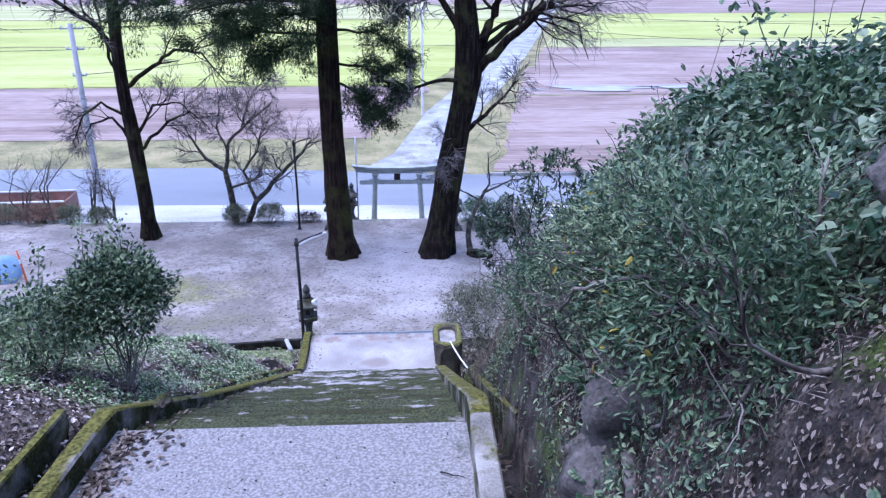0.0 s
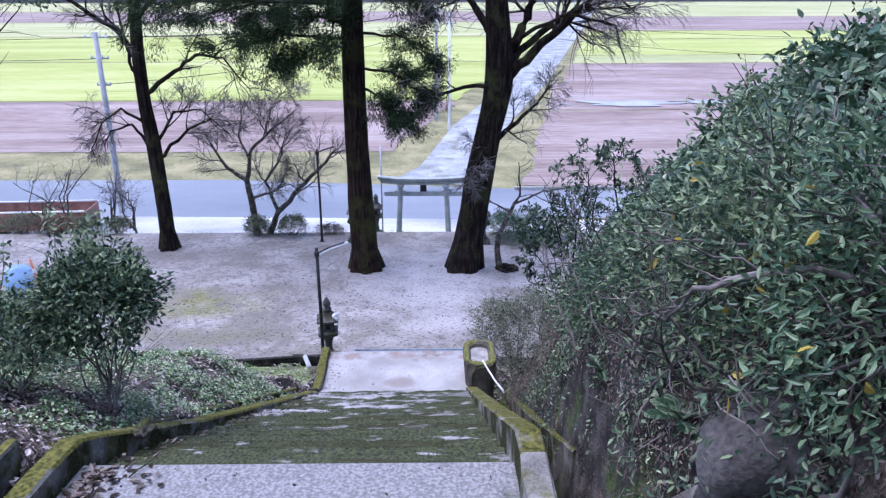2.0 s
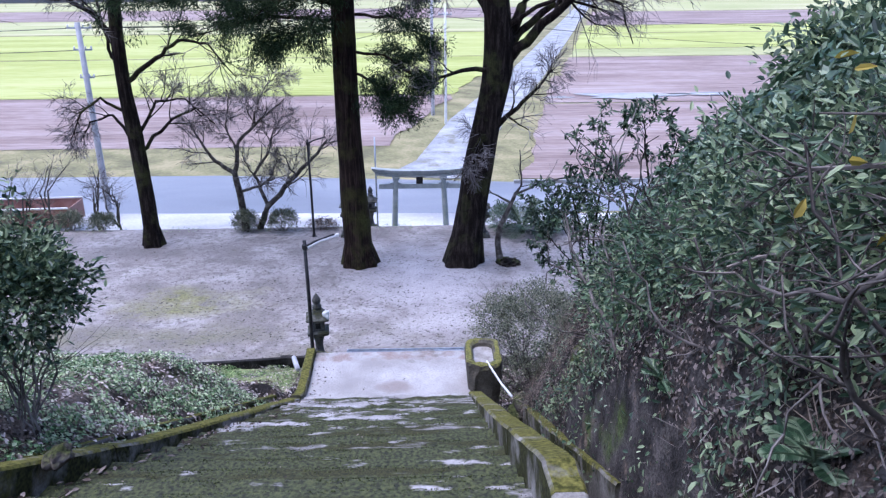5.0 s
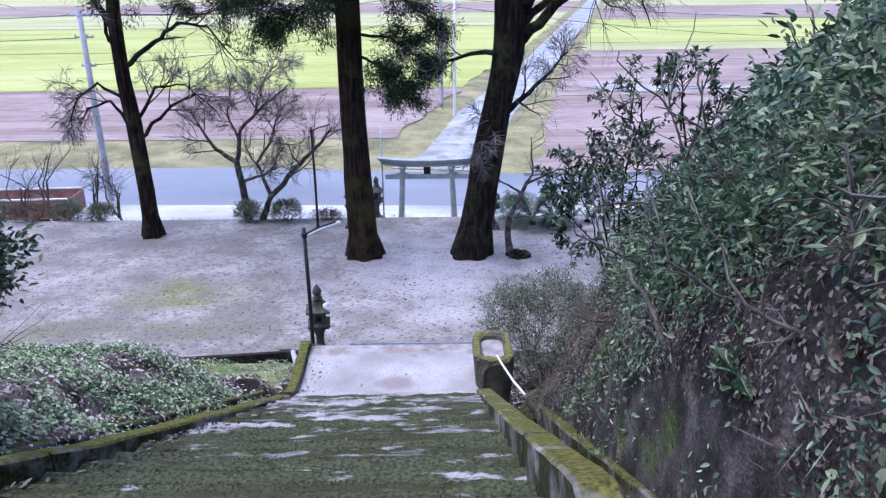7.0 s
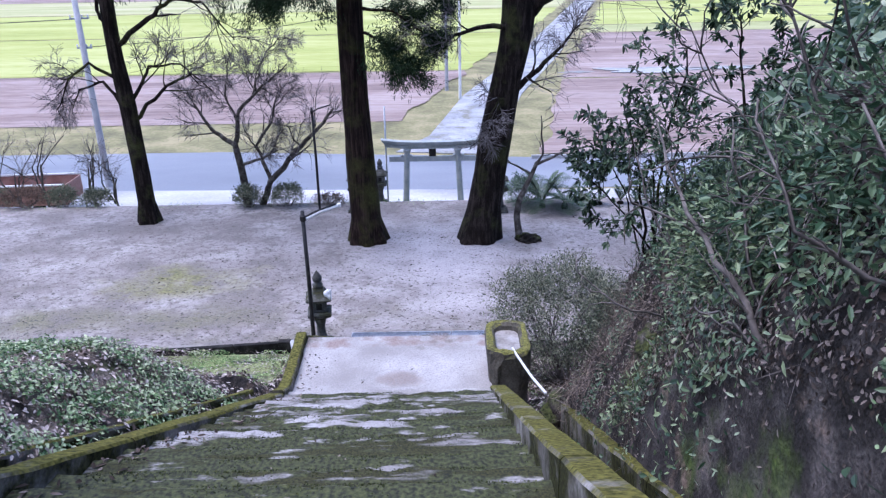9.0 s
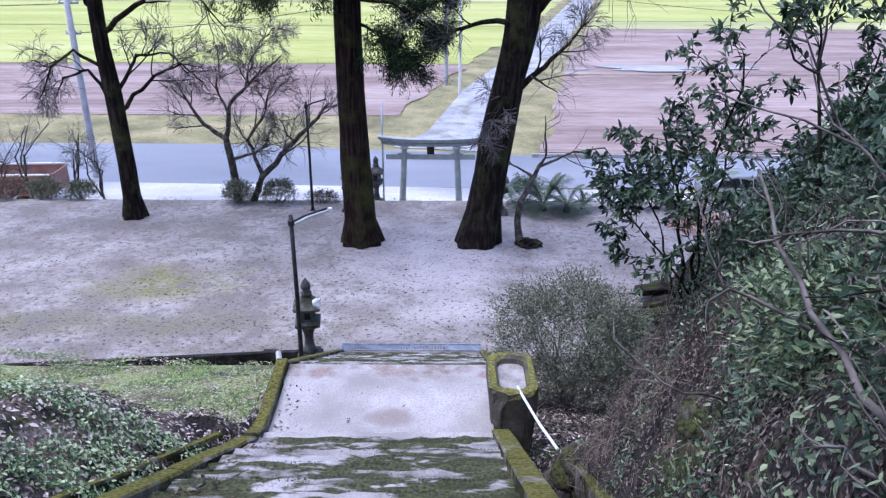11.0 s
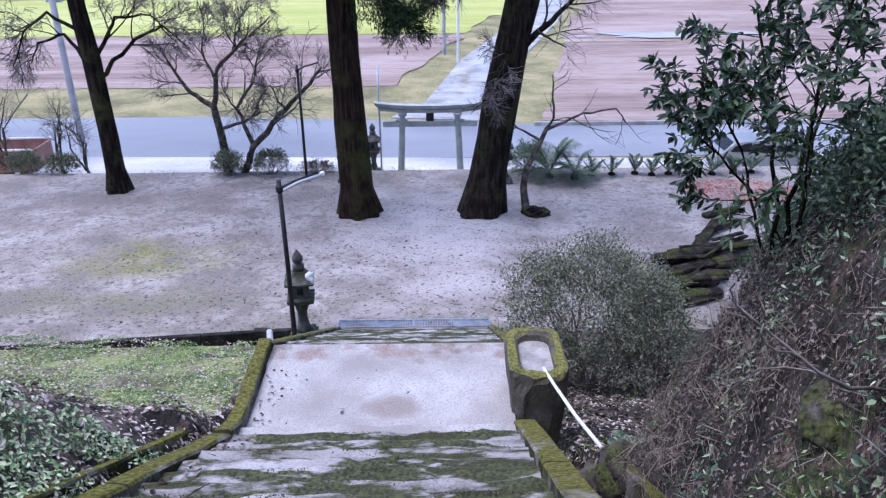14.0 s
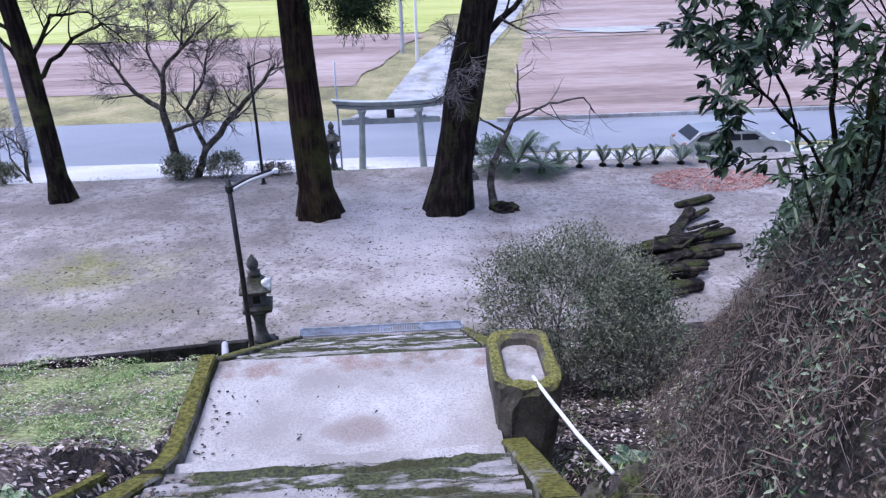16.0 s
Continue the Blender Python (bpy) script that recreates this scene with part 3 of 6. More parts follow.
def prism(name, outline, material, zf, depth, parent=stairs, bevel=0.012, label=""):
    """A slab over a plan outline whose top follows zf(x, y)."""
    bm = bmesh.new()
    top = [bm.verts.new((x, y, zf(x, y))) for x, y in outline]
    bot = [bm.verts.new((x, y, zf(x, y) - depth)) for x, y in outline]
    bm.faces.new(top)
    bm.faces.new(list(reversed(bot)))
    n = len(outline)
    for i in range(n):
        bm.faces.new((top[i], bot[i], bot[(i + 1) % n], top[(i + 1) % n]))
    bmesh.ops.recalc_face_normals(bm, faces=bm.faces)
    if bevel:
        bmesh.ops.bevel(bm, geom=[e for e in bm.edges], offset=bevel, segments=2, affect="EDGES", profile=0.6)
    return part(name, bm, material, parent, label)


flight(np.linspace(0.05, 4.64, 17), UL + 15 * 0.165, UL)
prism("landing", [(-1.83, 4.36), (1.14, 4.36), (1.12, 6.25), (-1.72, 6.25)], m_aggregate, lambda x, y: UL, 0.5, label="exposed-aggregate concrete landing")
NOSES = np.concatenate([np.linspace(6.25, 9.94, 13), np.linspace(9.94, 11.82, 9)[1:]])
flight(NOSES, UL, LL, last=m_landing)
landing_top = lambda x, y: LL
prism("landing", [(-1.08, 11.59), (1.05, 11.59), (1.05, 12.60), (-1.10, 12.60)], m_landing, landing_top, 0.6, label="pale damp concrete landing")
prism("landing", [(-1.12, 12.604), (1.07, 12.604), (1.08, 13.02), (-1.13, 13.02)], m_landing, lambda x, y: 3.41 - (y - 12.6) * 0.05, 0.6, label="pale damp concrete landing")
flight(np.linspace(13.02, 19.18, 20), 3.39, 0.02)


def kerb(points, width, height, drop, name="kerb", side=1, cap=m_kerb, piece=1.2):
    """A cast kerb wall along plan points; its top lies height above the stair line."""
    pts = [Vector((x, y, 0)) for x, y in points]
    for a, b in zip(pts, pts[1:]):
        n = max(1, round((b - a).length / piece))
        for i in range(n):
            p, q = a.lerp(b, i / n + (0.003 if i else 0)), a.lerp(b, (i + 1) / n)
            d = (q - p).normalized()
            o = Vector((-d.y, d.x, 0)) * width * side
            bm = bmesh.new()
            cols = []
            m = 6
            for k in range(m + 1):
                c = p.lerp(q, k / m)
                z = float(stair_line(c.y)) + (height(c.y) if callable(height) else height) + 0.012 * noise.noise(Vector((c.x * 3, c.y * 3, 0)))
                w = 0.012 * noise.noise(Vector((c.x * 4, c.y * 4, 5)))
                cols.append([bm.verts.new(v) for v in ((c.x, c.y, z - drop), (c.x + w, c.y, z - 0.02), (c.x + o.x * 0.1 + w, c.y + o.y * 0.1, z), (c.x + o.x * 0.9, c.y + o.y * 0.9, z), (c.x + o.x, c.y + o.y, z - 0.02 + w), (c.x + o.x, c.y + o.y, z - drop))])
            for s, t in zip(cols, cols[1:]):
                for j in range(6):
                    bm.faces.new((s[j], t[j], t[(j + 1) % 6], s[(j + 1) % 6]))
            bm.faces.new(cols[0])
            bm.faces.new(list(reversed(cols[-1])))
            bmesh.ops.recalc_face_normals(bm, faces=bm.faces)
            part(name, bm, cap, stairs)


right_rise = lambda y: float(np.interp(y, [6.3, 8.5, 11.6], [0.25, 0.16, 0.08]))
kerb([(1.09, 0.2), (1.09, 6.0)], 0.17, right_rise, 0.9, side=-1, cap=m_kerbbare)
kerb([(1.09, 6.003), (1.09, 6.25), (1.02, 11.62)], 0.17, right_rise, 0.9, side=-1)
kerb([(-2.0, 0.2), (-1.84, 4.3), (-1.70, 6.27), (-1.06, 11.30)], 0.15, lambda y: float(np.interp(y, [6.4, 8.0, 11.0], [0.19, 0.09, 0.06])), 1.1, side=1)
kerb([(-1.06, 11.30), (-1.12, 12.95)], 0.13, 0.10, 1.1, side=1)
kerb([(-2.21, 3.2), (-1.99, 6.1)], 0.07, 0.30, 0.7, side=1)
kerb([(-1.12, 12.98), (-1.43, 19.05)], 0.14, 0.06, 1.4, side=1)
kerb([(1.06, 13.1), (1.31, 19.05)], 0.14, 0.06, 1.4, side=-1)
# the second low wall outside the left kerb, and the drain wall at the foot of the bank
kerb([(-1.98, 6.4), (-1.48, 9.9), (-1.32, 11.2)], 0.07, 0.12, 0.6, side=1)
kerb([(1.53, 6.52), (1.51, 9.0), (1.55, 10.5)], 0.10, 0.03, 0.9, side=-1)

# drain edge stones along the courtyard, blackened for the channel's shade, and the steel grating before the last step
drain = tagged(new("drain_channel"), "concrete drain channel along the courtyard, its shade painted black", "drain", kind="structure")
# near-black colour carries the shade of the slot
m_shadeblack = mat("shade_black_concrete", ((0.008, 0.008, 0.008), (0.022, 0.021, 0.02), (0.05, 0.048, 0.045)), 4, 40, 0.7, 0.3, 0.01, spec=0.1)
for i in range(14):
    xa, xb = -1.95 - i * 1.0, -2.94 - i * 1.0
    bm = bmesh.new()
    ya, yb = 19.10 + float(shear(np.array(xa), np.array(19.1))), 19.10 + float(shear(np.array(xb), np.array(19.1)))
    vs = []
    for x, y in ((xa, ya), (xb, yb)):
        vs.append([bm.verts.new(c) for c in ((x, y - 0.055, -0.3), (x, y - 0.055, 0.13), (x, y + 0.05, 0.13), (x, y + 0.04, -0.3))])
    for j in range(4):
        bm.faces.new((vs[0][j], vs[0][(j + 1) % 4], vs[1][(j + 1) % 4], vs[1][j]))
    bm.faces.new(list(reversed(vs[0])))
    bm.faces.new(vs[1])
    bmesh.ops.recalc_face_normals(bm, faces=bm.faces)
    bmesh.ops.bevel(bm, geom=list(bm.edges), offset=0.012, segments=1, affect="EDGES")
    part("edge_stone", bm, m_shadeblack, drain)
part("end_block", box(-3.02, -2.72, 18.86, 19.02, -0.25, 0.16, 0.02), m_shadeblack, drain)

grating = thing("drain_grating", 0, 0, 0, "galvanised steel drain grating across the stair foot", "grating")
for i in range(4):
    x0 = -1.52 + i * 0.725
    bm = box(x0, x0 + 0.715, 19.21, 19.235, -0.03, 0.035, 0.003)
    box(x0, x0 + 0.715, 19.475, 19.50, -0.03, 0.035, 0.003, bm)
    box(x0, x0 + 0.02, 19.237, 19.473, -0.03, 0.035, 0.003, bm)
    box(x0 + 0.695, x0 + 0.715, 19.237, 19.473, -0.03, 0.035, 0.003, bm)
    part("grating_frame", bm, m_steel, grating, "bright steel frame")
    for k in range(22):
        xx = x0 + 0.03 + k * 0.031
        part("bar", box(xx, xx + 0.010, 19.238, 19.472, -0.02, 0.028, 0), m_steel, grating)
    part("tray", box(x0 + 0.022, x0 + 0.693, 19.24, 19.47, -0.05, 0.004, 0), m_steel, grating)

# ---- the plain: road, apron, farm track, fields ----
PLAIN = -2.72


def sheet(name, outline, z, material, label, category, rows=1, rough_z=0.0, thick=0.05):
    """A wide flat strip of ground surface, a little proud of the plain."""
    n = len(outline)
    v = [(x, y, z) for x, y in outline] + [(x, y, z - thick) for x, y in outline]
    f = [tuple(range(n))] + [(i, i + n, (i + 1) % n + n, (i + 1) % n) for i in range(n)]
    ob = mesh_object(name, v, f, material)
    return tagged(ob, label, category, kind="structure")


sheet("road", [(-400, 40.9), (400, 37.0), (400, 43.4), (8.5, 44.2), (-12, 46.9), (-400, 50)], PLAIN + 0.03, m_asphalt, "damp blue-grey asphalt road below the shrine", "road")
sheet("pavement", [(-60, 34.8), (60, 34.8), (60, 36.4), (-60, 41.4)], PLAIN + 0.045, m_pale, "wet pale concrete apron beside the road", "pavement")
sheet("road", [(-2.2, 46.2), (4.0, 45.2), (4.3, 52), (6.6, 64), (13.0, 88), (53.5, 263), (85, 400), (80.5, 400), (49, 263), (8.6, 88), (2.1, 64), (-0.4, 50)], PLAIN + 0.06, m_farmroad, "pale farm track running out between the fields", "road")
kerbline = new("kerb", None)
tagged(kerbline, "long pale concrete kerb along the far roadside", "kerb", kind="structure")
for i in range(12):
    xa = 5.2 + i * 4.0
    part("kerb_stone", box(xa, xa + 3.98, 44.25 - i * 0.05, 44.42 - i * 0.05, PLAIN, PLAIN + 0.22, 0.02), m_farmroad, kerbline)


track_l = lambda y: -2.2 + 0.2335 * (y - 50) if y < 90 else 8.0 + (y - 88) * 0.2309
track_r = lambda y: 5.6 + 0.19 * (y - 50) if y < 90 else 13.6 + (y - 88) * 0.2314


def strip(side, y0, y1, reach, material, label, lines, furrow):
    """One field strip beside the farm track, from its edge out to reach."""
    ys = np.linspace(y0, y1, lines * 2 + 1)
    r = np.random.default_rng(int(y0 * 10) + (side > 0))
    cols = 16
    v, f = [], []
    for i, y in enumerate(ys):
        edge = (track_r(y) + 0.6 if side > 0 else track_l(y) - 0.8) + side * (0.6 + 0.9 * noise.noise(Vector((y * 0.25, side * 3.0, 0))))
        for j in range(cols + 1):
            u = (j / cols) ** 1.6
            ragged = min(0.6, (y1 - y0) / lines * 0.35) * noise.noise(Vector((u * reach * 0.2, y * 0.7, side))) if i in (0, len(ys) - 1) else 0.0
            v.append((edge + side * reach * u, y + ragged, PLAIN + 0.04 + (furrow if i % 2 else 0) * r.uniform(0.3, 1.0)))
    for i in range(len(ys) - 1):
        for j in range(cols):
            a = i * (cols + 1) + j
            q = (a, a + 1, a + cols + 2, a + cols + 1)
            f.append(q if side > 0 else q[::-1])
    return tagged(mesh_object("field", v, f, material), label, "field", kind="structure")


BROWN, GREEN, STUBBLE = "ploughed brown winter field in long furrows", "bright green winter crop in rows", "pale yellow-green stubble field"
strip(-1, 54.6, 77, 150, m_brown, BROWN, 22, 0.10)
strip(-1, 77.6, 112, 200, m_green, GREEN, 24, 0.08)
strip(-1, 113, 158, 260, m_green, GREEN, 20, 0.08)
strip(-1, 160, 205, 300, m_yellowgreen, STUBBLE, 14, 0.06)
strip(-1, 207, 262, 300, m_brown, BROWN, 14, 0.06)
strip(-1, 265, 340, 300, m_yellowgreen, STUBBLE, 12, 0.06)
strip(1, 45.2, 71, 120, m_brown, BROWN, 26, 0.10)
strip(1, 71.5, 109, 160, m_brown, BROWN, 26, 0.10)
strip(1, 110, 120, 200, m_yellowgreen, STUBBLE, 8, 0.06)
strip(1, 121, 150, 240, m_green, GREEN, 14, 0.06)
strip(1, 151.5, 172, 260, m_green, GREEN, 10, 0.06)
strip(1, 174, 228, 300, m_brown, BROWN, 14, 0.05)
strip(1, 230, 300, 300, m_yellowgreen, STUBBLE, 14, 0.05)
strip(1, 302, 345, 300, m_yellowgreen, STUBBLE, 10, 0.05)


def blot(name, cx, cy, rx, ry, z, material, label, category, seed, n=36):
    """A flat pool with an uneven shore."""
    r = np.random.default_rng(seed)
    ph = r.uniform(0, 6.28, 4)
    pts = []
    for i in range(n):
        a = 2 * math.pi * i / n
        k = 1 + 0.22 * math.sin(3 * a + ph[0]) + 0.16 * math.sin(5 * a + ph[1]) + 0.1 * math.sin(9 * a + ph[2])
        pts.append((cx + rx * k * math.cos(a), cy + ry * k * math.sin(a)))
    return sheet(name, pts, z, material, label, category, thick=0.03)


# the overcast's reflection is put into the puddles' pale base colour
m_puddle = mat("sky_pale_puddle_water", ((0.34, 0.32, 0.31), (0.46, 0.44, 0.43)), 0.6, 6, 0.15, 0.05, 0.01)
blot("water", 19.5, 74.6, 4.6, 1.7, PLAIN + 0.16, m_puddle, "long shallow puddle standing on the ploughed field", "puddle", 3)
blot("water", 26.5, 75.2, 2.6, 0.9, PLAIN + 0.16, m_puddle, "shallow puddle standing on the ploughed field", "puddle", 5)
blot("water", 12.5, 74.0, 1.3, 0.5, PLAIN + 0.16, m_puddle, "shallow puddle standing on the ploughed field", "puddle", 6)
sheet("water", [(-500, 352), (500, 352), (500, 392), (-500, 392)], PLAIN + 0.05, m_water, "broad still canal beyond the fields", "canal")
m_farwall = mat("dark_far_embankment", ((0.10, 0.11, 0.13), (0.17, 0.18, 0.21)), 0.05, 1, 0.9, 0, stretch=(1, 1, 4))
wallbm = box(-500, 500, 393, 397, PLAIN - 0.2, PLAIN + 4.2, 0.3)
tagged(part("embankment", wallbm, m_farwall), "long dark embankment wall beyond the canal", "embankment", kind="structure")
rng = np.random.default_rng(5)
for i in range(16):
    x = -230 + i * 31 + rng.uniform(-8, 8)
    y, w, d, h = 415 + rng.uniform(0, 25), rng.uniform(10, 17), 9.0, rng.uniform(4.5, 6.5)
    house = thing("house", x, y, PLAIN, "pale walled house with a grey tiled roof behind the embankment", "house", "far houses")
    part("wall", box(-w / 2, w / 2, 0, d, 0, h, 0.05), m_wall, house)
    bm = bmesh.new()
    a = [bm.verts.new(c) for c in ((-w / 2 - 0.6, -0.6, h + 0.01), (w / 2 + 0.6, -0.6, h + 0.01), (w / 2 + 0.6, d + 0.6, h + 0.01), (-w / 2 - 0.6, d + 0.6, h + 0.01), (-w / 2 + 1, d / 2, h + 2.4), (w / 2 - 1, d / 2, h + 2.4))]
    for f in ((0, 1, 5, 4), (1, 2, 5), (2, 3, 4, 5), (3, 0, 4), (3, 2, 1, 0)):
        bm.faces.new([a[k] for k in f])
    part("roof", bm, m_roof, house)
    for k in range(4):
        xx = -w / 2 + (k + 0.5) * w / 4
        part("window", box(xx - 0.8, xx + 0.8, -0.06, 0.06, h - 2.0, h - 0.8, 0.02), m_window, house)

# ---- built things round the courtyard ----
def ground_at(x, y):
    return float(terrain(np.array(x), np.array(y)))


def torii(x, y, z):
    t = thing("torii_gate", x, y, z, "pale grey painted torii gate between courtyard and road", "torii gate")
    for s in (-1, 1):
        bm = bmesh.new()
        top, base = Vector((s * 0.93, 0, 2.52)), Vector((s * 1.06, 0, 0.0))
        rings = []
        for k in range(7):
            c = base.lerp(top, k / 6)
            r = 0.125 - 0.025 * k / 6
            rings.append([bm.verts.new((c.x + r * math.cos(a), c.y + r * math.sin(a), c.z)) for a in [2 * math.pi * i / 16 for i in range(16)]])
        for p, q in zip(rings, rings[1:]):
            for i in range(16):
                bm.faces.new((p[i], p[(i + 1) % 16], q[(i + 1) % 16], q[i]))
        part("pillar", bm, m_torii, t, smooth=True)
        part("pillar_base", lathe([(0.22, -0.1), (0.21, 0.16), (0.14, 0.2)], 16, x=s * 1.06), m_stone, t, "dark stone footing")
        part("cap_ring", lathe([(0.135, 2.47), (0.15, 2.50), (0.15, 2.56), (0.12, 2.57)], 16, x=s * 0.93), m_torii, t)
    part("tie_beam", box(-1.60, 1.60, -0.065, 0.065, 2.10, 2.29, 0.012), m_torii, t)
    for s in (-1, 1):
        for o in (-0.16, 0.16):
            part("wedge", box(s * 0.96 + o - 0.05, s * 0.96 + o + 0.05, -0.09, 0.09, 2.295, 2.35, 0.008), m_torii, t)
    part("centre_strut", box(-0.13, 0.13, -0.075, 0.075, 2.295, 2.60, 0.008), m_iron, t, "dark name-plate strut")

    def beam(z0, height, half, depth, curve, over, name, material):
        bm = bmesh.new()
        cols = []
        for k in range(25):
            u = -1 + 2 * k / 24
            lift = curve * abs(u) ** 2.6
            slant = over * u
            xx = half * u
            cols.append([bm.verts.new(c) for c in ((xx - slant * 0.5, -depth * 0.8, z0 + lift), (xx + slant * 0.5, -depth, z0 + lift + height * 0.8), (xx + slant * 0.5, 0, z0 + lift + height), (xx + slant * 0.5, depth, z0 + lift + height * 0.8), (xx - slant * 0.5, depth * 0.8, z0 + lift))])
        for p, q in zip(cols, cols[1:]):
            for j in range(5):
                bm.faces.new((p[j], q[j], q[(j + 1) % 5], p[(j + 1) % 5]))
        bm.faces.new(cols[0])
        bm.faces.new(list(reversed(cols[-1])))
        bmesh.ops.recalc_face_normals(bm, faces=bm.faces)
        part(name, bm, material, t)

    beam(2.575, 0.13, 1.74, 0.10, 0.09, 0.06, "lower_lintel", m_torii)
    beam(2.71, 0.16, 1.84, 0.15, 0.11, 0.08, "top_lintel", m_torii)
    return t


torii(0.10, 32.0, -1.56)


def stone_lantern(x, y, z, h, label, group, rz=0.0):
    t = thing("stone_lantern", x, y, z, label, "stone lantern", group, rz)
    k = h / 1.75
    S = lambda prof: [(r * k, a * k) for r, a in prof]
    part("plinth", lathe(S([(0.25, -0.12), (0.25, 0.09), (0.21, 0.11), (0.20, 0.17), (0.17, 0.19)]), square=True), m_stone, t)
    part("shaft", lathe(S([(0.15, 0.19), (0.12, 0.26), (0.085, 0.42), (0.09, 0.56), (0.13, 0.70), (0.15, 0.74)]), 14), m_stone, t, smooth=True)
    part("platform", lathe(S([(0.13, 0.74), (0.22, 0.80), (0.24, 0.86), (0.20, 0.89)]), square=True), m_stone, t)
    fire = lathe(S([(0.14, 0.89), (0.15, 0.90), (0.15, 1.12), (0.14, 1.13)]), square=True)
    part("fire_box", fire, m_stone, t)
    # black plates on the solid box stand in for the shade inside its holes
    for a in range(4):
        w = box(-0.055 * k, 0.055 * k, -0.152 * k, -0.146 * k, 0.95 * k, 1.08 * k, 0)
        bmesh.ops.rotate(w, verts=w.verts, cent=(0, 0, 0), matrix=Matrix.Rotation(a * math.pi / 2, 3, "Z"))
        part("hole_shade", w, m_shadeblack, t, "dark plate painted as the shaded lamp hole")
    part("roof", lathe(S([(0.16, 1.13), (0.235, 1.15), (0.255, 1.19), (0.17, 1.26), (0.11, 1.34), (0.10, 1.37)]), square=True), m_stone, t)
    part("finial", lathe(S([(0.07, 1.37), (0.10, 1.42), (0.11, 1.46), (0.06, 1.49), (0.09, 1.54), (0.10, 1.60), (0.06, 1.68), (0.01, 1.75)]), 14), m_stone, t, smooth=True)
    return t


stone_lantern(-2.07, 18.88, 0.0, 1.78, "dark mossy stone lantern beside the stair foot", "", 8)
stone_lantern(-2.5, 29.25, ground_at(-2.5, 29.25), 1.7, "dark stone lantern behind the cedar trunk", "lanterns by the gate")
stone_lantern(2.4, 28.9, ground_at(2.4, 28.9), 1.7, "dark stone lantern behind the bare tree", "lanterns by the gate")
stone_lantern(-1.78, 31.0, ground_at(-1.78, 31.0), 1.75, "dark stone lantern next to the torii gate", "lanterns by the gate")
cloth = bmesh.new()
bmesh.ops.create_icosphere(cloth, subdivisions=3, radius=0.09)
for v in cloth.verts:
    v.co = Vector((v.co.x * 0.9, v.co.y * 0.8, v.co.z * 1.3)) * (1 + 0.7 * noise.noise(v.co * 17))
ob = part("cloth_bundle", cloth, m_white, None, smooth=True)
ob.matrix_world = pose(-1.84, 18.74, 1.30)
tagged(ob, "crumpled white cloth lying on the lantern roof", "cloth")


def street_lamp(x, y, z, height, arm, label, rz, tube):
    t = thing("street_lamp", x, y, z, label, "street lamp", "courtyard lamps", rz)
    v, f = tubes([([(0, 0, -0.1), (0.01, 0, height * 0.5), (0, 0, height)], (0.045, 0.042, 0.038))], 10)
    mesh_object("post", v, f, m_iron, t, True)
    part("collar", lathe([(0.055, height - 0.2), (0.06, height - 0.19), (0.06, height - 0.10), (0.05, height - 0.09)], 12), m_iron, t)
    part("base_flange", lathe([(0.10, -0.04), (0.10, 0.02), (0.06, 0.03), (0.055, 0.12)], 12), m_iron, t)
    v, f = tubes([([(0.02, 0, height - 0.14), (arm * 0.35, 0, height - 0.05), (arm, 0, height + 0.05)], (0.024, 0.024, 0.024))], 8)
    mesh_object("arm", v, f, m_iron, t, True)
    if tube:
        v, f = tubes([([(0.06, 0, height - 0.165), (arm * 0.5, 0, height - 0.06), (arm + 0.03, 0, height + 0.02)], (0.036, 0.036, 0.032))], 10)
        tagged(mesh_object("lamp_tube", v, f, m_white, t, True), "white lamp tube housing")
        part("end_cap", lathe([(0.03, height - 0.01), (0.04, height), (0.04, height + 0.05), (0.03, height + 0.06)], 10, x=arm + 0.06), m_white, t)
    return t


street_lamp(-2.16, 18.45, 0.05, 3.15, 0.66, "black steel lamp post with white tube arm, stair foot", 20, True)
street_lamp(-3.73, 29.2, ground_at(-3.73, 29.2), 3.58, 0.62, "thin black lamp post at the courtyard edge", 12, False)


def utility_pole(x, y, z, height, r0, r1, arms, label, material=m_pole):
    t = thing("utility_pole", x, y, z, label, "utility pole", "poles across the road")
    v, f = tubes([([(0, 0, -0.2), (0, 0, height * 0.5), (0, 0, height)], (r0, (r0 + r1) / 2, r1))], 12)
    mesh_object("pole", v, f, material, t, True)
    for za, half in arms:
        part("cross_arm", box(-half, half, 0.1, 0.18, za, za + 0.08, 0.01), m_steel, t)
        for s in (-0.9, -0.3, 0.3, 0.9):
            part("insulator", lathe([(0.02, za + 0.08), (0.045, za + 0.11), (0.03, za + 0.15), (0.045, za + 0.18), (0.02, za + 0.2)], 8, x=s * half, y=0.14), m_white, t)
    return t


utility_pole(-15.98, 40.4, PLAIN, 9.2, 0.17, 0.12, ((8.9, 0.6), (7.9, 0.45), (6.6, 0.35)), "tall grey concrete utility pole with cross arms beside the road")
utility_pole(1.75, 62.4, PLAIN, 9.0, 0.11, 0.08, ((8.2, 0.5),), "white painted utility pole beside the farm track", m_white)
utility_pole(0.75, 66.2, PLAIN, 9.5, 0.15, 0.11, ((9.0, 0.8),), "grey concrete utility pole beside the farm track")
utility_pole(38.5, 215, PLAIN, 9.5, 0.18, 0.13, ((9.0, 0.8),), "grey utility pole far out along the farm track")
utility_pole(-1.62, 32.1, -1.62, 4.2, 0.035, 0.03, (), "slender grey steel pole beside the torii gate", m_steel)
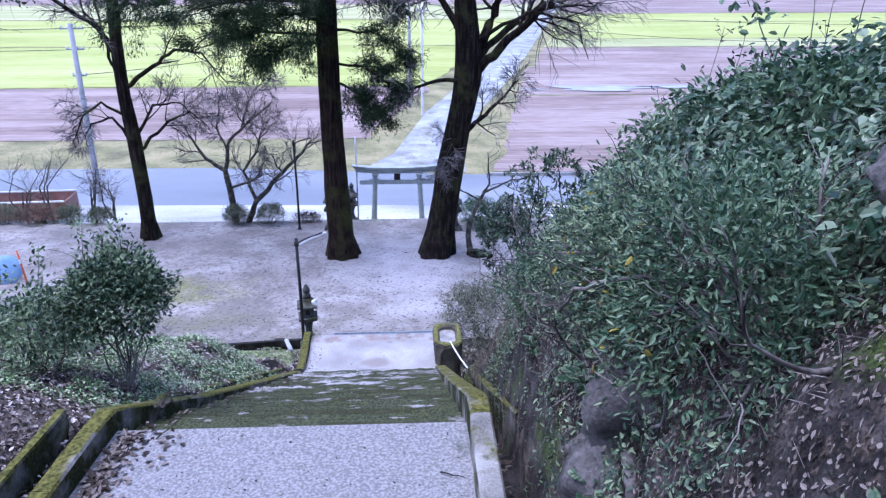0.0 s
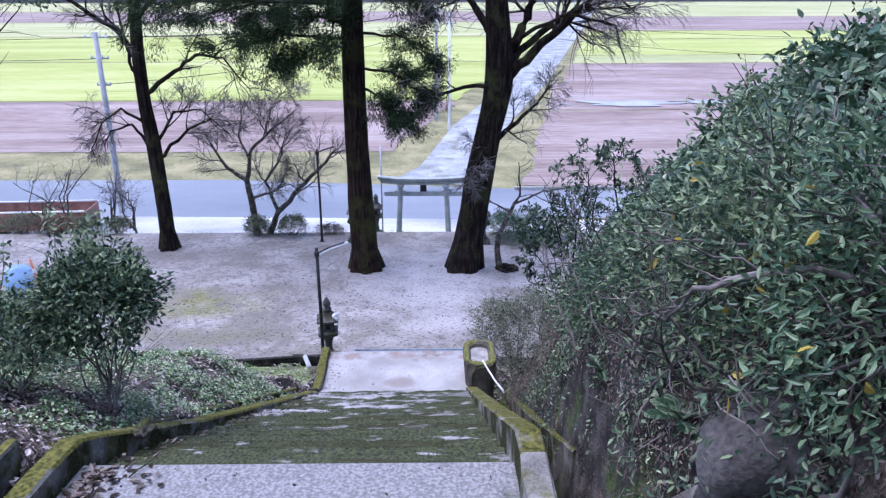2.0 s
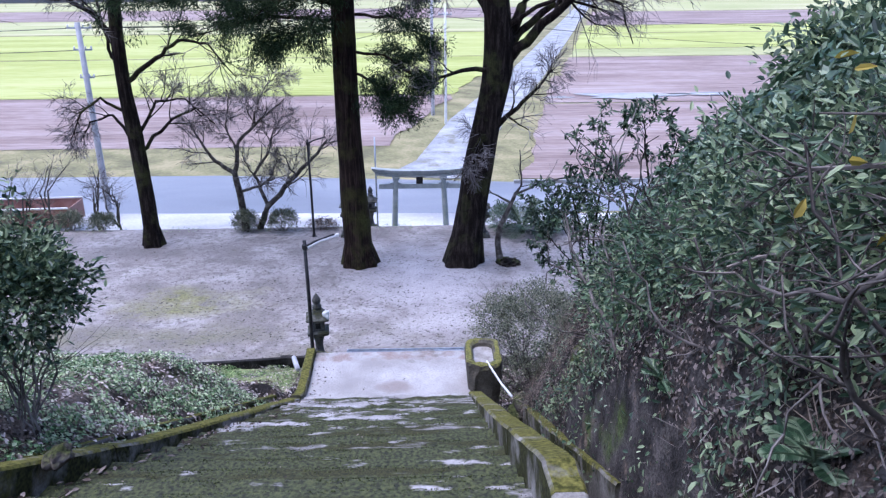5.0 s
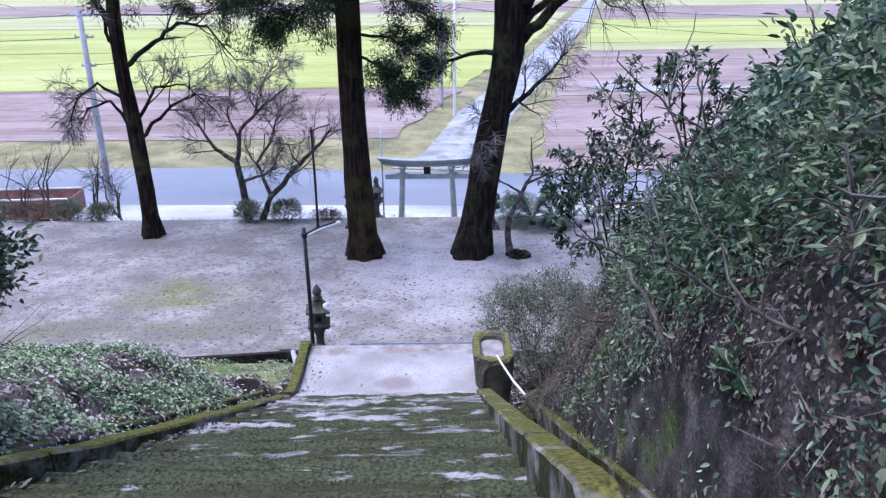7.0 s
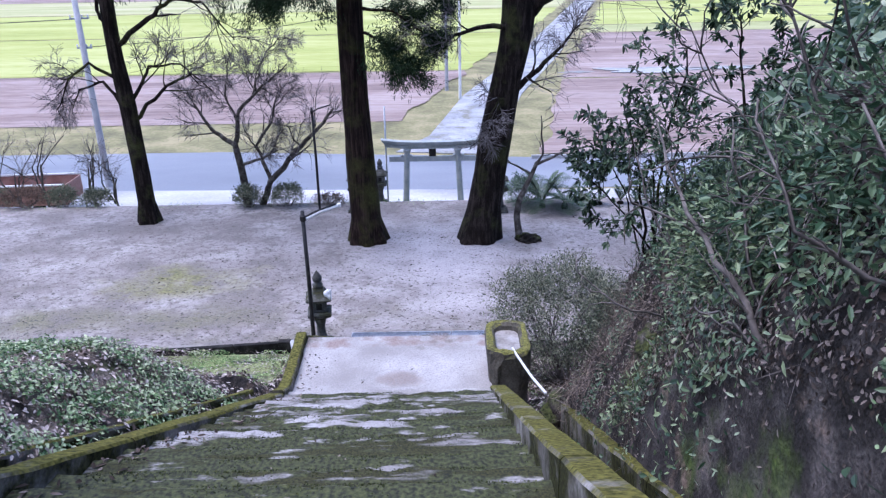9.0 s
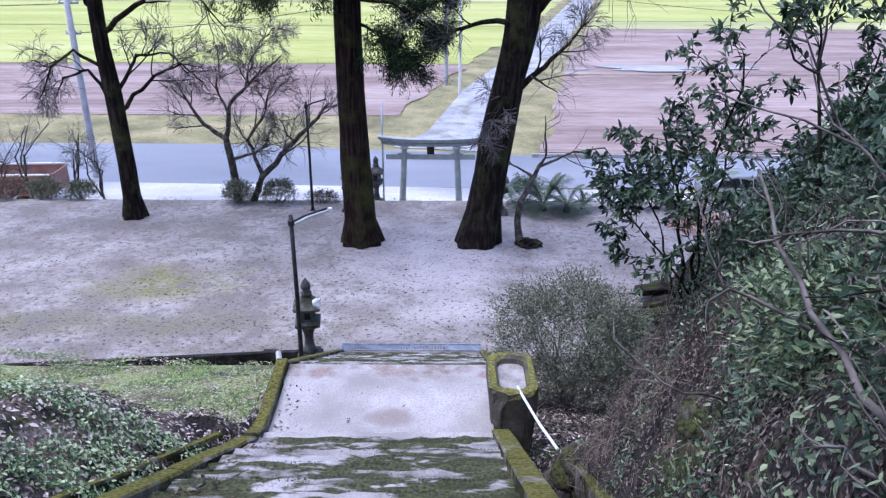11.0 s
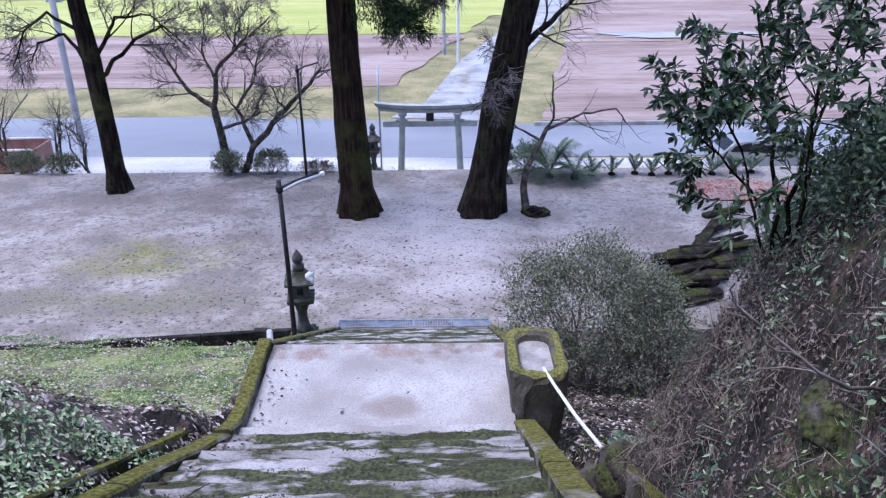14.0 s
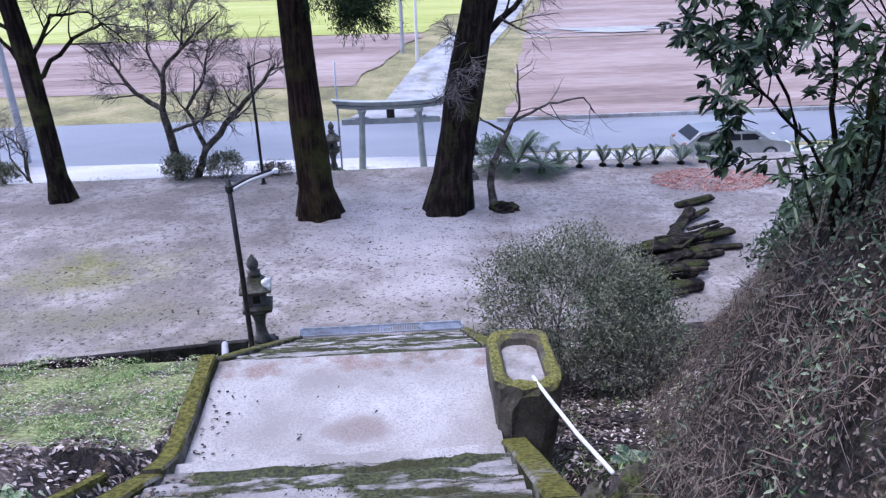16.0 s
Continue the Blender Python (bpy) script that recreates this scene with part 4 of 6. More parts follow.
for i, (p, q, sag) in enumerate((((-15.4, 40.5, 6.25), (0.75, 66.2, 6.4), 0.5), ((-16.6, 40.5, 6.25), (0.2, 66.2, 6.4), 0.6), ((-15.98, 40.5, 3.95), (1.75, 62.4, 5.6), 0.7), ((-15.4, 40.5, 6.25), (-70, 60, 6.4), 0.8), ((-15.98, 40.5, 5.2), (-70, 60, 5.2), 0.8), ((1.75, 62.4, 5.4), (45, 72, 2.0), 0.8), ((0.75, 66.2, 5.9), (60, 74, 3.5), 0.8))):
    pts = [np.array(p) * (1 - u) + np.array(q) * u - np.array([0, 0, 4 * sag * u * (1 - u)]) for u in np.linspace(0, 1, 17)]
    v, f = tubes([(pts, [0.016] * 17)], 4)
    tagged(mesh_object("power_line", v, f, m_iron), "thin black overhead cable between poles", "cable", "overhead cables")

# stone water trough with its pipe
trough = thing("water_trough", 1.235, 12.15, 3.22, "mossy stone water trough on a rough base beside the landing", "water trough")


def rounded(w, d, r, z, n=6, rag=0.0, seed=0):
    pts = []
    rr = np.random.default_rng(seed)
    for cx, cy, a0 in ((w - r, d - r, 0), (-w + r, d - r, 90), (-w + r, -d + r, 180), (w - r, -d + r, 270)):
        for i in range(n):
            a = radians(a0 + 90 * i / (n - 1))
            pts.append((cx + r * math.cos(a) + rr.normal() * rag, cy + r * math.sin(a) + rr.normal() * rag, z + rr.normal() * rag))
    return pts


bm = bmesh.new()
loops = []
for w, d, r, z, rag in ((0.19, 0.32, 0.12, -0.15, 0.01), (0.21, 0.35, 0.14, 0.10, 0.009), (0.235, 0.395, 0.17, 0.42, 0.009), (0.24, 0.40, 0.18, 0.56, 0.008), (0.23, 0.39, 0.17, 0.605, 0.007), (0.205, 0.365, 0.16, 0.62, 0.006), (0.165, 0.315, 0.13, 0.615, 0.006), (0.14, 0.285, 0.11, 0.585, 0.005), (0.125, 0.27, 0.10, 0.47, 0.003)):
    loops.append([bm.verts.new(c) for c in rounded(w, d, r, z, 6, rag, int(z * 100) + 40)])
for a, b in zip(loops, loops[1:]):
    for i in range(len(a)):
        bm.faces.new((a[i], a[(i + 1) % len(a)], b[(i + 1) % len(b)], b[i]))
bm.faces.new(loops[-1])
bm.faces.new(list(reversed(loops[0])))
part("basin", bm, m_basin, trough)
bm = bmesh.new()
bm.faces.new([bm.verts.new(c) for c in rounded(0.13, 0.275, 0.10, 0.535)])
part("water", bm, m_basinwater, trough, "still water painted pale for the reflected sky")
bm = bmesh.new()
bmesh.ops.create_icosphere(bm, subdivisions=3, radius=0.3)
for v in bm.verts:
    v.co = Vector((v.co.x * 0.85, v.co.y * 1.2, v.co.z * 0.7 - 0.1)) * (1 + 0.2 * noise.noise(v.co * 5))
part("base_stone", bm, m_rock, trough)
v, f = tubes([([(1.27, 11.93, 3.80), (1.31, 11.6, 3.86), (1.38, 11.1, 3.95), (1.45, 10.62, 4.07)], [0.013] * 4)], 8)
tagged(mesh_object("water_pipe", v, f, m_white, None, True), "white plastic pipe feeding the water trough", "pipe")


def rock(x, y, z, sx, sy, sz, seed, label, rz=0.0, material=None):
    bm = bmesh.new()
    bmesh.ops.create_icosphere(bm, subdivisions=4, radius=1.0)
    o = Vector((seed * 3.1, seed * 1.7, seed * 0.9))
    for v in bm.verts:
        c = v.co.copy()
        k = 1 + 0.42 * noise.noise(c * 1.5 + o) + 0.20 * abs(noise.noise(c * 3.3 + o)) + 0.10 * noise.noise(c * 7 + o) + 0.05 * noise.noise(c * 17 + o)
        v.co = Vector((c.x * sx, c.y * sy, c.z * sz)) * k
    ob = part("rock", bm, material or m_rock, None, smooth=True)
    ob.matrix_world = pose(x, y, z, 0, 0, rz)
    return tagged(ob, label, "rock", "rocks on the bank")


rock(1.56, 10.52, 3.96, 0.14, 0.18, 0.15, 1, "mossy boulder at the end of the pipe")
rock(2.02, 4.60, 7.36, 0.40, 0.34, 0.24, 2, "brown-grey boulder set in the soil bank", 30, m_rockbare)
rock(2.58, 3.3, 9.0, 0.26, 0.36, 0.30, 3, "tall brown-grey boulder under the ivy", 20, m_rockbare)
rock(2.06, 3.0, 7.98, 0.14, 0.20, 0.24, 9, "pale grey boulder with a mossy edge", 60)
rock(1.95, 9.1, 5.36, 0.13, 0.20, 0.12, 4, "moss-covered boulder low on the bank", 10)
rock(2.05, 10.6, 4.25, 0.18, 0.30, 0.14, 5, "moss-covered boulder low on the bank", -20)
rock(1.74, 4.35, 7.0, 0.22, 0.34, 0.26, 6, "brown-grey boulder set in the soil bank", 15, m_rockbare)
rock(1.62, 11.2, 3.3, 0.12, 0.18, 0.12, 7, "small mossy stone beside the trough")
rock(-1.55, 6.9, 6.0, 0.06, 0.1, 0.05, 8, "small stone beside the kerb")


# things at the courtyard's far edge and on the road
def car(x, y, z, rz):
    t = thing("car", x, y, z, "silver hatchback parked at the roadside", "car", "", rz)
    side = [(-2.2, 0.32), (-2.22, 0.75), (-2.05, 0.92), (-1.95, 1.0), (-1.55, 1.42), (-0.9, 1.50), (0.2, 1.49), (0.75, 1.38), (1.35, 0.98), (2.0, 0.86), (2.22, 0.68), (2.24, 0.35), (1.9, 0.26), (-1.9, 0.26)]
    bm = bmesh.new()
    loops = []
    for yy, k in ((-0.84, 0.93), (-0.80, 1.0), (0.80, 1.0), (0.84, 0.93)):
        loop = []
        for a, h in side:
            inn = 0.16 * max(0.0, h - 0.95) / 0.55
            loop.append(bm.verts.new((a, yy * (1 - inn), 0.62 + (h - 0.62) * (k if h < 0.95 else 0.5 + k / 2))))
        loops.append(loop)
    n = len(side)
    for p, q in zip(loops, loops[1:]):
        for i in range(n):
            bm.faces.new((p[i], p[(i + 1) % n], q[(i + 1) % n], q[i]))
    bm.faces.new(loops[0])
    bm.faces.new(list(reversed(loops[-1])))
    bmesh.ops.recalc_face_normals(bm, faces=bm.faces)
    part("body", bm, m_car, t, smooth=False)
    for s in (-1, 1):
        for quad in (((-1.72, 1.0), (-1.45, 1.34), (-0.85, 1.41), (-0.72, 1.0)), ((-0.66, 1.0), (-0.79, 1.41), (0.1, 1.41), (0.12, 1.0)), ((0.18, 1.0), (0.16, 1.41), (0.66, 1.32), (1.08, 1.0))):
            g = bmesh.new()
            g.faces.new([g.verts.new((a, s * (0.846 - 0.14 * max(0, h - 0.95) / 0.5), h)) for a, h in quad])
            part("side_window", g, m_carglass, t)
    for quad in (((0.79, 1.375), (1.33, 1.005)), ((-1.56, 1.43), (-1.93, 1.035))):
        g = bmesh.new()
        (a, h), (b, i) = quad
        d = 0.012 if a > 0 else -0.012
        g.faces.new([g.verts.new(c) for c in ((a + d, -0.64, h + 0.012), (b + d, -0.72, i + 0.012), (b + d, 0.72, i + 0.012), (a + d, 0.64, h + 0.012))])
        part("windscreen" if a > 0 else "rear_window", g, m_carglass, t)
    for a in (-1.35, 1.4):
        for s in (-1, 1):
            w = lathe([(0.2, -0.1), (0.31, -0.1), (0.325, -0.05), (0.325, 0.05), (0.31, 0.1), (0.2, 0.1)], 20)
            bmesh.ops.rotate(w, verts=w.verts, cent=(0, 0, 0), matrix=Matrix.Rotation(math.pi / 2, 3, "X"))
            bmesh.ops.translate(w, verts=w.verts, vec=(a, s * 0.76, 0.325))
            wheel = part("wheel", w, m_rubber, t, "black tyre")
            c = lathe([(0.19, -0.09), (0.2, -0.105), (0.05, -0.115), (0.04, -0.112)], 16)
            bmesh.ops.rotate(c, verts=c.verts, cent=(0, 0, 0), matrix=Matrix.Rotation(math.pi / 2 * s, 3, "X"))
            bmesh.ops.translate(c, verts=c.verts, vec=(a, s * 0.76, 0.325))
            part("rim", c, m_steel, wheel, "silver rim")
    for s in (-1, 1):
        part("headlight", box(2.0, 2.2, s * 0.62 - 0.15, s * 0.62 + 0.15, 0.66, 0.80, 0.03), m_white, t, "clear headlight")
        part("tail_light", box(-2.2, -2.05, s * 0.68 - 0.1, s * 0.68 + 0.1, 0.72, 0.92, 0.02), m_rust, t, "red tail light")
        part("door_mirror", box(0.82, 0.98, s * 0.93 - 0.09, s * 0.93 + 0.09, 0.98, 1.12, 0.03), m_car, t)
    return t


car(14.0, 37.3, PLAIN + 0.04, -1).scale = (1.0, 1.0, 0.84)


def trailer(x, y, z):
    t = thing("farm_trailer", x, y, z, "rust-red farm trailer parked below the courtyard edge", "trailer", "", 3)
    part("bed", box(-2.6, 2.6, -0.9, 0.9, 0.55, 0.68, 0.02), m_rust, t)
    for s in (-1, 1):
        part("side_panel", box(-2.6, 2.6, s * 0.9 - 0.03, s * 0.9 + 0.03, 0.685, 1.42, 0.02), m_rust, t)
        part("top_rail", box(-2.62, 2.62, s * 0.9 - 0.05, s * 0.9 + 0.05, 1.425, 1.50, 0.015), m_white, t, "pale top rail")
        part("end_panel", box(s * 2.6 - 0.03, s * 2.6 + 0.03, -0.86, 0.86, 0.685, 1.42, 0.02), m_rust, t)
        for a in (-1.3, 1.3):
            w = lathe([(0.1, -0.1), (0.28, -0.1), (0.30, 0), (0.28, 0.1), (0.1, 0.1)], 18)
            bmesh.ops.rotate(w, verts=w.verts, cent=(0, 0, 0), matrix=Matrix.Rotation(math.pi / 2, 3, "X"))
            bmesh.ops.translate(w, verts=w.verts, vec=(a, s * 0.72, 0.3))
            part("wheel", w, m_rubber, t, "black tyre")
    for k in range(6):
        a = -2.3 + k * 0.92
        part("rib", box(a - 0.04, a + 0.04, -0.965, -0.935, 0.7, 1.40, 0.008), m_rust, t)
    return t


trailer(-18.4, 36.5, PLAIN + 0.04)
disc = thing("play_disc", -12.35, 23.9, ground_at(-12.35, 23.9), "faded blue round plastic cover leaning at the courtyard side", "cover", "", 25)
bm = lathe([(0.02, 0.06), (0.30, 0.05), (0.46, 0.0), (0.48, -0.04), (0.44, -0.04), (0.28, 0.0), (0.02, 0.01)], 24)
bmesh.ops.rotate(bm, verts=bm.verts, cent=(0, 0, 0), matrix=Matrix.Rotation(radians(68), 3, "X"))
bmesh.ops.translate(bm, verts=bm.verts, vec=(0, 0, 0.44))
part("disc", bm, m_blue, disc, smooth=True)
part("stay", box(-0.03, 0.03, 0.02, 0.30, -0.02, 0.3, 0.01), m_iron, disc)
marker = thing("marker_post", -11.75, 23.75, ground_at(-11.75, 23.75), "orange marker post standing in the courtyard", "post")
v, f = tubes([([(0.06, 0, -0.1), (0, 0, 0.6), (-0.06, 0, 1.15)], (0.035, 0.033, 0.03))], 8)
mesh_object("shaft", v, f, m_orange, marker, True)
part("band", lathe([(0.037, 0.70), (0.04, 0.71), (0.04, 0.84), (0.037, 0.85)], 10, x=-0.02), m_white, marker, "white band")
v, f = tubes([([(-2.62, 18.55, 0.33), (-2.3, 17.3, 0.75)], (0.055, 0.055))], 12)
tagged(mesh_object("drain_pipe", v, f, m_pole, None, True), "short grey drain pipe lying on the slope above the channel", "pipe")


def log(rng, p, d, length, r, label):
    bm = bmesh.new()
    d = Vector(d).normalized()
    u = d.cross(Vector((0, 0, 1))).normalized()
    w = u.cross(d)
    rings = []
    n, m = 12, 22
    o = rng.uniform(0, 50)
    for k in range(n):
        c = Vector(p) + d * (length * (k / (n - 1) - 0.5))
        ring = []
        for i in range(m):
            a = 2 * math.pi * i / m
            rr = r * (1 - 0.25 * max(0, abs(k / (n - 1) - 0.5) - 0.38) * 8 * (0.5 + 0.5 * math.sin(a * 2 + o)) + 0.14 * noise.noise(Vector((math.cos(a) * 1.4 + o, math.sin(a) * 1.4, k * 0.25))) + 0.42 * noise.noise(Vector((math.cos(a) * 4 + o, math.sin(a) * 4, k * 0.15))))
            ring.append(bm.verts.new(c + (u * math.cos(a) + w * 0.65 * math.sin(a)) * rr))
        rings.append(ring)
    for a, b in zip(rings, rings[1:]):
        for i in range(m):
            bm.faces.new((a[i], a[(i + 1) % m], b[(i + 1) % m], b[i]))
    bm.faces.new(list(reversed(rings[0])))
    bm.faces.new(rings[-1])
    bmesh.ops.recalc_face_normals(bm, faces=bm.faces)
    return tagged(part("log", bm, m_log, None, smooth=True), label, "log", "pile of old logs")


rng = np.random.default_rng(21)
for k in range(11):
    u = (k + 0.5) / 11
    x, y, r = 4.7 + 2.3 * u + rng.uniform(-0.25, 0.25), 20.0 + 3.2 * u + rng.uniform(-0.2, 0.2), rng.uniform(0.11, 0.18)
    log(rng, (x, y, ground_at(x, y) + r * 0.55 + 0.13 * (k % 2)), (1, rng.uniform(0.05, 0.6), rng.uniform(-0.05, 0.08)), rng.uniform(1.3, 2.3), r, "dark rotting split trunk with mossy ridges")
for k in range(30):
    u = rng.random()
    layer = k % 3
    x, y = 4.5 + 2.7 * u + rng.uniform(-0.3, 0.3), 19.9 + 3.5 * u + rng.uniform(-0.45, 0.45) * (1 - 0.25 * layer)
    r = rng.uniform(0.03, 0.12) * (1 - 0.15 * layer)
    log(rng, (x, y, ground_at(x, y) + r + rng.uniform(0.09, 0.15) * layer), (1, rng.uniform(-0.1, 1.1), rng.uniform(-0.1, 0.1)), rng.uniform(0.5, 2.0), r, "dark rotting mossy log in a pile")
log(rng, (6.9, 23.7, ground_at(6.9, 23.7) + 0.14), (0.6, 0.9, 0.08), 1.9, 0.12, "dark weathered split log beside the pile")
log(rng, (7.3, 24.2, ground_at(7.3, 24.2) + 0.10), (0.8, 0.6, 0.04), 1.5, 0.09, "dark weathered split log beside the pile")
log(rng, (7.9, 25.5, ground_at(7.9, 25.5) + 0.1), (0.9, 0.3, 0.05), 1.1, 0.12, "dark rotting log beside the pile")

# ---- trees ----
def tree_thing(name, x, y, label, category, group=""):
    return thing(name, x, y, ground_at(x, y), label, category, group)


def line(pts, r0, r1, rng, wob=0.05, depth=0.25, n=4):
    """A limb through a few bend points (x, y, z), made crooked between them."""
    pts = np.asarray(pts, float)
    out = [pts[0]]
    for a, b in zip(pts, pts[1:]):
        for k in range(1, n + 1):
            out.append(a + (b - a) * k / n + (rng.normal(size=3) * wob * np.linalg.norm(b - a) / n if k < n else 0))
    out = np.array(out)
    return out, np.linspace(r0, r1, len(out))


def trunk_mesh(name, pts, radii, material, parent, rng, flare=0.5, sides=26, ribs=5):
    """A tapered trunk with root flare and fluted, uneven bark."""
    n = 18
    u = np.linspace(0, len(pts) - 1, n)
    j = np.minimum(u.astype(int), len(pts) - 2)
    c = pts[j] + (pts[j + 1] - pts[j]) * (u - j)[:, None]
    r = np.interp(u, np.arange(len(pts)), radii)
    h = c[:, 2] - c[0, 2]
    ph = rng.uniform(0, 6.28)
    v, f = [], []
    for k in range(n):
        fl = flare * math.exp(-max(h[k], 0) / 0.38)
        for i in range(sides):
            a = 2 * math.pi * i / sides
            nn = noise.noise(Vector((math.cos(a) * 2.2 + ph, math.sin(a) * 2.2, h[k] * 0.7)))
            fine = noise.noise(Vector((math.cos(a) * 9 + ph, math.sin(a) * 9, h[k] * 1.1)))
            rr = r[k] * (1 + fl * (1 + 0.45 * math.sin(ribs * a + ph)) + 0.10 * nn + 0.05 * fine)
            v.append((c[k][0] + rr * math.cos(a), c[k][1] + rr * math.sin(a), c[k][2]))
    for k in range(n - 1):
        for i in range(sides):
            p, q = k * sides + i, k * sides + (i + 1) % sides
            f.append((p, q, q + sides, p + sides))
    return mesh_object(name, v, f, material, parent, True)


def bare_tree(name, x, y, label, trunk, radii, limbs, seed, material, counts=(9, 6, 5), twig=0.006, flare=0.5, lift=0.03, group="", bend=0.16):
    rng = np.random.default_rng(seed)
    t = tree_thing(name, x, y, label, "tree", group)
    o = np.array(t.matrix_world.translation)
    tr = np.asarray(trunk, float) - o
    trunk_mesh("trunk", tr, np.asarray(radii, float), material, t, rng, flare)
    main = []
    for pts, r0, r1 in limbs:
        p = np.asarray([(a, y + b, c) for a, b, c in pts], float) - o
        main.append(line(p, r0, r1, rng, 0.10))
    for k, limb in enumerate(main):
        v, f = tubes([limb], 8)
        mesh_object("limb", v, f, material, t, True)
    for k, limb in enumerate(main):
        for br in spread(rng, [limb], counts[0], 0.42, 48, bend, lift, 0.5, 6, 0.25, twig * 1.7, 0.35):
            v, f = tubes([br], 6)
            one = mesh_object("branch", v, f, material, t, True)
            third = spread(rng, [br], counts[1], 0.75, 42, bend * 0.8, lift - 0.02, 0.6, 6, 0.1, twig, 0.3)
            fourth = spread(rng, third, counts[2], 0.75, 38, bend * 0.9, -0.04, 0.75, 5, 0.1, twig * 0.75, 0.25) if counts[2] else []
            v, f = tubes(third + fourth, 4)
            tagged(mesh_object("twig_spray", v, f, m_twig, one), "fine pale bare twigs", kind="stuff")
    return t


# the bare tree at the far left of the courtyard
bare_tree("bare_tree", -9.3, 28.4, "leafless dark-barked tree leaning in the courtyard",
          [(-9.25, 28.4, -0.55), (-9.26, 28.4, 1.5), (-9.32, 28.4, 3.4), (-9.46, 28.42, 5.1), (-9.46, 28.4, 6.6), (-9.30, 28.4, 8.8), (-9.1, 28.3, 11.5), (-9.0, 28.2, 13.5)],
          [0.27, 0.26, 0.25, 0.22, 0.21, 0.17, 0.10, 0.03],
          [([(-9.46, 0, 6.3), (-10.02, 0.1, 7.3), (-11.3, -0.2, 8.3), (-12.9, -0.5, 9.2)], 0.12, 0.03),
           ([(-9.46, 0, 5.2), (-8.2, -0.2, 6.05), (-7.4, -0.3, 6.6), (-6.5, -0.3, 6.5), (-5.7, -0.2, 5.4)], 0.09, 0.015),
           ([(-9.32, 0, 2.8), (-8.95, 0.1, 3.2), (-8.1, 0.2, 4.0), (-7.3, 0.3, 4.35), (-6.7, 0.3, 3.8)], 0.08, 0.015),
           ([(-9.34, 0, 3.4), (-8.95, 0.2, 3.95), (-8.6, 0.3, 4.6), (-7.7, 0.6, 4.6), (-7.2, 0.7, 3.9)], 0.07, 0.012),
           ([(-9.33, 0, 3.3), (-10.1, 0.3, 4.15), (-10.95, 0.4, 3.9), (-11.3, 0.5, 3.3)], 0.06, 0.012),
           ([(-9.4, 0, 4.1), (-10.2, -0.2, 4.8), (-10.9, -0.3, 4.3), (-11.4, -0.3, 3.4)], 0.06, 0.012),
           ([(-9.46, 0, 5.4), (-9.85, 0.2, 6.3), (-9.95, 0.2, 7.6), (-10.3, 0.3, 9.3)], 0.08, 0.02),
           ([(-9.35, 0, 7.6), (-8.6, 0.1, 8.6), (-7.9, 0.2, 9.8)], 0.08, 0.02)], 31, m_bark, (8, 7, 8), 0.009, lift=0.0)

# the large bare tree beside the gate
bare_tree("bare_tree", 1.53, 26.0, "large leafless tree with dark furrowed bark",
          [(1.52, 26, -0.45), (1.88, 26, 2.0), (2.20, 26, 3.9), (2.52, 26, 5.3), (2.62, 26, 6.4), (2.55, 26, 7.6), (2.42, 26, 9.0), (2.3, 26, 11.5), (2.4, 26, 14)],
          [0.50, 0.47, 0.43, 0.43, 0.46, 0.38, 0.32, 0.2, 0.05],
          [([(2.75, 0, 6.0), (3.6, -0.2, 6.85), (4.6, -0.4, 7.8), (5.6, -0.5, 8.8), (6.6, -0.6, 9.8)], 0.18, 0.04),
           ([(2.75, 0, 6.5), (3.3, 0.3, 7.6), (3.75, 0.5, 8.6), (4.3, 0.6, 10.2)], 0.20, 0.05),
           ([(2.7, 0, 6.3), (3.9, 0.4, 7.4), (5.0, 0.7, 8.1), (6.4, 0.8, 8.4), (7.0, 0.8, 7.9)], 0.13, 0.02),
           ([(2.45, 0, 4.0), (3.0, -0.3, 4.6), (3.6, -0.4, 5.2), (4.2, -0.5, 5.9)], 0.10, 0.02),
           ([(2.4, -0.2, 5.85), (1.5, -0.4, 5.85), (0.6, -0.5, 5.6), (-0.1, -0.5, 6.2)], 0.08, 0.015),
           ([(2.3, 0, 7.4), (1.75, 0.2, 8.3), (1.0, 0.3, 8.9), (0.2, 0.3, 10.0)], 0.13, 0.03),
           ([(2.3, -0.3, 3.9), (2.1, -0.6, 4.0), (1.8, -0.8, 3.6), (1.6, -0.9, 3.0)], 0.03, 0.008),
           ([(2.9, -0.2, 7.1), (4.4, -0.8, 8.0), (5.9, -1.0, 7.7), (6.3, -1.0, 6.6)], 0.07, 0.012),
           ([(2.3, 0.2, 8.4), (1.2, 0.4, 9.4), (0.0, 0.6, 9.3), (-1.0, 0.7, 8.4)], 0.08, 0.012)], 32, m_bark, (8, 7, 7), 0.009, flare=0.35, lift=0.01)

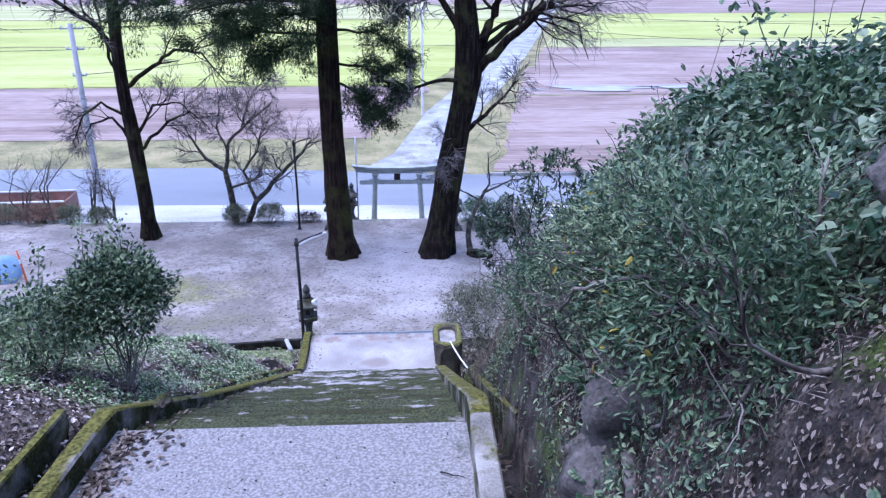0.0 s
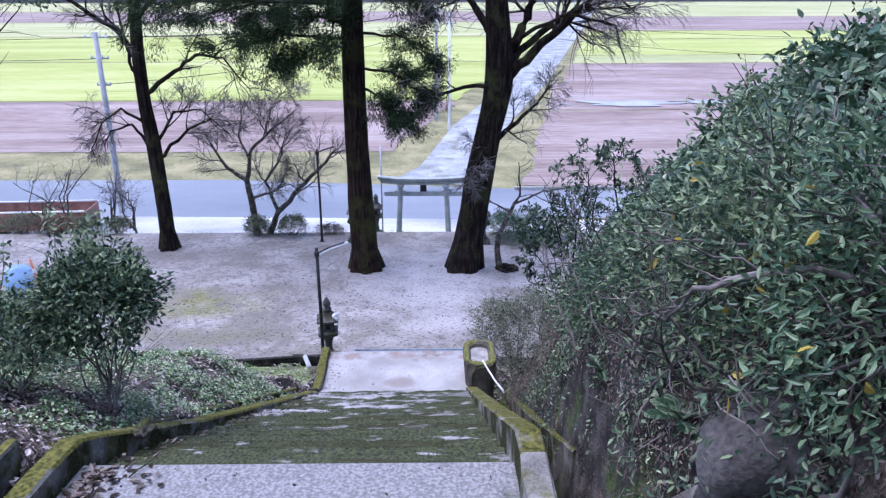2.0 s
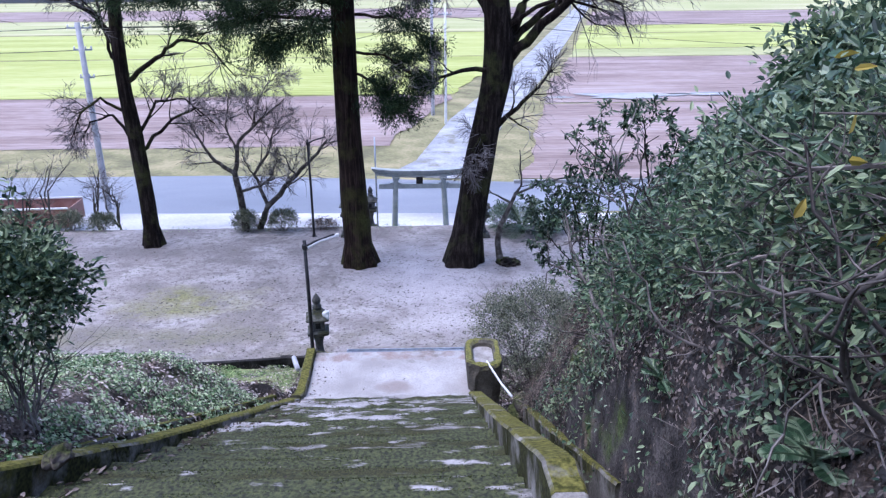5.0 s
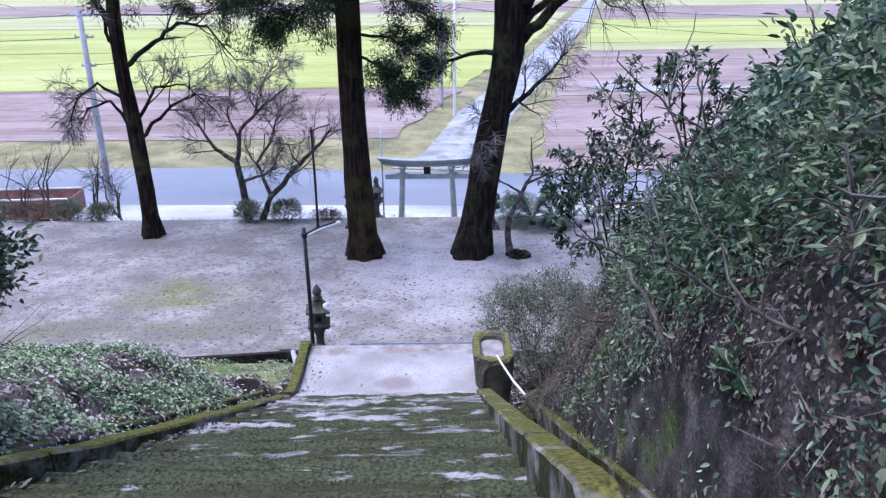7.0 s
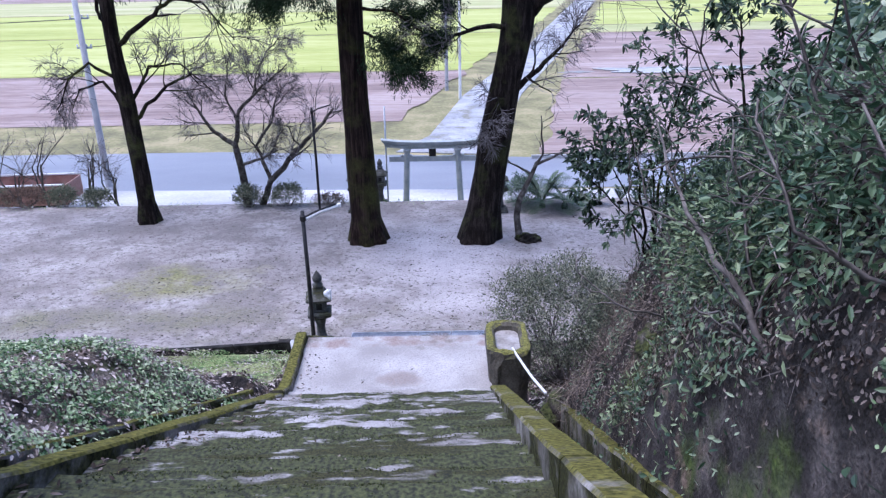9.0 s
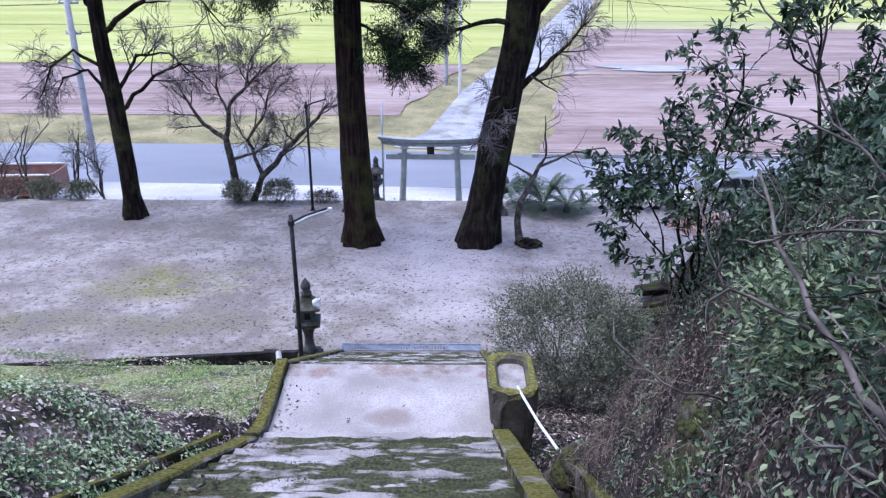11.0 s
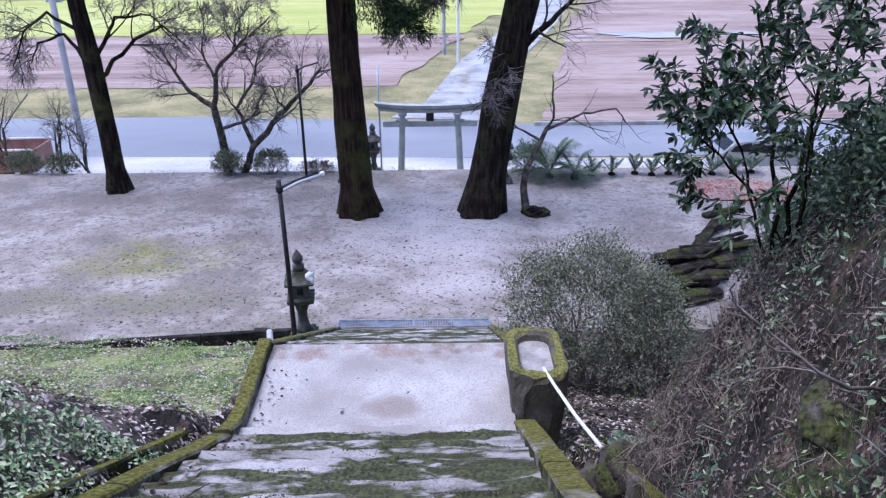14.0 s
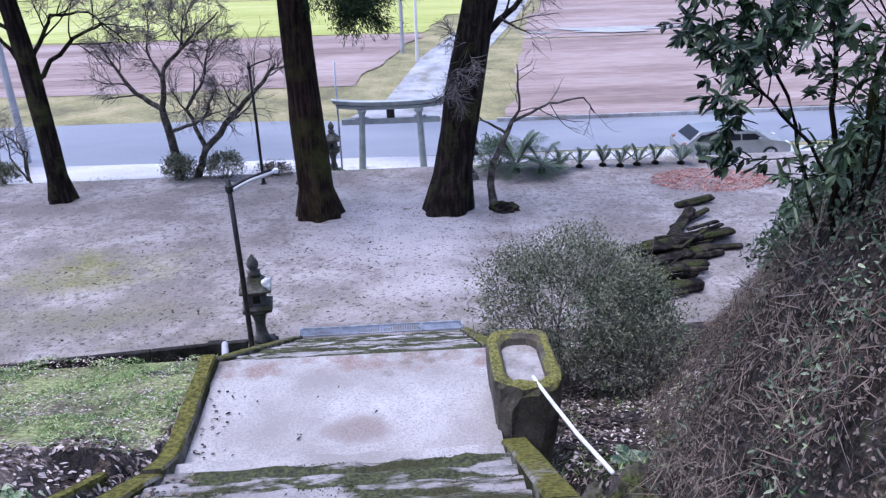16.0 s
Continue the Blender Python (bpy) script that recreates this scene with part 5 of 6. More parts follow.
# the old plum tree at the courtyard edge
bare_tree("plum_tree", -6.2, 30.4, "twisted leafless plum tree with grey bark",
          [(-6.47, 30.4, -0.7), (-6.52, 30.4, 0.2), (-6.57, 30.4, 0.85), (-6.66, 30.4, 1.4), (-6.69, 30.4, 1.72)], [0.14, 0.13, 0.12, 0.11, 0.09],
          [([(-6.69, 0, 1.65), (-7.4, 0.1, 2.1), (-7.85, 0.2, 2.8), (-8.2, 0.2, 3.6)], 0.09, 0.02),
           ([(-6.69, 0, 1.65), (-6.4, -0.1, 2.85), (-5.5, -0.2, 3.7), (-4.6, -0.2, 4.4)], 0.09, 0.02),
           ([(-5.98, 0, -0.6), (-5.59, 0, 0.35), (-4.66, 0.1, 1.33), (-3.76, 0.1, 2.2), (-3.2, 0.1, 2.85)], 0.13, 0.04),
           ([(-5.57, 0, 0.4), (-6.0, 0.1, 1.57), (-5.4, 0.2, 2.4), (-5.1, 0.2, 3.4)], 0.08, 0.02),
           ([(-6.52, 0, 0.95), (-5.5, -0.1, 1.32), (-4.97, -0.1, 2.2)], 0.06, 0.02),
           ([(-6.5, 0, 2.3), (-6.9, 0.2, 3.3), (-6.6, 0.2, 4.6)], 0.05, 0.012),
           ([(-5.9, 0, 3.3), (-5.6, 0.2, 4.3), (-4.9, 0.3, 5.2)], 0.045, 0.012)], 33, m_greybark, (8, 8, 8), 0.008, flare=0.25, lift=0.05, bend=0.2)

# the crooked sapling with its stump
bare_tree("small_bare_tree", 2.76, 25.95, "small crooked leafless tree rising from a rotten stump",
          [(2.78, 25.95, -0.4), (2.66, 25.95, 0.4), (2.72, 25.95, 0.9), (3.08, 25.95, 1.7), (3.2, 25.95, 2.0)], [0.10, 0.09, 0.085, 0.07, 0.055],
          [([(3.15, 0, 1.9), (3.38, 0, 2.3), (3.30, 0, 3.4)], 0.05, 0.015), ([(3.15, 0, 1.95), (3.7, 0, 2.2), (4.14, 0.1, 2.4), (5.0, 0.1, 2.5), (5.3, 0.1, 2.1)], 0.045, 0.012), ([(3.05, 0, 1.7), (2.6, -0.1, 2.0), (2.1, -0.1, 2.3)], 0.04, 0.012)],
          34, m_greybark, (4, 3, 0), 0.007, flare=0.3)
stump = bmesh.new()
bmesh.ops.create_icosphere(stump, subdivisions=4, radius=0.28)
for v in stump.verts:
    v.co = Vector((v.co.x * 1.3, v.co.y * 0.9, max(v.co.z, -0.1) * 0.75)) * (1 + 0.45 * noise.noise(v.co * 9))
ob = part("stump", stump, m_log, None)
ob.matrix_world = pose(3.0, 25.75, ground_at(3.0, 25.75))
tagged(ob, "rotten broken stump at the sapling's foot", "stump")
for k, (x, y, h, s) in enumerate(((-14.9, 32.6, 3.4, 1), (-13.0, 32.4, 3.2, 2), (-12.3, 32.8, 2.6, 3), (-16.2, 33.0, 3.0, 4))):
    zb = ground_at(x, y)
    r = np.random.default_rng(60 + s)
    limbs = [([(x, 0, zb + h * 0.3), (x + r.uniform(-0.5, 0.5), r.uniform(-0.3, 0.3), zb + h * 0.65), (x + r.uniform(-1, 1), r.uniform(-0.5, 0.5), zb + h)], 0.04, 0.012) for _ in range(3)]
    bare_tree("bare_sapling", x, y, "thin leafless sapling on the bank below the courtyard", [(x, y, zb - 0.1), (x + 0.1, y, zb + h * 0.2), (x, y, zb + h * 0.45), (x + 0.1, y, zb + h * 0.7)], [0.06, 0.05, 0.04, 0.02], limbs, 70 + s, m_greybark, (5, 4, 3), 0.006, flare=0.2, lift=0.05, group="saplings below the courtyard")


# the cedar
def cedar(x, y):
    rng = np.random.default_rng(41)
    t = tree_thing("cedar_tree", x, y, "tall cedar with reddish bark and drooping dark sprays", "tree")
    o = np.array(t.matrix_world.translation)
    pts = np.array([(-1.76, y, -0.5), (-1.87, y, 1.7), (-1.92, y, 3.6), (-1.95, y, 5.3), (-1.93, y, 7.0), (-1.9, y, 8.8), (-1.85, y, 12), (-1.8, y, 16)]) - o
    trunk_mesh("trunk", pts, np.array([0.46, 0.42, 0.37, 0.36, 0.35, 0.31, 0.22, 0.05]), m_cedar, t, rng, 0.42, 30, 7)
    ends = [((-1.95, 7.6), (-8.6, -0.3, 8.5)), ((-1.95, 7.3), (-6.0, -1.2, 6.9)), ((-1.95, 8.4), (-5.2, 0.8, 7.7)), ((-1.95, 7.0), (-3.9, -1.0, 6.5)), ((-1.95, 8.2), (-7.0, -1.0, 7.8)), ((-1.95, 7.9), (-4.6, -1.6, 7.3)), ((-1.95, 9.0), (-6.6, 1.2, 8.6)),
            ((-1.95, 6.4), (0.5, -0.6, 5.5)), ((-1.95, 5.9), (-0.2, -0.7, 4.6)), ((-1.95, 7.4), (0.8, 0.3, 6.6)), ((-1.95, 8.6), (0.9, 0.6, 8.2)), ((-1.95, 8.0), (-2.6, -1.8, 7.2)),
            ((-1.95, 9.4), (-2.0, -2.2, 8.6)), ((-1.95, 9.6), (-8.5, 0.6, 9.6))]
    for k in range(16):
        a, z = rng.uniform(0, 6.28), rng.uniform(9.6, 14)
        L = 3.8 * (16.5 - z) / 7
        ends.append(((-1.9, z), (-1.9 + L * math.cos(a), L * math.sin(a), z - 0.4)))
    lines, P, D = [], [], []
    for (xa, za), (xb, dy, zb) in ends:
        mid = ((xa + xb) / 2, y + dy / 2, (za + zb) / 2 + 0.35)
        limb = line(np.array([(xa, y, za), mid, (xb, y + dy, zb)]) - o, 0.055, 0.012, rng, 0.1)
        lines.append(limb)
        side = spread(rng, [limb], 13, 0.34, 55, 0.12, -0.05, 0.5, 5, 0.3, 0.006, 0.4)
        lines += side
        for q, _ in side + [limb]:
            for _ in range(22):
                u = rng.uniform(0.25, 1) * (len(q) - 1)
                j = min(int(u), len(q) - 2)
                p = q[j] + (q[j + 1] - q[j]) * (u - j)
                d = (q[j + 1] - q[j]) / (np.linalg.norm(q[j + 1] - q[j]) + 1e-9)
                hang = d * 0.9 + np.array([0, 0, -0.22]) + rng.normal(size=3) * 0.5
                p = p + rng.normal(size=3) * np.array([0.14, 0.14, 0.06])
                for _ in range(20):
                    P.append(p + rng.normal(size=3) * 0.10)
                    D.append(hang + rng.normal(size=3) * 0.4)
    for q in lines:
        v, f = tubes([q], 5)
        mesh_object("branch", v, f, m_cedar, t)
    P, D = np.array(P), np.array(D)
    n = len(P)
    v, f = leaf_mesh(P, D, unit(rng, n), rng.uniform(0.07, 0.18, n), rng.uniform(0.012, 0.026, n), 0.1, 0.2)
    tagged(mesh_object("crown", v, f, m_needles, t), "dark green drooping needle sprays")


cedar(-1.76, 26.05)


# ---- shrubs ----
def cluster_leaves(rng, centres, outward, per, spread_r, L, W, fold=0.2, droop=0.2, up=0.6):
    n = len(centres) * per
    P = np.repeat(centres, per, axis=0) + rng.normal(size=(n, 3)) * spread_r
    D = np.repeat(outward, per, axis=0) * 0.8 + rng.normal(size=(n, 3)) * 0.6
    N = rng.normal(size=(n, 3)) * 0.45 + np.array([0, 0, up])
    return leaf_mesh(P, D, N, rng.uniform(*L, n), rng.uniform(*W, n), fold, droop)


def shrub(x, y, z, rx, ry, rz, seed, label, material=None, clusters=240, per=14, L=(0.06, 0.11), W=(0.022, 0.038), stems=7, base=None, lift=0.0, shell=0.55, name="shrub", group="", wood=None, sigma=0.07, category="shrub", shoots=0, twigs=7, thick=0.016):
    """A rounded, uneven bush: stems from its foot, side twigs, and leaf clusters towards the outside."""
    rng = np.random.default_rng(seed)
    bx, by, bz = base or (x, y, ground_at(x, y))
    t = thing(name, bx, by, bz, label, category, group)
    o = np.array((bx, by, bz))
    c = np.array((x, y, z)) - o
    R = np.array((rx, ry, rz))
    d = unit(rng, clusters)
    d[:, 2] = np.where(d[:, 2] < -0.45, -d[:, 2], d[:, 2])
    lump = np.array([1 + 0.34 * noise.noise(Vector(q * 1.9) + Vector((seed, 0, 0))) + 0.14 * noise.noise(Vector(q * 5) + Vector((0, seed, 0))) for q in d])
    rad = (shell + (1 - shell) * rng.random(clusters) ** 0.6) * lump
    C = c + d * rad[:, None] * R
    for k in range(stems):
        e = C[rng.integers(len(C))]
        st = np.array([rng.normal() * 0.06, rng.normal() * 0.06, -0.08])
        m = (st + e) / 2 + rng.normal(size=3) * 0.12 * R.mean() + np.array([0, 0, lift])
        stem = line(np.array([st, m, e]), thick * (rx + rz), 0.005, rng, 0.12)
        v, f = tubes([stem] + spread(rng, [stem], twigs, 0.45, 45, 0.2, 0.02, 0.5, 5, 0.25, 0.003, 0.15), 5)
        mesh_object("stem", v, f, wood or m_deadwood, t)
    sc = []
    for k in range(shoots):
        e = C[rng.integers(len(C))]
        top = wander(rng, e, (rng.normal() * 0.25, rng.normal() * 0.25, 1), rng.uniform(0.25, 0.55), 6, 0.12, 0.05)
        v, f = tubes([(top, np.linspace(0.006, 0.002, 6))], 4)
        mesh_object("shoot", v, f, wood or m_deadwood, t)
        sc += [p for p in top[1:]]
    if sc:
        C = np.concatenate([C, np.array(sc)])
        d = np.concatenate([d, unit(rng, len(sc))])
    v, f = cluster_leaves(rng, C, d, per, sigma, L, W)
    mesh_object("foliage", v, f, material or m_leaf, t)
    return t


LAUREL = "dense evergreen shrub with dark narrow leaves on the bank"
bank_shrubs = [(2.08, 4.0, 8.95, 0.60, 0.65, 0.75), (2.06, 4.9, 8.65, 0.60, 0.65, 0.75), (2.02, 5.8, 8.1, 0.54, 0.62, 0.50), (2.0, 6.7, 7.55, 0.50, 0.58, 0.38), (2.02, 7.5, 7.1, 0.44, 0.55, 0.33), (2.1, 8.3, 6.6, 0.40, 0.5, 0.28)]
for k, (x, y, top, rx, ry, rz) in enumerate(bank_shrubs):
    shrub(x, y, top - rz * 1.05, rx, ry, rz, 100 + k, LAUREL, m_leaf2 if k % 3 else m_leaf, 430 if k < 2 else 300, 18, (0.026, 0.056) if k < 2 else (0.024, 0.052), (0.011, 0.02), 20, (x + 0.15, y - 0.1, ground_at(x + 0.15, y - 0.1)), 0.1, 0.45, "laurel_shrub", "shrubs on the bank", shoots=2 if k > 2 else 0, twigs=15, thick=0.013)
for k, (x, y, top, r) in enumerate(((3.05, 5.2, 9.15, 0.5), (3.05, 6.4, 8.85, 0.45), (3.1, 7.6, 8.35, 0.45), (3.1, 8.8, 7.6, 0.45), (3.3, 10.0, 7.0, 0.5), (4.1, 11.2, 6.7, 0.55), (4.6, 12.4, 6.4, 0.6), (3.35, 8.2, 8.0, 0.45))):
    shrub(x, y, top - r * 0.7, r, r, r * 0.65, 130 + k, "leafy evergreen shrub along the top of the bank", (m_leaf, m_ivy, m_leaf2)[k % 3], 200, 12, (0.04, 0.08), (0.022, 0.04), 6, (x + 0.1, y, ground_at(x + 0.1, y)), 0.05, 0.5, "shrub", "shrubs on the bank top", shoots=1)

r = np.random.default_rng(171)
n = 18
P = np.stack([r.uniform(1.42, 1.75, n), r.normal(4.4, 0.5, n), r.normal(8.15, 0.22, n)], axis=1)
v, f = leaf_mesh(P, unit(r, n), unit(r, n) + np.array([0, 0, 0.8]), r.uniform(0.05, 0.09, n), r.uniform(0.02, 0.03, n))
tagged(mesh_object("yellow_leaves", v, f, m_yellow), "a few yellowing leaves among the bank shrubs", "leaves", kind="stuff")

# the glossy sapling on the nose of the bank
def glossy_sapling(x, y, stems, seed, label, sprays):
    """A thin many-stemmed young evergreen: dark stems, arching side shoots and whorls of glossy leaves."""
    rng = np.random.default_rng(seed)
    t = thing("evergreen_sapling", x, y, ground_at(x, y), label, "tree", "evergreen saplings on the bank")
    o = np.array(t.matrix_world.translation)
    P, D = [], []
    for foot, mid, top, r0 in stems:
        stem = line(np.array([foot, mid, top]) - o, r0, 0.005, rng, 0.08, n=5)
        side = spread(rng, [stem], sprays, 0.42, 52, 0.16, -0.01, 0.45, 6, 0.3, 0.003, 0.22)
        fine = spread(rng, side, 4, 0.5, 45, 0.15, 0.0, 0.6, 4, 0.4, 0.002, 0.10)
        v, f = tubes([stem], 7)
        trunk = mesh_object("stem", v, f, m_bark, t, True)
        v, f = tubes(side + fine, 4)
        tagged(mesh_object("twig_spray", v, f, m_bark, trunk), kind="stuff")
        for q, _ in side + fine + [(stem[0][-7:], 0)]:
            for j in range(2, len(q)):
                d = q[j] - q[j - 1]
                d = d / (np.linalg.norm(d) + 1e-9)
                for _ in range(rng.integers(2, 5) if j < len(q) - 1 else 7):
                    P.append(q[j] - d * rng.uniform(0, 0.05))
                    D.append(d * 0.6 + rng.normal(size=3) * 0.6 + np.array([0, 0, -0.1]))
    P, D = np.array(P), np.array(D)
    n = len(P)
    v, f = leaf_mesh(P, D, rng.normal(size=(n, 3)) * 0.4 + np.array([0, -0.2, 0.9]), rng.uniform(0.035, 0.075, n), rng.uniform(0.016, 0.030, n), 0.18, 0.25)
    mesh_object("foliage", v, f, m_darkleaf, t)
    return t


g = ground_at(2.2, 10.3)
glossy_sapling(2.2, 10.3, [((2.14, 10.28, g - 0.08), (2.06, 10.33, 6.1), (1.90, 10.38, 6.7), 0.013), ((2.18, 10.32, g - 0.08), (2.20, 10.28, 6.2), (2.28, 10.23, 7.1), 0.014), ((2.22, 10.28, g - 0.08), (1.92, 10.18, 5.9), (1.66, 10.28, 6.15), 0.010),
                           ((2.25, 10.34, g - 0.08), (2.32, 10.45, 6.2), (2.45, 10.5, 6.8), 0.012), ((2.12, 10.37, g - 0.08), (1.98, 10.5, 6.0), (1.76, 10.6, 6.4), 0.010), ((2.2, 10.25, g - 0.08), (2.14, 10.1, 5.9), (2.05, 10.0, 6.3), 0.009)], 151, "young glossy-leaved evergreen tree on the nose of the bank", 10)
g = ground_at(2.55, 9.6)
glossy_sapling(2.55, 9.6, [((2.55, 9.6, g - 0.08), (2.50, 9.65, 6.8), (2.42, 9.7, 7.35), 0.014), ((2.6, 9.55, g - 0.08), (2.62, 9.6, 6.8), (2.7, 9.6, 7.2), 0.012)], 152, "thin evergreen shoot above the bank's dark vines", 7)
# the twiggy dome beside the stair foot and the bush on the slope beside the kerb
shrub(2.5, 15.9, 2.05, 1.25, 1.05, 1.02, 161, "rounded twiggy shrub with small grey-green leaves", m_azalea, 1000, 20, (0.03, 0.06), (0.013, 0.022), 26, (2.5, 15.7, ground_at(2.5, 15.7)), 0.0, 0.6, "azalea_bush", "", m_deadwood, 0.06, shoots=10, twigs=9, thick=0.008)
shrub(3.15, 15.0, ground_at(3.15, 15.0) + 0.65, 0.75, 0.7, 0.62, 166, "open twiggy shrub with pale grey stems", m_azalea, 260, 12, (0.03, 0.06), (0.014, 0.024), 22, (3.1, 14.9, ground_at(3.1, 14.9)), 0.0, 0.4, "azalea_bush", "", m_deadwood, 0.07, shoots=8, twigs=9, thick=0.010)
shrub(3.55, 17.2, 1.25, 0.75, 0.7, 0.7, 162, "low shrub with glossy leaves beside the log pile", m_leaf, 150, 12, (0.06, 0.10), (0.025, 0.04), 8, None, 0.0, 0.5, "shrub", "", m_deadwood)
shrub(-2.12, 7.65, 6.62, 0.48, 0.46, 0.46, 163, "rounded evergreen bush on the slope beside the kerb", m_leaf2, 560, 15, (0.035, 0.065), (0.018, 0.03), 12, (-2.1, 7.55, ground_at(-2.1, 7.55)), 0.0, 0.35, "evergreen_bush", "", m_deadwood, 0.05, shoots=10, twigs=9, thick=0.010)
shrub(-2.75, 7.3, 6.45, 0.42, 0.45, 0.36, 164, "low evergreen bush on the slope beside the kerb", m_leaf2, 170, 12, (0.035, 0.065), (0.018, 0.03), 9, (-2.75, 7.2, ground_at(-2.75, 7.2)), 0.0, 0.45, "evergreen_bush", "", m_deadwood, 0.05, shoots=5)
shrub(-3.5, 8.6, 5.85, 0.6, 0.6, 0.35, 165, "low evergreen bush on the slope beside the kerb", m_leaf, 150, 12, (0.05, 0.08), (0.025, 0.04), 7, None, 0.0, 0.5, "evergreen_bush", "", m_deadwood, 0.06)

# clipped shrubs along the courtyard edge
m_reddish = mat("reddish_brown_hedge_leaves", ((0.07, 0.045, 0.03), (0.14, 0.09, 0.065), (0.22, 0.15, 0.11)), 1.5, 10, 0.7, 0, island=0.7)
for k, (x, y, r, h, m, word) in enumerate(((-16.0, 31.0, 0.75, 0.75, m_azalea, "rounded green"), (-14.6, 30.7, 0.75, 0.55, m_reddish, "rounded reddish-brown"), (-13.2, 30.75, 0.55, 0.6, m_azalea, "rounded green"), (-12.0, 30.7, 0.5, 0.5, m_azalea, "rounded green"),
                                     (-6.35, 30.0, 0.5, 0.6, m_azalea, "rounded green"), (-5.0, 30.05, 0.62, 0.62, m_azalea, "rounded green"), (-17.6, 31.2, 0.8, 0.7, m_azalea, "rounded green"), (3.2, 29.9, 0.7, 0.75, m_leaf, "dark evergreen"))):
    z = ground_at(x, y)
    shrub(x, y, z + h * 0.62, r, r * 0.9, h * 0.65, 180 + k, word + " shrub at the courtyard edge", m, 210, 12, (0.05, 0.09), (0.02, 0.035), 12, None, 0.0, 0.5, "round_shrub", "shrubs at the courtyard edge", m_deadwood, 0.06)
shrub(-3.55, 30.3, ground_at(-3.55, 30.3) + 0.12, 0.6, 0.4, 0.2, 190, "low yellowish clipped shrub at the courtyard edge", m_straw, 120, 12, (0.05, 0.08), (0.02, 0.03), 6, None, 0, 0.4, "low_shrub", "", m_deadwood)
# a broadleaf tree whose outer boughs reach in from the side
shrub(-13.6, 28.2, 8.9, 2.0, 1.6, 1.7, 195, "broadleaf evergreen tree at the courtyard's side", m_leaf, 420, 14, (0.10, 0.17), (0.05, 0.08), 3, (-17.8, 27.5, ground_at(-17.8, 27.5)), 1.8, 0.4, "evergreen_tree", "", m_bark, 0.14, "tree")


# ---- palms and sword-leaved plants on the courtyard edge ----
def cycad(x, y, fronds, length, seed, label, name="cycad", droop=0.5, group="", trunk=0.25, rise=(0.25, 1.1), category="palm", material=None):
    rng = np.random.default_rng(seed)
    z = ground_at(x, y)
    t = thing(name, x, y, z, label, category, group)
    if trunk > 0.08:
        part("trunk", lathe([(0.10, -0.1), (0.12, 0.0), (0.11, trunk * 0.6), (0.06, trunk)], 10), m_bark, t)
    for k in range(fronds):
        a = 2 * math.pi * (k + rng.uniform(-0.2, 0.2)) / fronds
        el = rng.uniform(*rise)
        d = np.array((math.cos(a) * math.cos(el), math.sin(a) * math.cos(el), math.sin(el)))
        p = wander(rng, (0, 0, trunk), d, length * rng.uniform(0.8, 1.1), 8, 0.02, -droop / 8)
        v1, f1 = tubes([(p, np.linspace(0.012, 0.004, 8))], 4)
        P, D, N = [], [], []
        for u in np.linspace(0.12, 1, 22):
            i = min(int(u * 7), 6)
            q = p[i] + (p[i + 1] - p[i]) * (u * 7 - i)
            tan = (p[i + 1] - p[i]) / np.linalg.norm(p[i + 1] - p[i])
            s = np.cross(tan, (0, 0, 1))
            s /= np.linalg.norm(s) + 1e-9
            for sg in (-1, 1):
                P.append(q)
                D.append(s * sg + tan * 0.7 + np.array([0, 0, 0.25]))
                N.append(np.array([0, 0, 1.0]))
        n = len(P)
        w = np.sin(np.linspace(0.25, 3.0, n)) * length * 0.32 + (0.03 if length > 0.5 else 0.005)
        v2, f2 = leaf_mesh(np.array(P), np.array(D), np.array(N), w, np.full(n, 0.028 if length > 0.5 else 0.012), 0.1, 0.15)
        mesh_object("frond", np.concatenate([v1, v2]), f1 + (f2 + len(v1)).tolist(), material or m_palm, t)
    return t


m_palm = mat("dark_palm_fronds", ((0.02, 0.045, 0.022), (0.045, 0.085, 0.04), (0.10, 0.15, 0.075)), 1.5, 12, 0.5, 0, island=0.6)
cycad(3.85, 29.3, 20, 1.35, 1, "sago palm with arching dark fronds beside the gate", "sago_palm", 0.9, "", 0.22, (0.15, 1.3))
cycad(4.6, 29.15, 13, 0.95, 2, "small sago palm with arching dark fronds", "sago_palm", 0.8, "", 0.2)
for k, x in enumerate((5.2, 5.85, 6.6, 7.1, 7.65, 8.25, 9.0, 9.7, 10.3)):
    cycad(x, 29.5 + 0.08 * (k % 3), 6, 0.55, 10 + k, "low sword-leaved cycad in the row at the courtyard edge", "cycad", 0.1, "row of cycads", 0.10, (0.7, 1.15))

for k, (x, y, n, L) in enumerate(((1.62, 6.25, 7, 0.15), (1.73, 5.15, 8, 0.17), (1.78, 7.3, 6, 0.17), (1.85, 8.1, 6, 0.16), (1.66, 4.3, 8, 0.22), (1.9, 11.6, 6, 0.18))):
    cycad(x, y, n, L, 40 + k, "small green fern on the soil bank", "fern", 0.8, "ferns on the bank", 0.03, (0.3, 1.1), "fern", m_ivy)

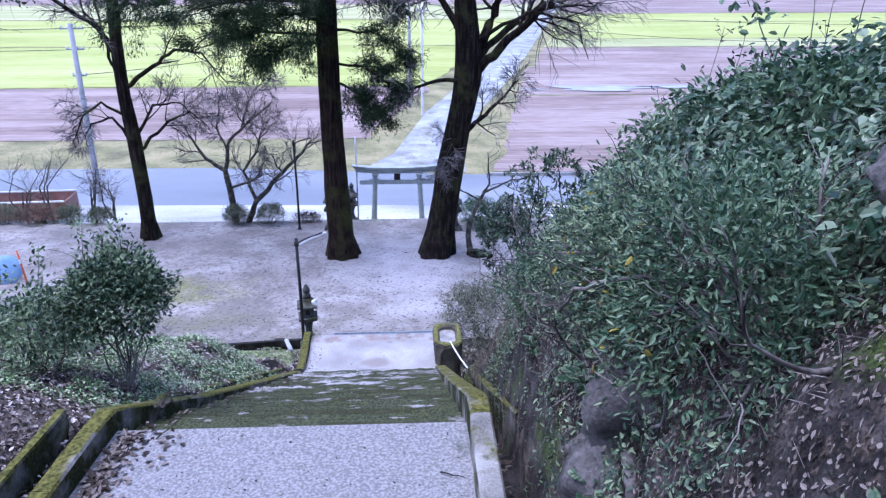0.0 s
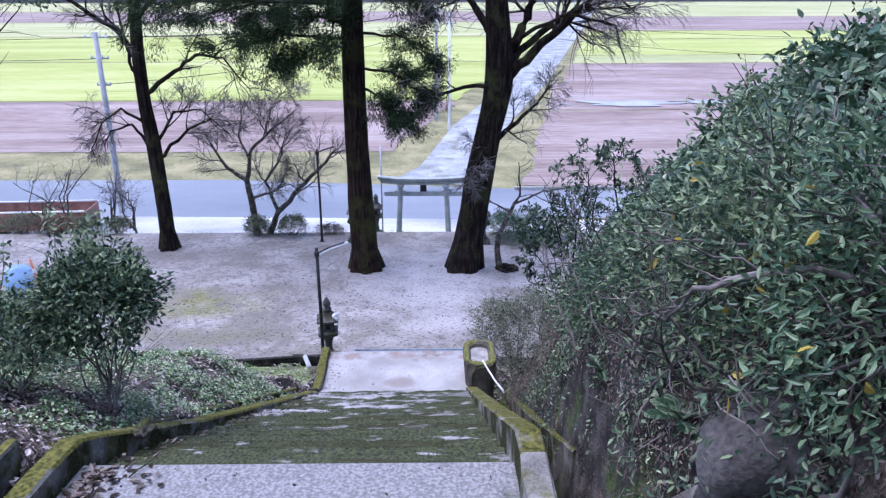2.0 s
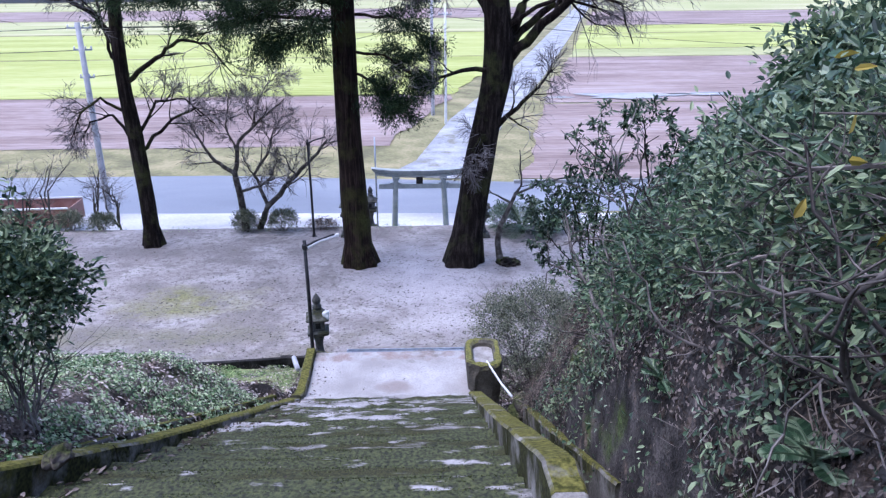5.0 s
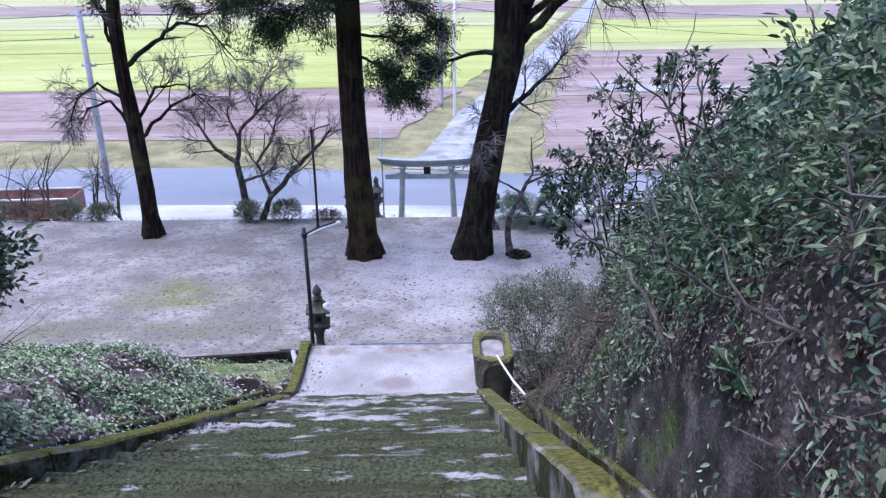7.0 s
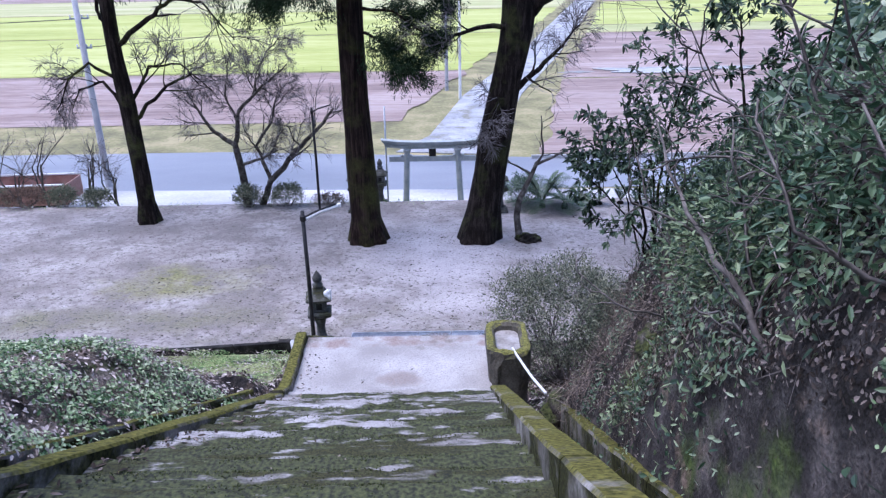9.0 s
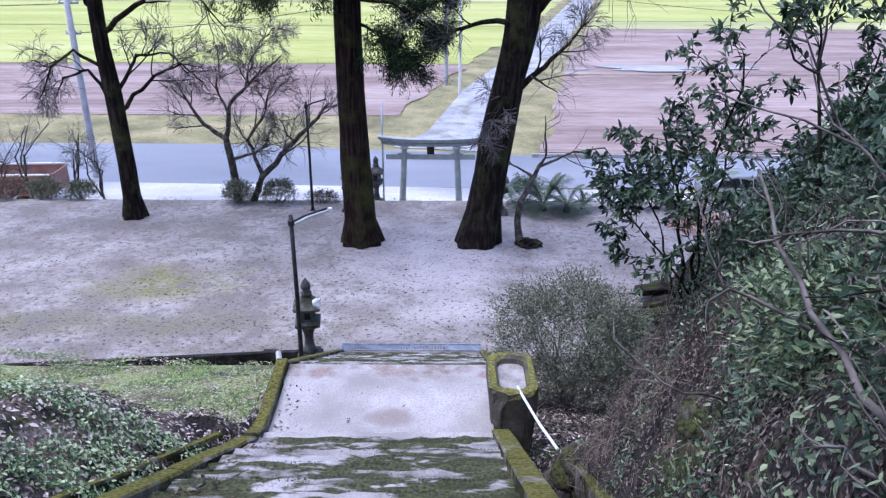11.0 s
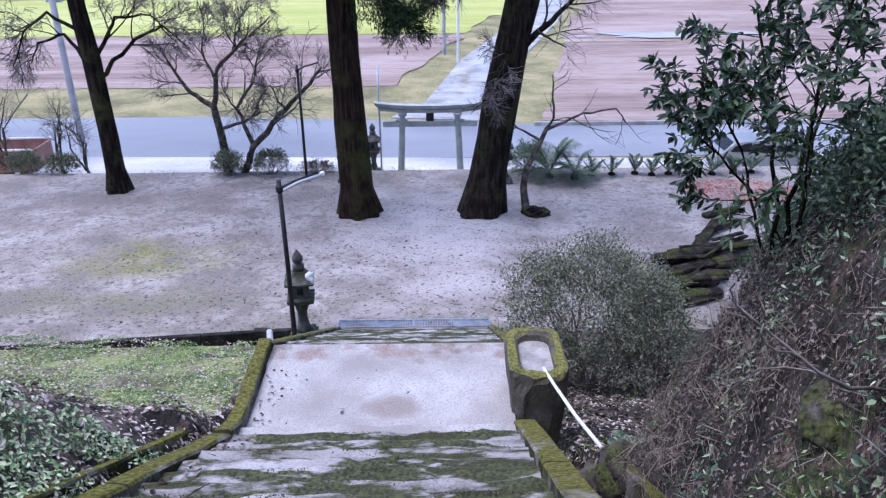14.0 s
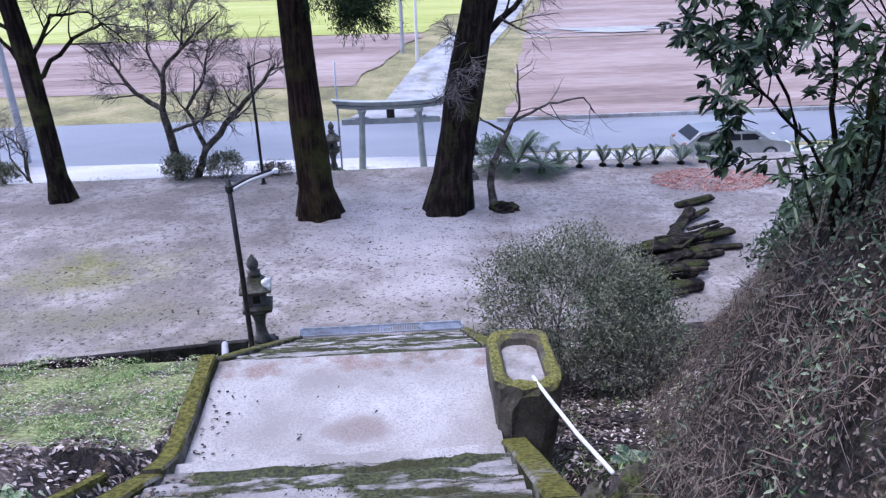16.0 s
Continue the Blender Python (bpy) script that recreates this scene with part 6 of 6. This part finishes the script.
# ---- growth and litter on the slopes ----
def slope_points(rng, n, x0, x1, y0, y1, keep=None):
    e = 0.06
    x, y = rng.uniform(x0, x1, 3 * n), rng.uniform(y0, y1, 3 * n)
    rise = np.hypot(ground_height(x + e, y) - ground_height(x - e, y), ground_height(x, y + e) - ground_height(x, y - e)) / (2 * e)
    w = np.clip(np.sqrt(1 + rise ** 2), 1, 5)
    pick = rng.choice(3 * n, n, replace=False, p=w / w.sum())
    x, y = x[pick], y[pick]
    if keep is not None:
        k = keep(x, y)
        x, y = x[k], y[k]
    z = ground_fine(x, y)
    nx_ = -(ground_height(x + e, y) - ground_height(x - e, y)) / (2 * e)
    ny_ = -(ground_height(x, y + e) - ground_height(x, y - e)) / (2 * e)
    N = np.stack([nx_, ny_, np.ones_like(nx_)], axis=1)
    N /= np.linalg.norm(N, axis=1, keepdims=True)
    return np.stack([x, y, z], axis=1), N


def cover(name, n, area, seed, material, L, W, label, category, rise=(0.02, 0.1), upright=0.4, patch=None, keep=None, droop=0.2):
    rng = np.random.default_rng(seed)
    P, N = slope_points(rng, n, *area, keep)
    if patch:
        q = np.array([noise.noise(Vector((p[0] * patch[0] + seed, p[1] * patch[0], 0))) for p in P])
        P, N = P[q > patch[1]], N[q > patch[1]]
    n = len(P)
    tang = np.cross(N, unit(rng, n))
    tang /= np.linalg.norm(tang, axis=1, keepdims=True) + 1e-9
    D = tang + N * rng.normal(0, upright, (n, 1)) + N * upright * 0.5
    v, f = leaf_mesh(P + N * rng.uniform(*rise, (n, 1)), D, N + rng.normal(size=(n, 3)) * 0.25, rng.uniform(*L, n), rng.uniform(*W, n), 0.15, droop)
    return tagged(mesh_object(name, v, f, material), label, category, kind="stuff")


toe_of = lambda y: 1.62 + np.clip(y - 10.3, 0, None) * 0.36 + np.clip(y - 16, 0, None) ** 2 * 0.16
cover("ground_ivy", 22000, (2.2, 6.0, 0.0, 13.5), 201, m_ivy, (0.045, 0.11), (0.035, 0.085), "broad-leaved ivy and vines over the bank top", "ivy", (0.05, 0.30), 0.5, keep=lambda x, y: x > toe_of(y) + 0.75 + np.clip(y - 8.5, 0, 1) * 0.6)
cover("ground_ivy", 16000, (2.2, 6.0, 0.0, 13.5), 202, m_darkleaf, (0.04, 0.09), (0.02, 0.045), "broad-leaved ivy and vines over the bank top", "ivy", (0.02, 0.35), 0.6, keep=lambda x, y: x > toe_of(y) + 0.7 + np.clip(y - 8.5, 0, 1) * 0.4)
cover("fallen_leaves", 60000, (1.56, 3.4, 2.0, 16.0), 203, m_litter, (0.012, 0.040), (0.008, 0.020), "brown fallen leaves and bits over the bank", "leaf litter", (0.0, 0.04), 0.25, keep=lambda x, y: x > toe_of(y))
cover("bank_weeds", 24000, (1.56, 3.4, 2.0, 12.0), 204, m_ivy, (0.02, 0.05), (0.010, 0.02), "scattered small weeds on the soil bank", "weeds", (0.0, 0.07), 0.8, (2.2, 0.1), keep=lambda x, y: x > toe_of(y) - 0.1)
cover("dry_grass", 34000, (1.56, 4.4, 9.6, 16.5), 205, m_straw, (0.10, 0.32), (0.003, 0.006), "long dry straw-coloured grass hanging down the bank", "dry grass", (0.0, 0.10), 0.5, (1.2, -0.3), keep=lambda x, y: (x > toe_of(y) - 0.1) & (x < toe_of(y) + np.interp(y, [9.6, 11, 12.5], [0.35, 0.7, 1.3])), droop=0.6)
cover("dry_grass", 7000, (1.56, 2.6, 4.0, 9.2), 206, m_straw, (0.08, 0.2), (0.003, 0.006), "dry straw and stalks on the soil bank", "dry grass", (0.0, 0.05), 0.5, (1.5, 0.1), droop=0.5)
cover("fallen_leaves", 4200, (1.28, 2.6, 10.6, 18.5), 207, m_litter, (0.04, 0.09), (0.02, 0.045), "brown fallen leaves round the trough", "leaf litter", (0.0, 0.04), 0.25)
cover("drain_leaves", 500, (1.27, 1.44, 3.0, 10.6), 208, m_litter, (0.03, 0.07), (0.015, 0.03), "wet fallen leaves lying in the drain", "leaf litter", (0.0, 0.03), 0.25)
cover("ground_ivy", 52000, (-5.0, -1.1, 6.6, 10.7), 211, m_skyglossivy, (0.016, 0.044), (0.012, 0.030), "low green ivy over the slope beside the kerb", "ivy", (0.01, 0.10), 0.6, (2.6, -0.12), keep=lambda x, y: x < kerb_line(y) - 0.02)
cover("fallen_leaves", 12000, (-7.5, -1.1, 2.5, 13.5), 212, m_palelitter, (0.03, 0.075), (0.015, 0.04), "brown fallen leaves over the slope beside the kerb", "leaf litter", (0.0, 0.05), 0.3, keep=lambda x, y: x < kerb_line(y) - 0.02)
cover("fallen_leaves", 20000, (-4.6, -1.1, 5.0, 12.6), 221, m_palelitter, (0.02, 0.055), (0.010, 0.028), "pale fallen leaves and bits over the slope beside the kerb", "leaf litter", (0.0, 0.06), 0.35, keep=lambda x, y: x < kerb_line(y) - 0.02)
cover("short_grass", 60000, (-9, -1.35, 11.8, 18.6), 213, m_grass, (0.03, 0.08), (0.010, 0.022), "short patchy grass on the lower slope", "grass", (0.0, 0.02), 0.5, (1.1, -0.08))
cover("short_grass", 7000, (-10, -1.5, 11.8, 18.6), 214, m_straw, (0.03, 0.07), (0.004, 0.009), "short patchy grass on the lower slope", "grass", (0.0, 0.02), 1.0)
cover("fallen_leaves", 20000, (-8, -1.3, 11.0, 18.6), 215, m_palelitter, (0.025, 0.06), (0.015, 0.035), "brown fallen leaves on the lower slope", "leaf litter", (0.0, 0.03), 0.25, (0.9, -0.3))
cover("ground_ivy", 9000, (-8, -1.5, 11.5, 17.0), 216, m_skyglossivy, (0.02, 0.05), (0.012, 0.03), "low weeds in the grass", "weeds", (0.0, 0.06), 0.4, (0.8, 0.0))
cover("fallen_leaves", 2600, (-14, 9, 19.4, 30.4), 217, m_litter, (0.03, 0.08), (0.015, 0.04), "scattered fallen leaves on the courtyard", "leaf litter", (0.0, 0.012), 0.1)
cover("fallen_leaves", 900, (-7, 3, 19.5, 30), 218, m_log, (0.05, 0.14), (0.02, 0.05), "dark twigs and bits on the courtyard", "leaf litter", (0.004, 0.012), 0.05, (0.5, 0.05))
cover("fallen_leaves", 4200, (7.4, 11.0, 26.4, 29.2), 219, m_redleaf, (0.05, 0.10), (0.03, 0.06), "fallen red leaves spread on the courtyard", "leaf litter", (0.0, 0.02), 0.15, keep=lambda x, y: ((x - 9.2) / 1.7) ** 2 + ((y - 27.7) / 1.2) ** 2 < 1)
cover("short_grass", 5000, (-16, 12, 29.9, 31.4), 220, m_grass, (0.05, 0.14), (0.008, 0.016), "thin grass along the courtyard edge", "grass", (0.0, 0.02), 1.5, (0.6, -0.1))

cover("bank_vines", 60000, (1.7, 5.0, 8.2, 14.0), 231, m_darkleaf, (0.014, 0.036), (0.009, 0.020), "dark small-leaved vines hanging over the bank", "vines", (0.0, 0.12), 0.7, (1.3, -0.25), keep=lambda x, y: x > toe_of(y) + 0.45 + 0.12 * np.sin(y * 3.1) + np.clip(y - 10.2, 0, 2) * 0.3)
cover("bank_vines", 30000, (2.1, 4.2, 8.3, 12.5), 238, m_darkleaf, (0.025, 0.055), (0.012, 0.026), "dark leafy creepers over the upper bank", "vines", (0.02, 0.26), 0.8, keep=lambda x, y: x > toe_of(y) + 0.72 + 0.1 * np.sin(y * 4.3))
cover("fallen_leaves", 16000, (-5.0, -1.6, 2.5, 7.6), 239, m_litter, (0.03, 0.07), (0.015, 0.035), "brown leaf litter over the upper slope", "leaf litter", (0.0, 0.06), 0.35, keep=lambda x, y: x < kerb_line(y) - 0.02)
cover("fallen_leaves", 14000, (1.3, 4.6, 11.5, 18.6), 240, m_palelitter, (0.025, 0.06), (0.012, 0.03), "fallen leaves under the twiggy shrub", "leaf litter", (0.0, 0.05), 0.35, (1.1, -0.3), keep=lambda x, y: x < toe_of(y) + 0.4)
cover("low_weeds", 9000, (1.3, 4.6, 11.0, 18.6), 241, m_grass, (0.03, 0.09), (0.006, 0.016), "green weeds at the foot of the bank", "weeds", (0.0, 0.05), 0.8, (1.5, 0.05), keep=lambda x, y: x < toe_of(y) + 0.3)
cover("bank_weeds", 9000, (1.56, 2.9, 4.0, 11.5), 235, m_skyglossivy, (0.014, 0.036), (0.006, 0.014), "pale green weed tufts on the soil bank", "weeds", (0.0, 0.06), 0.9, (2.6, 0.16), keep=lambda x, y: x > toe_of(y) - 0.1)
cover("fallen_leaves", 16000, (1.56, 2.7, 4.5, 12.0), 236, m_litter, (0.010, 0.030), (0.006, 0.016), "dry grey leaf bits over the soil bank", "leaf litter", (0.0, 0.04), 0.4, (1.6, -0.15), keep=lambda x, y: x > toe_of(y) - 0.1)
cover("dry_grass", 9000, (1.56, 2.6, 7.4, 10.4), 237, m_straw, (0.05, 0.14), (0.002, 0.005), "dry straw hanging on the soil bank", "dry grass", (0.0, 0.05), 0.6, (1.6, 0.0), droop=0.6)
cover("bank_vines", 16000, (1.57, 2.9, 2.2, 8.8), 232, m_leaf2, (0.025, 0.055), (0.012, 0.028), "small-leaved creepers on the soil bank", "vines", (0.01, 0.12), 0.7, (1.8, 0.0))
cover("dry_stems", 5000, (1.5, 3.6, 3.0, 15.0), 233, m_deadwood, (0.08, 0.24), (0.003, 0.006), "dry thin stems tangled over the bank", "twigs", (0.0, 0.06), 0.8, (1.4, -0.1), keep=lambda x, y: x > toe_of(y) - 0.05)
cover("courtyard_grit", 9000, (-14, 10, 19.4, 30.4), 234, m_litter, (0.015, 0.04), (0.01, 0.025), "small pebbles and leaf bits over the courtyard", "grit", (0.0, 0.008), 0.1)

# dead stalks standing on the bank's skyline
rng = np.random.default_rng(77)
for k in range(20):
    y = rng.uniform(4.5, 11.5)
    x = 3.0 + rng.uniform(0, 1.2)
    z = ground_at(x, y)
    stalk = [(wander(rng, (0, 0, 0), (rng.normal() * 0.1, rng.normal() * 0.1, 1), rng.uniform(0.7, 1.15), 7, 0.05, 0), np.linspace(0.006, 0.002, 7))]
    stalk += spread(rng, stalk, 6, 0.2, 45, 0.1, 0.05, 0.6, 4, 0.5, 0.002, 0.06)
    t = thing("dead_stalk", x, y, z, "dry brown weed stalk on the bank top", "weed", "dead stalks on the bank")
    v, f = tubes(stalk, 4)
    mesh_object("stem", v, f, m_deadwood, t)
    tips = np.concatenate([s[0][2:] for s in stalk[1:]])
    tips = np.repeat(tips, 2, axis=0)
    v, f = leaf_mesh(tips, unit(rng, len(tips)), unit(rng, len(tips)), rng.uniform(0.015, 0.04, len(tips)), rng.uniform(0.01, 0.02, len(tips)))
    tagged(mesh_object("seed_heads", v, f, m_litter, t), kind="stuff")

# bare roots and gnarled branches hanging over the soil bank
for k in range(26):
    y = rng.uniform(3.2, 9.2)
    x = rng.uniform(1.8, 2.1)
    z = ground_at(x, y) + 0.12
    base = (wander(rng, (0, 0, 0), (rng.uniform(-1, 0.1), rng.normal() * 0.8, rng.uniform(-0.1, 0.9)), rng.uniform(0.5, 0.95), 9, 0.28, 0.12), np.linspace(rng.uniform(0.006, 0.014), 0.003, 9))
    lines = [base] + spread(rng, [base], 4, 0.5, 40, 0.25, 0.03, 0.6, 6, 0.3, 0.005, 0.2)
    keep = [(np.column_stack([np.maximum(p[:, 0], 1.32 - x), p[:, 1:]]), r) for p, r in lines]
    t = thing("bare_branch", x, y, z - 0.12, "gnarled bare grey branch over the soil bank", "branch", "bare branches on the bank")
    v, f = tubes([(p + np.array([0, 0, 0.06]), r) for p, r in keep], 6)
    mesh_object("wood", v, f, m_deadwood, t, True)
SHRUB_STEMS = (((2.15, 4.15, 8.25), (1.64, 4.42, 8.20), (1.50, 4.57, 8.09), (1.46, 4.70, 7.90), (1.40, 4.98, 7.82)), ((1.95, 4.55, 7.6), (1.58, 4.60, 7.78), (1.46, 4.74, 7.95), (1.42, 4.90, 8.20)),
               ((1.66, 7.00, 6.45), (1.60, 7.15, 6.62), (1.49, 7.52, 6.82), (1.44, 7.85, 7.10)), ((1.68, 7.05, 6.45), (1.64, 7.30, 6.75), (1.60, 7.45, 7.15)), ((1.67, 7.05, 6.48), (1.66, 7.45, 6.40), (1.64, 7.75, 6.32)),
               ((1.85, 6.0, 7.0), (1.55, 6.10, 7.15), (1.42, 6.35, 7.45)), ((1.85, 5.6, 7.2), (1.52, 5.55, 7.45), (1.38, 5.40, 7.80)), ((1.9, 8.4, 6.1), (1.72, 8.55, 6.35), (1.62, 8.80, 6.7)), ((1.80, 6.5, 6.9), (1.50, 6.70, 7.05), (1.46, 6.95, 7.35)))
for k, pts in enumerate(SHRUB_STEMS):
    o = np.array(pts[0])
    stem = line(np.array(pts) - o, 0.016 if k in (0, 2) else 0.011, 0.004, rng, 0.16)
    t = thing("bare_branch", *pts[0], "crooked pale grey shrub stem over the soil bank", "branch", "bare branches on the bank")
    v, f = tubes([stem], 8)
    mesh_object("wood", v, f, m_deadwood, t, True)
    for q in spread(rng, [stem], 9, 0.3, 45, 0.25, 0.02, 0.5, 6, 0.2, 0.003, 0.12):
        v, f = tubes([q], 5)
        mesh_object("twig", v, f, m_deadwood, t, True)
for k, (x, y, dx, dy, L, r) in enumerate(((1.62, 4.9, 0.5, -0.9, 0.7, 0.05), (1.75, 4.2, -0.2, -1, 0.8, 0.045))):
    p = wander(rng, (x, y, ground_at(x, y)), (dx, dy, 0.35), L, 9, 0.12, -0.02)
    p[:, 2] = np.maximum(p[:, 2], ground_height(p[:, 0], p[:, 1]) + 0.02)
    v, f = tubes([(p, np.linspace(r, r * 0.4, 9))], 10)
    tagged(mesh_object("root", v, f, m_deadwood, None, True), "thick grey root lying on the soil bank", "root", "roots on the bank")


# twigs and leaves lying on the concrete
def stair_litter(n, seed, x0, x1, y0, y1, zf, name, label, L, W, material=m_litter, side=None):
    r = np.random.default_rng(seed)
    x, y = r.uniform(x0, x1, n), r.uniform(y0, y1, n)
    if side is not None:
        x = side(y) + r.exponential(0.10, n) * (1 if x1 > 0 and x0 < 0 else 1)
    P = np.stack([x, y, np.array([zf(a, b) for a, b in zip(x, y)]) + r.uniform(0.004, 0.02, n)], axis=1)
    D = unit(r, n) * np.array([1, 1, 0.15])
    v, f = leaf_mesh(P, D, np.tile([0, 0, 1.0], (n, 1)) + r.normal(size=(n, 3)) * 0.2, r.uniform(*L, n), r.uniform(*W, n), 0.15, 0.05)
    return tagged(mesh_object(name, v, f, material), label, "leaf litter", kind="stuff")


def tread_height(y):
    """Top of the tread under y on the middle flight."""
    k = np.minimum(np.searchsorted(NOSES, y, side="right"), len(NOSES) - 1)
    return UL - (NOSES[k] - NOSES[0]) * (UL - LL) / (NOSES[-1] - NOSES[0])


def step_top(x, y):
    if y < 6.25:
        return UL
    return float(tread_height(y))


r = np.random.default_rng(310)
n = 24000
y = r.uniform(6.25, 11.45, n)
step_no = np.searchsorted(NOSES, y, side="right")
front = r.random(n) < 0.6
y = np.where(front, NOSES[step_no] - 0.006 - r.exponential(0.02, n), y)
x = np.interp(y, [6.25, 11.7], [-1.62, -1.0]) + r.random(n) * np.interp(y, [6.25, 11.7], [2.68, 2.0])
patchy = np.array([noise.noise(Vector((a * 1.6, round(float(b)) * 7.3, 0))) for a, b in zip(x, step_no)])
ok = (patchy > np.interp(y, [7.0, 10.5], [-0.35, 0.02])) & (y < 11.45)
x, y = x[ok], y[ok]
P = np.stack([x, y, tread_height(y) - 0.002], axis=1)
n = len(P)
v, f = leaf_mesh(P, unit(r, n) * np.array([0.6, 0.6, 0.3]) + np.array([0, 0.1, 0.55]), unit(r, n), r.uniform(0.005, 0.012, n), r.uniform(0.005, 0.010, n))
m_tuft = leafy(mat("moss_tufts", ((0.022, 0.030, 0.009), (0.055, 0.072, 0.022), (0.13, 0.15, 0.06)), 2.0, 20, 0.95, 0, island=0.6), 0.3)
tagged(mesh_object("moss", v, f, m_tuft), "low moss tufts along the step edges", "moss", kind="stuff")

left_of = lambda y: np.interp(y, [4.3, 6.25, 11.37, 12.95], [-1.75, -1.64, -1.03, -1.09])
stair_litter(650, 301, -1.7, 0, 4.4, 6.2, lambda x, y: UL, "fallen_leaves", "brown leaves drifted against the landing's kerb", (0.04, 0.10), (0.02, 0.04), side=left_of)
stair_litter(260, 302, -1.7, 0, 6.3, 11.3, step_top, "fallen_leaves", "brown leaves drifted along the stair's kerb", (0.03, 0.07), (0.015, 0.03), side=left_of)
stair_litter(140, 303, -1.2, 0.9, 6.3, 11.3, step_top, "fallen_leaves", "small leaves scattered over the steps", (0.012, 0.03), (0.006, 0.014))
stair_litter(16, 304, -1.0, 0.9, 11.4, 12.55, landing_top, "fallen_leaves", "small dark bits on the pale landing", (0.015, 0.05), (0.006, 0.015), m_log)
stair_litter(40, 305, -1.05, 0, 11.4, 12.55, landing_top, "fallen_leaves", "brown leaves drifted against the landing's kerb", (0.02, 0.05), (0.012, 0.024), side=left_of)
stair_litter(60, 306, 0.85, 0.98, 11.4, 11.7, landing_top, "fallen_leaves", "dark leaves in the landing's corner", (0.04, 0.08), (0.015, 0.03), m_log)
stair_litter(160, 307, -1.4, 1.0, 4.4, 6.2, lambda x, y: UL, "fallen_leaves", "small bits on the aggregate landing", (0.01, 0.04), (0.006, 0.015), m_log)
for k, (x, y, z, a, L) in enumerate(((-0.75, 5.2, UL, 20, 0.35), (-1.35, 6.1, UL, 55, 0.3), (-0.95, 9.8, step_top(0, 9.8), 60, 0.3), (0.3, 11.6, landing_top(0, 11.6), 10, 0.12), (0.85, 5.6, UL, -30, 0.2))):
    r = np.random.default_rng(400 + k)
    p = wander(r, (x, y, z + 0.012), (math.cos(radians(a)), math.sin(radians(a)), 0.02), L, 7, 0.12, 0)
    p[:, 2] = z + 0.012 + 0.01 * np.abs(np.sin(np.arange(7)))
    v, f = tubes([(p, np.linspace(0.007, 0.003, 7))], 6)
    tagged(mesh_object("fallen_twig", v, f, m_log), "thin dark twig lying on the concrete", "twig", "twigs on the stairs")
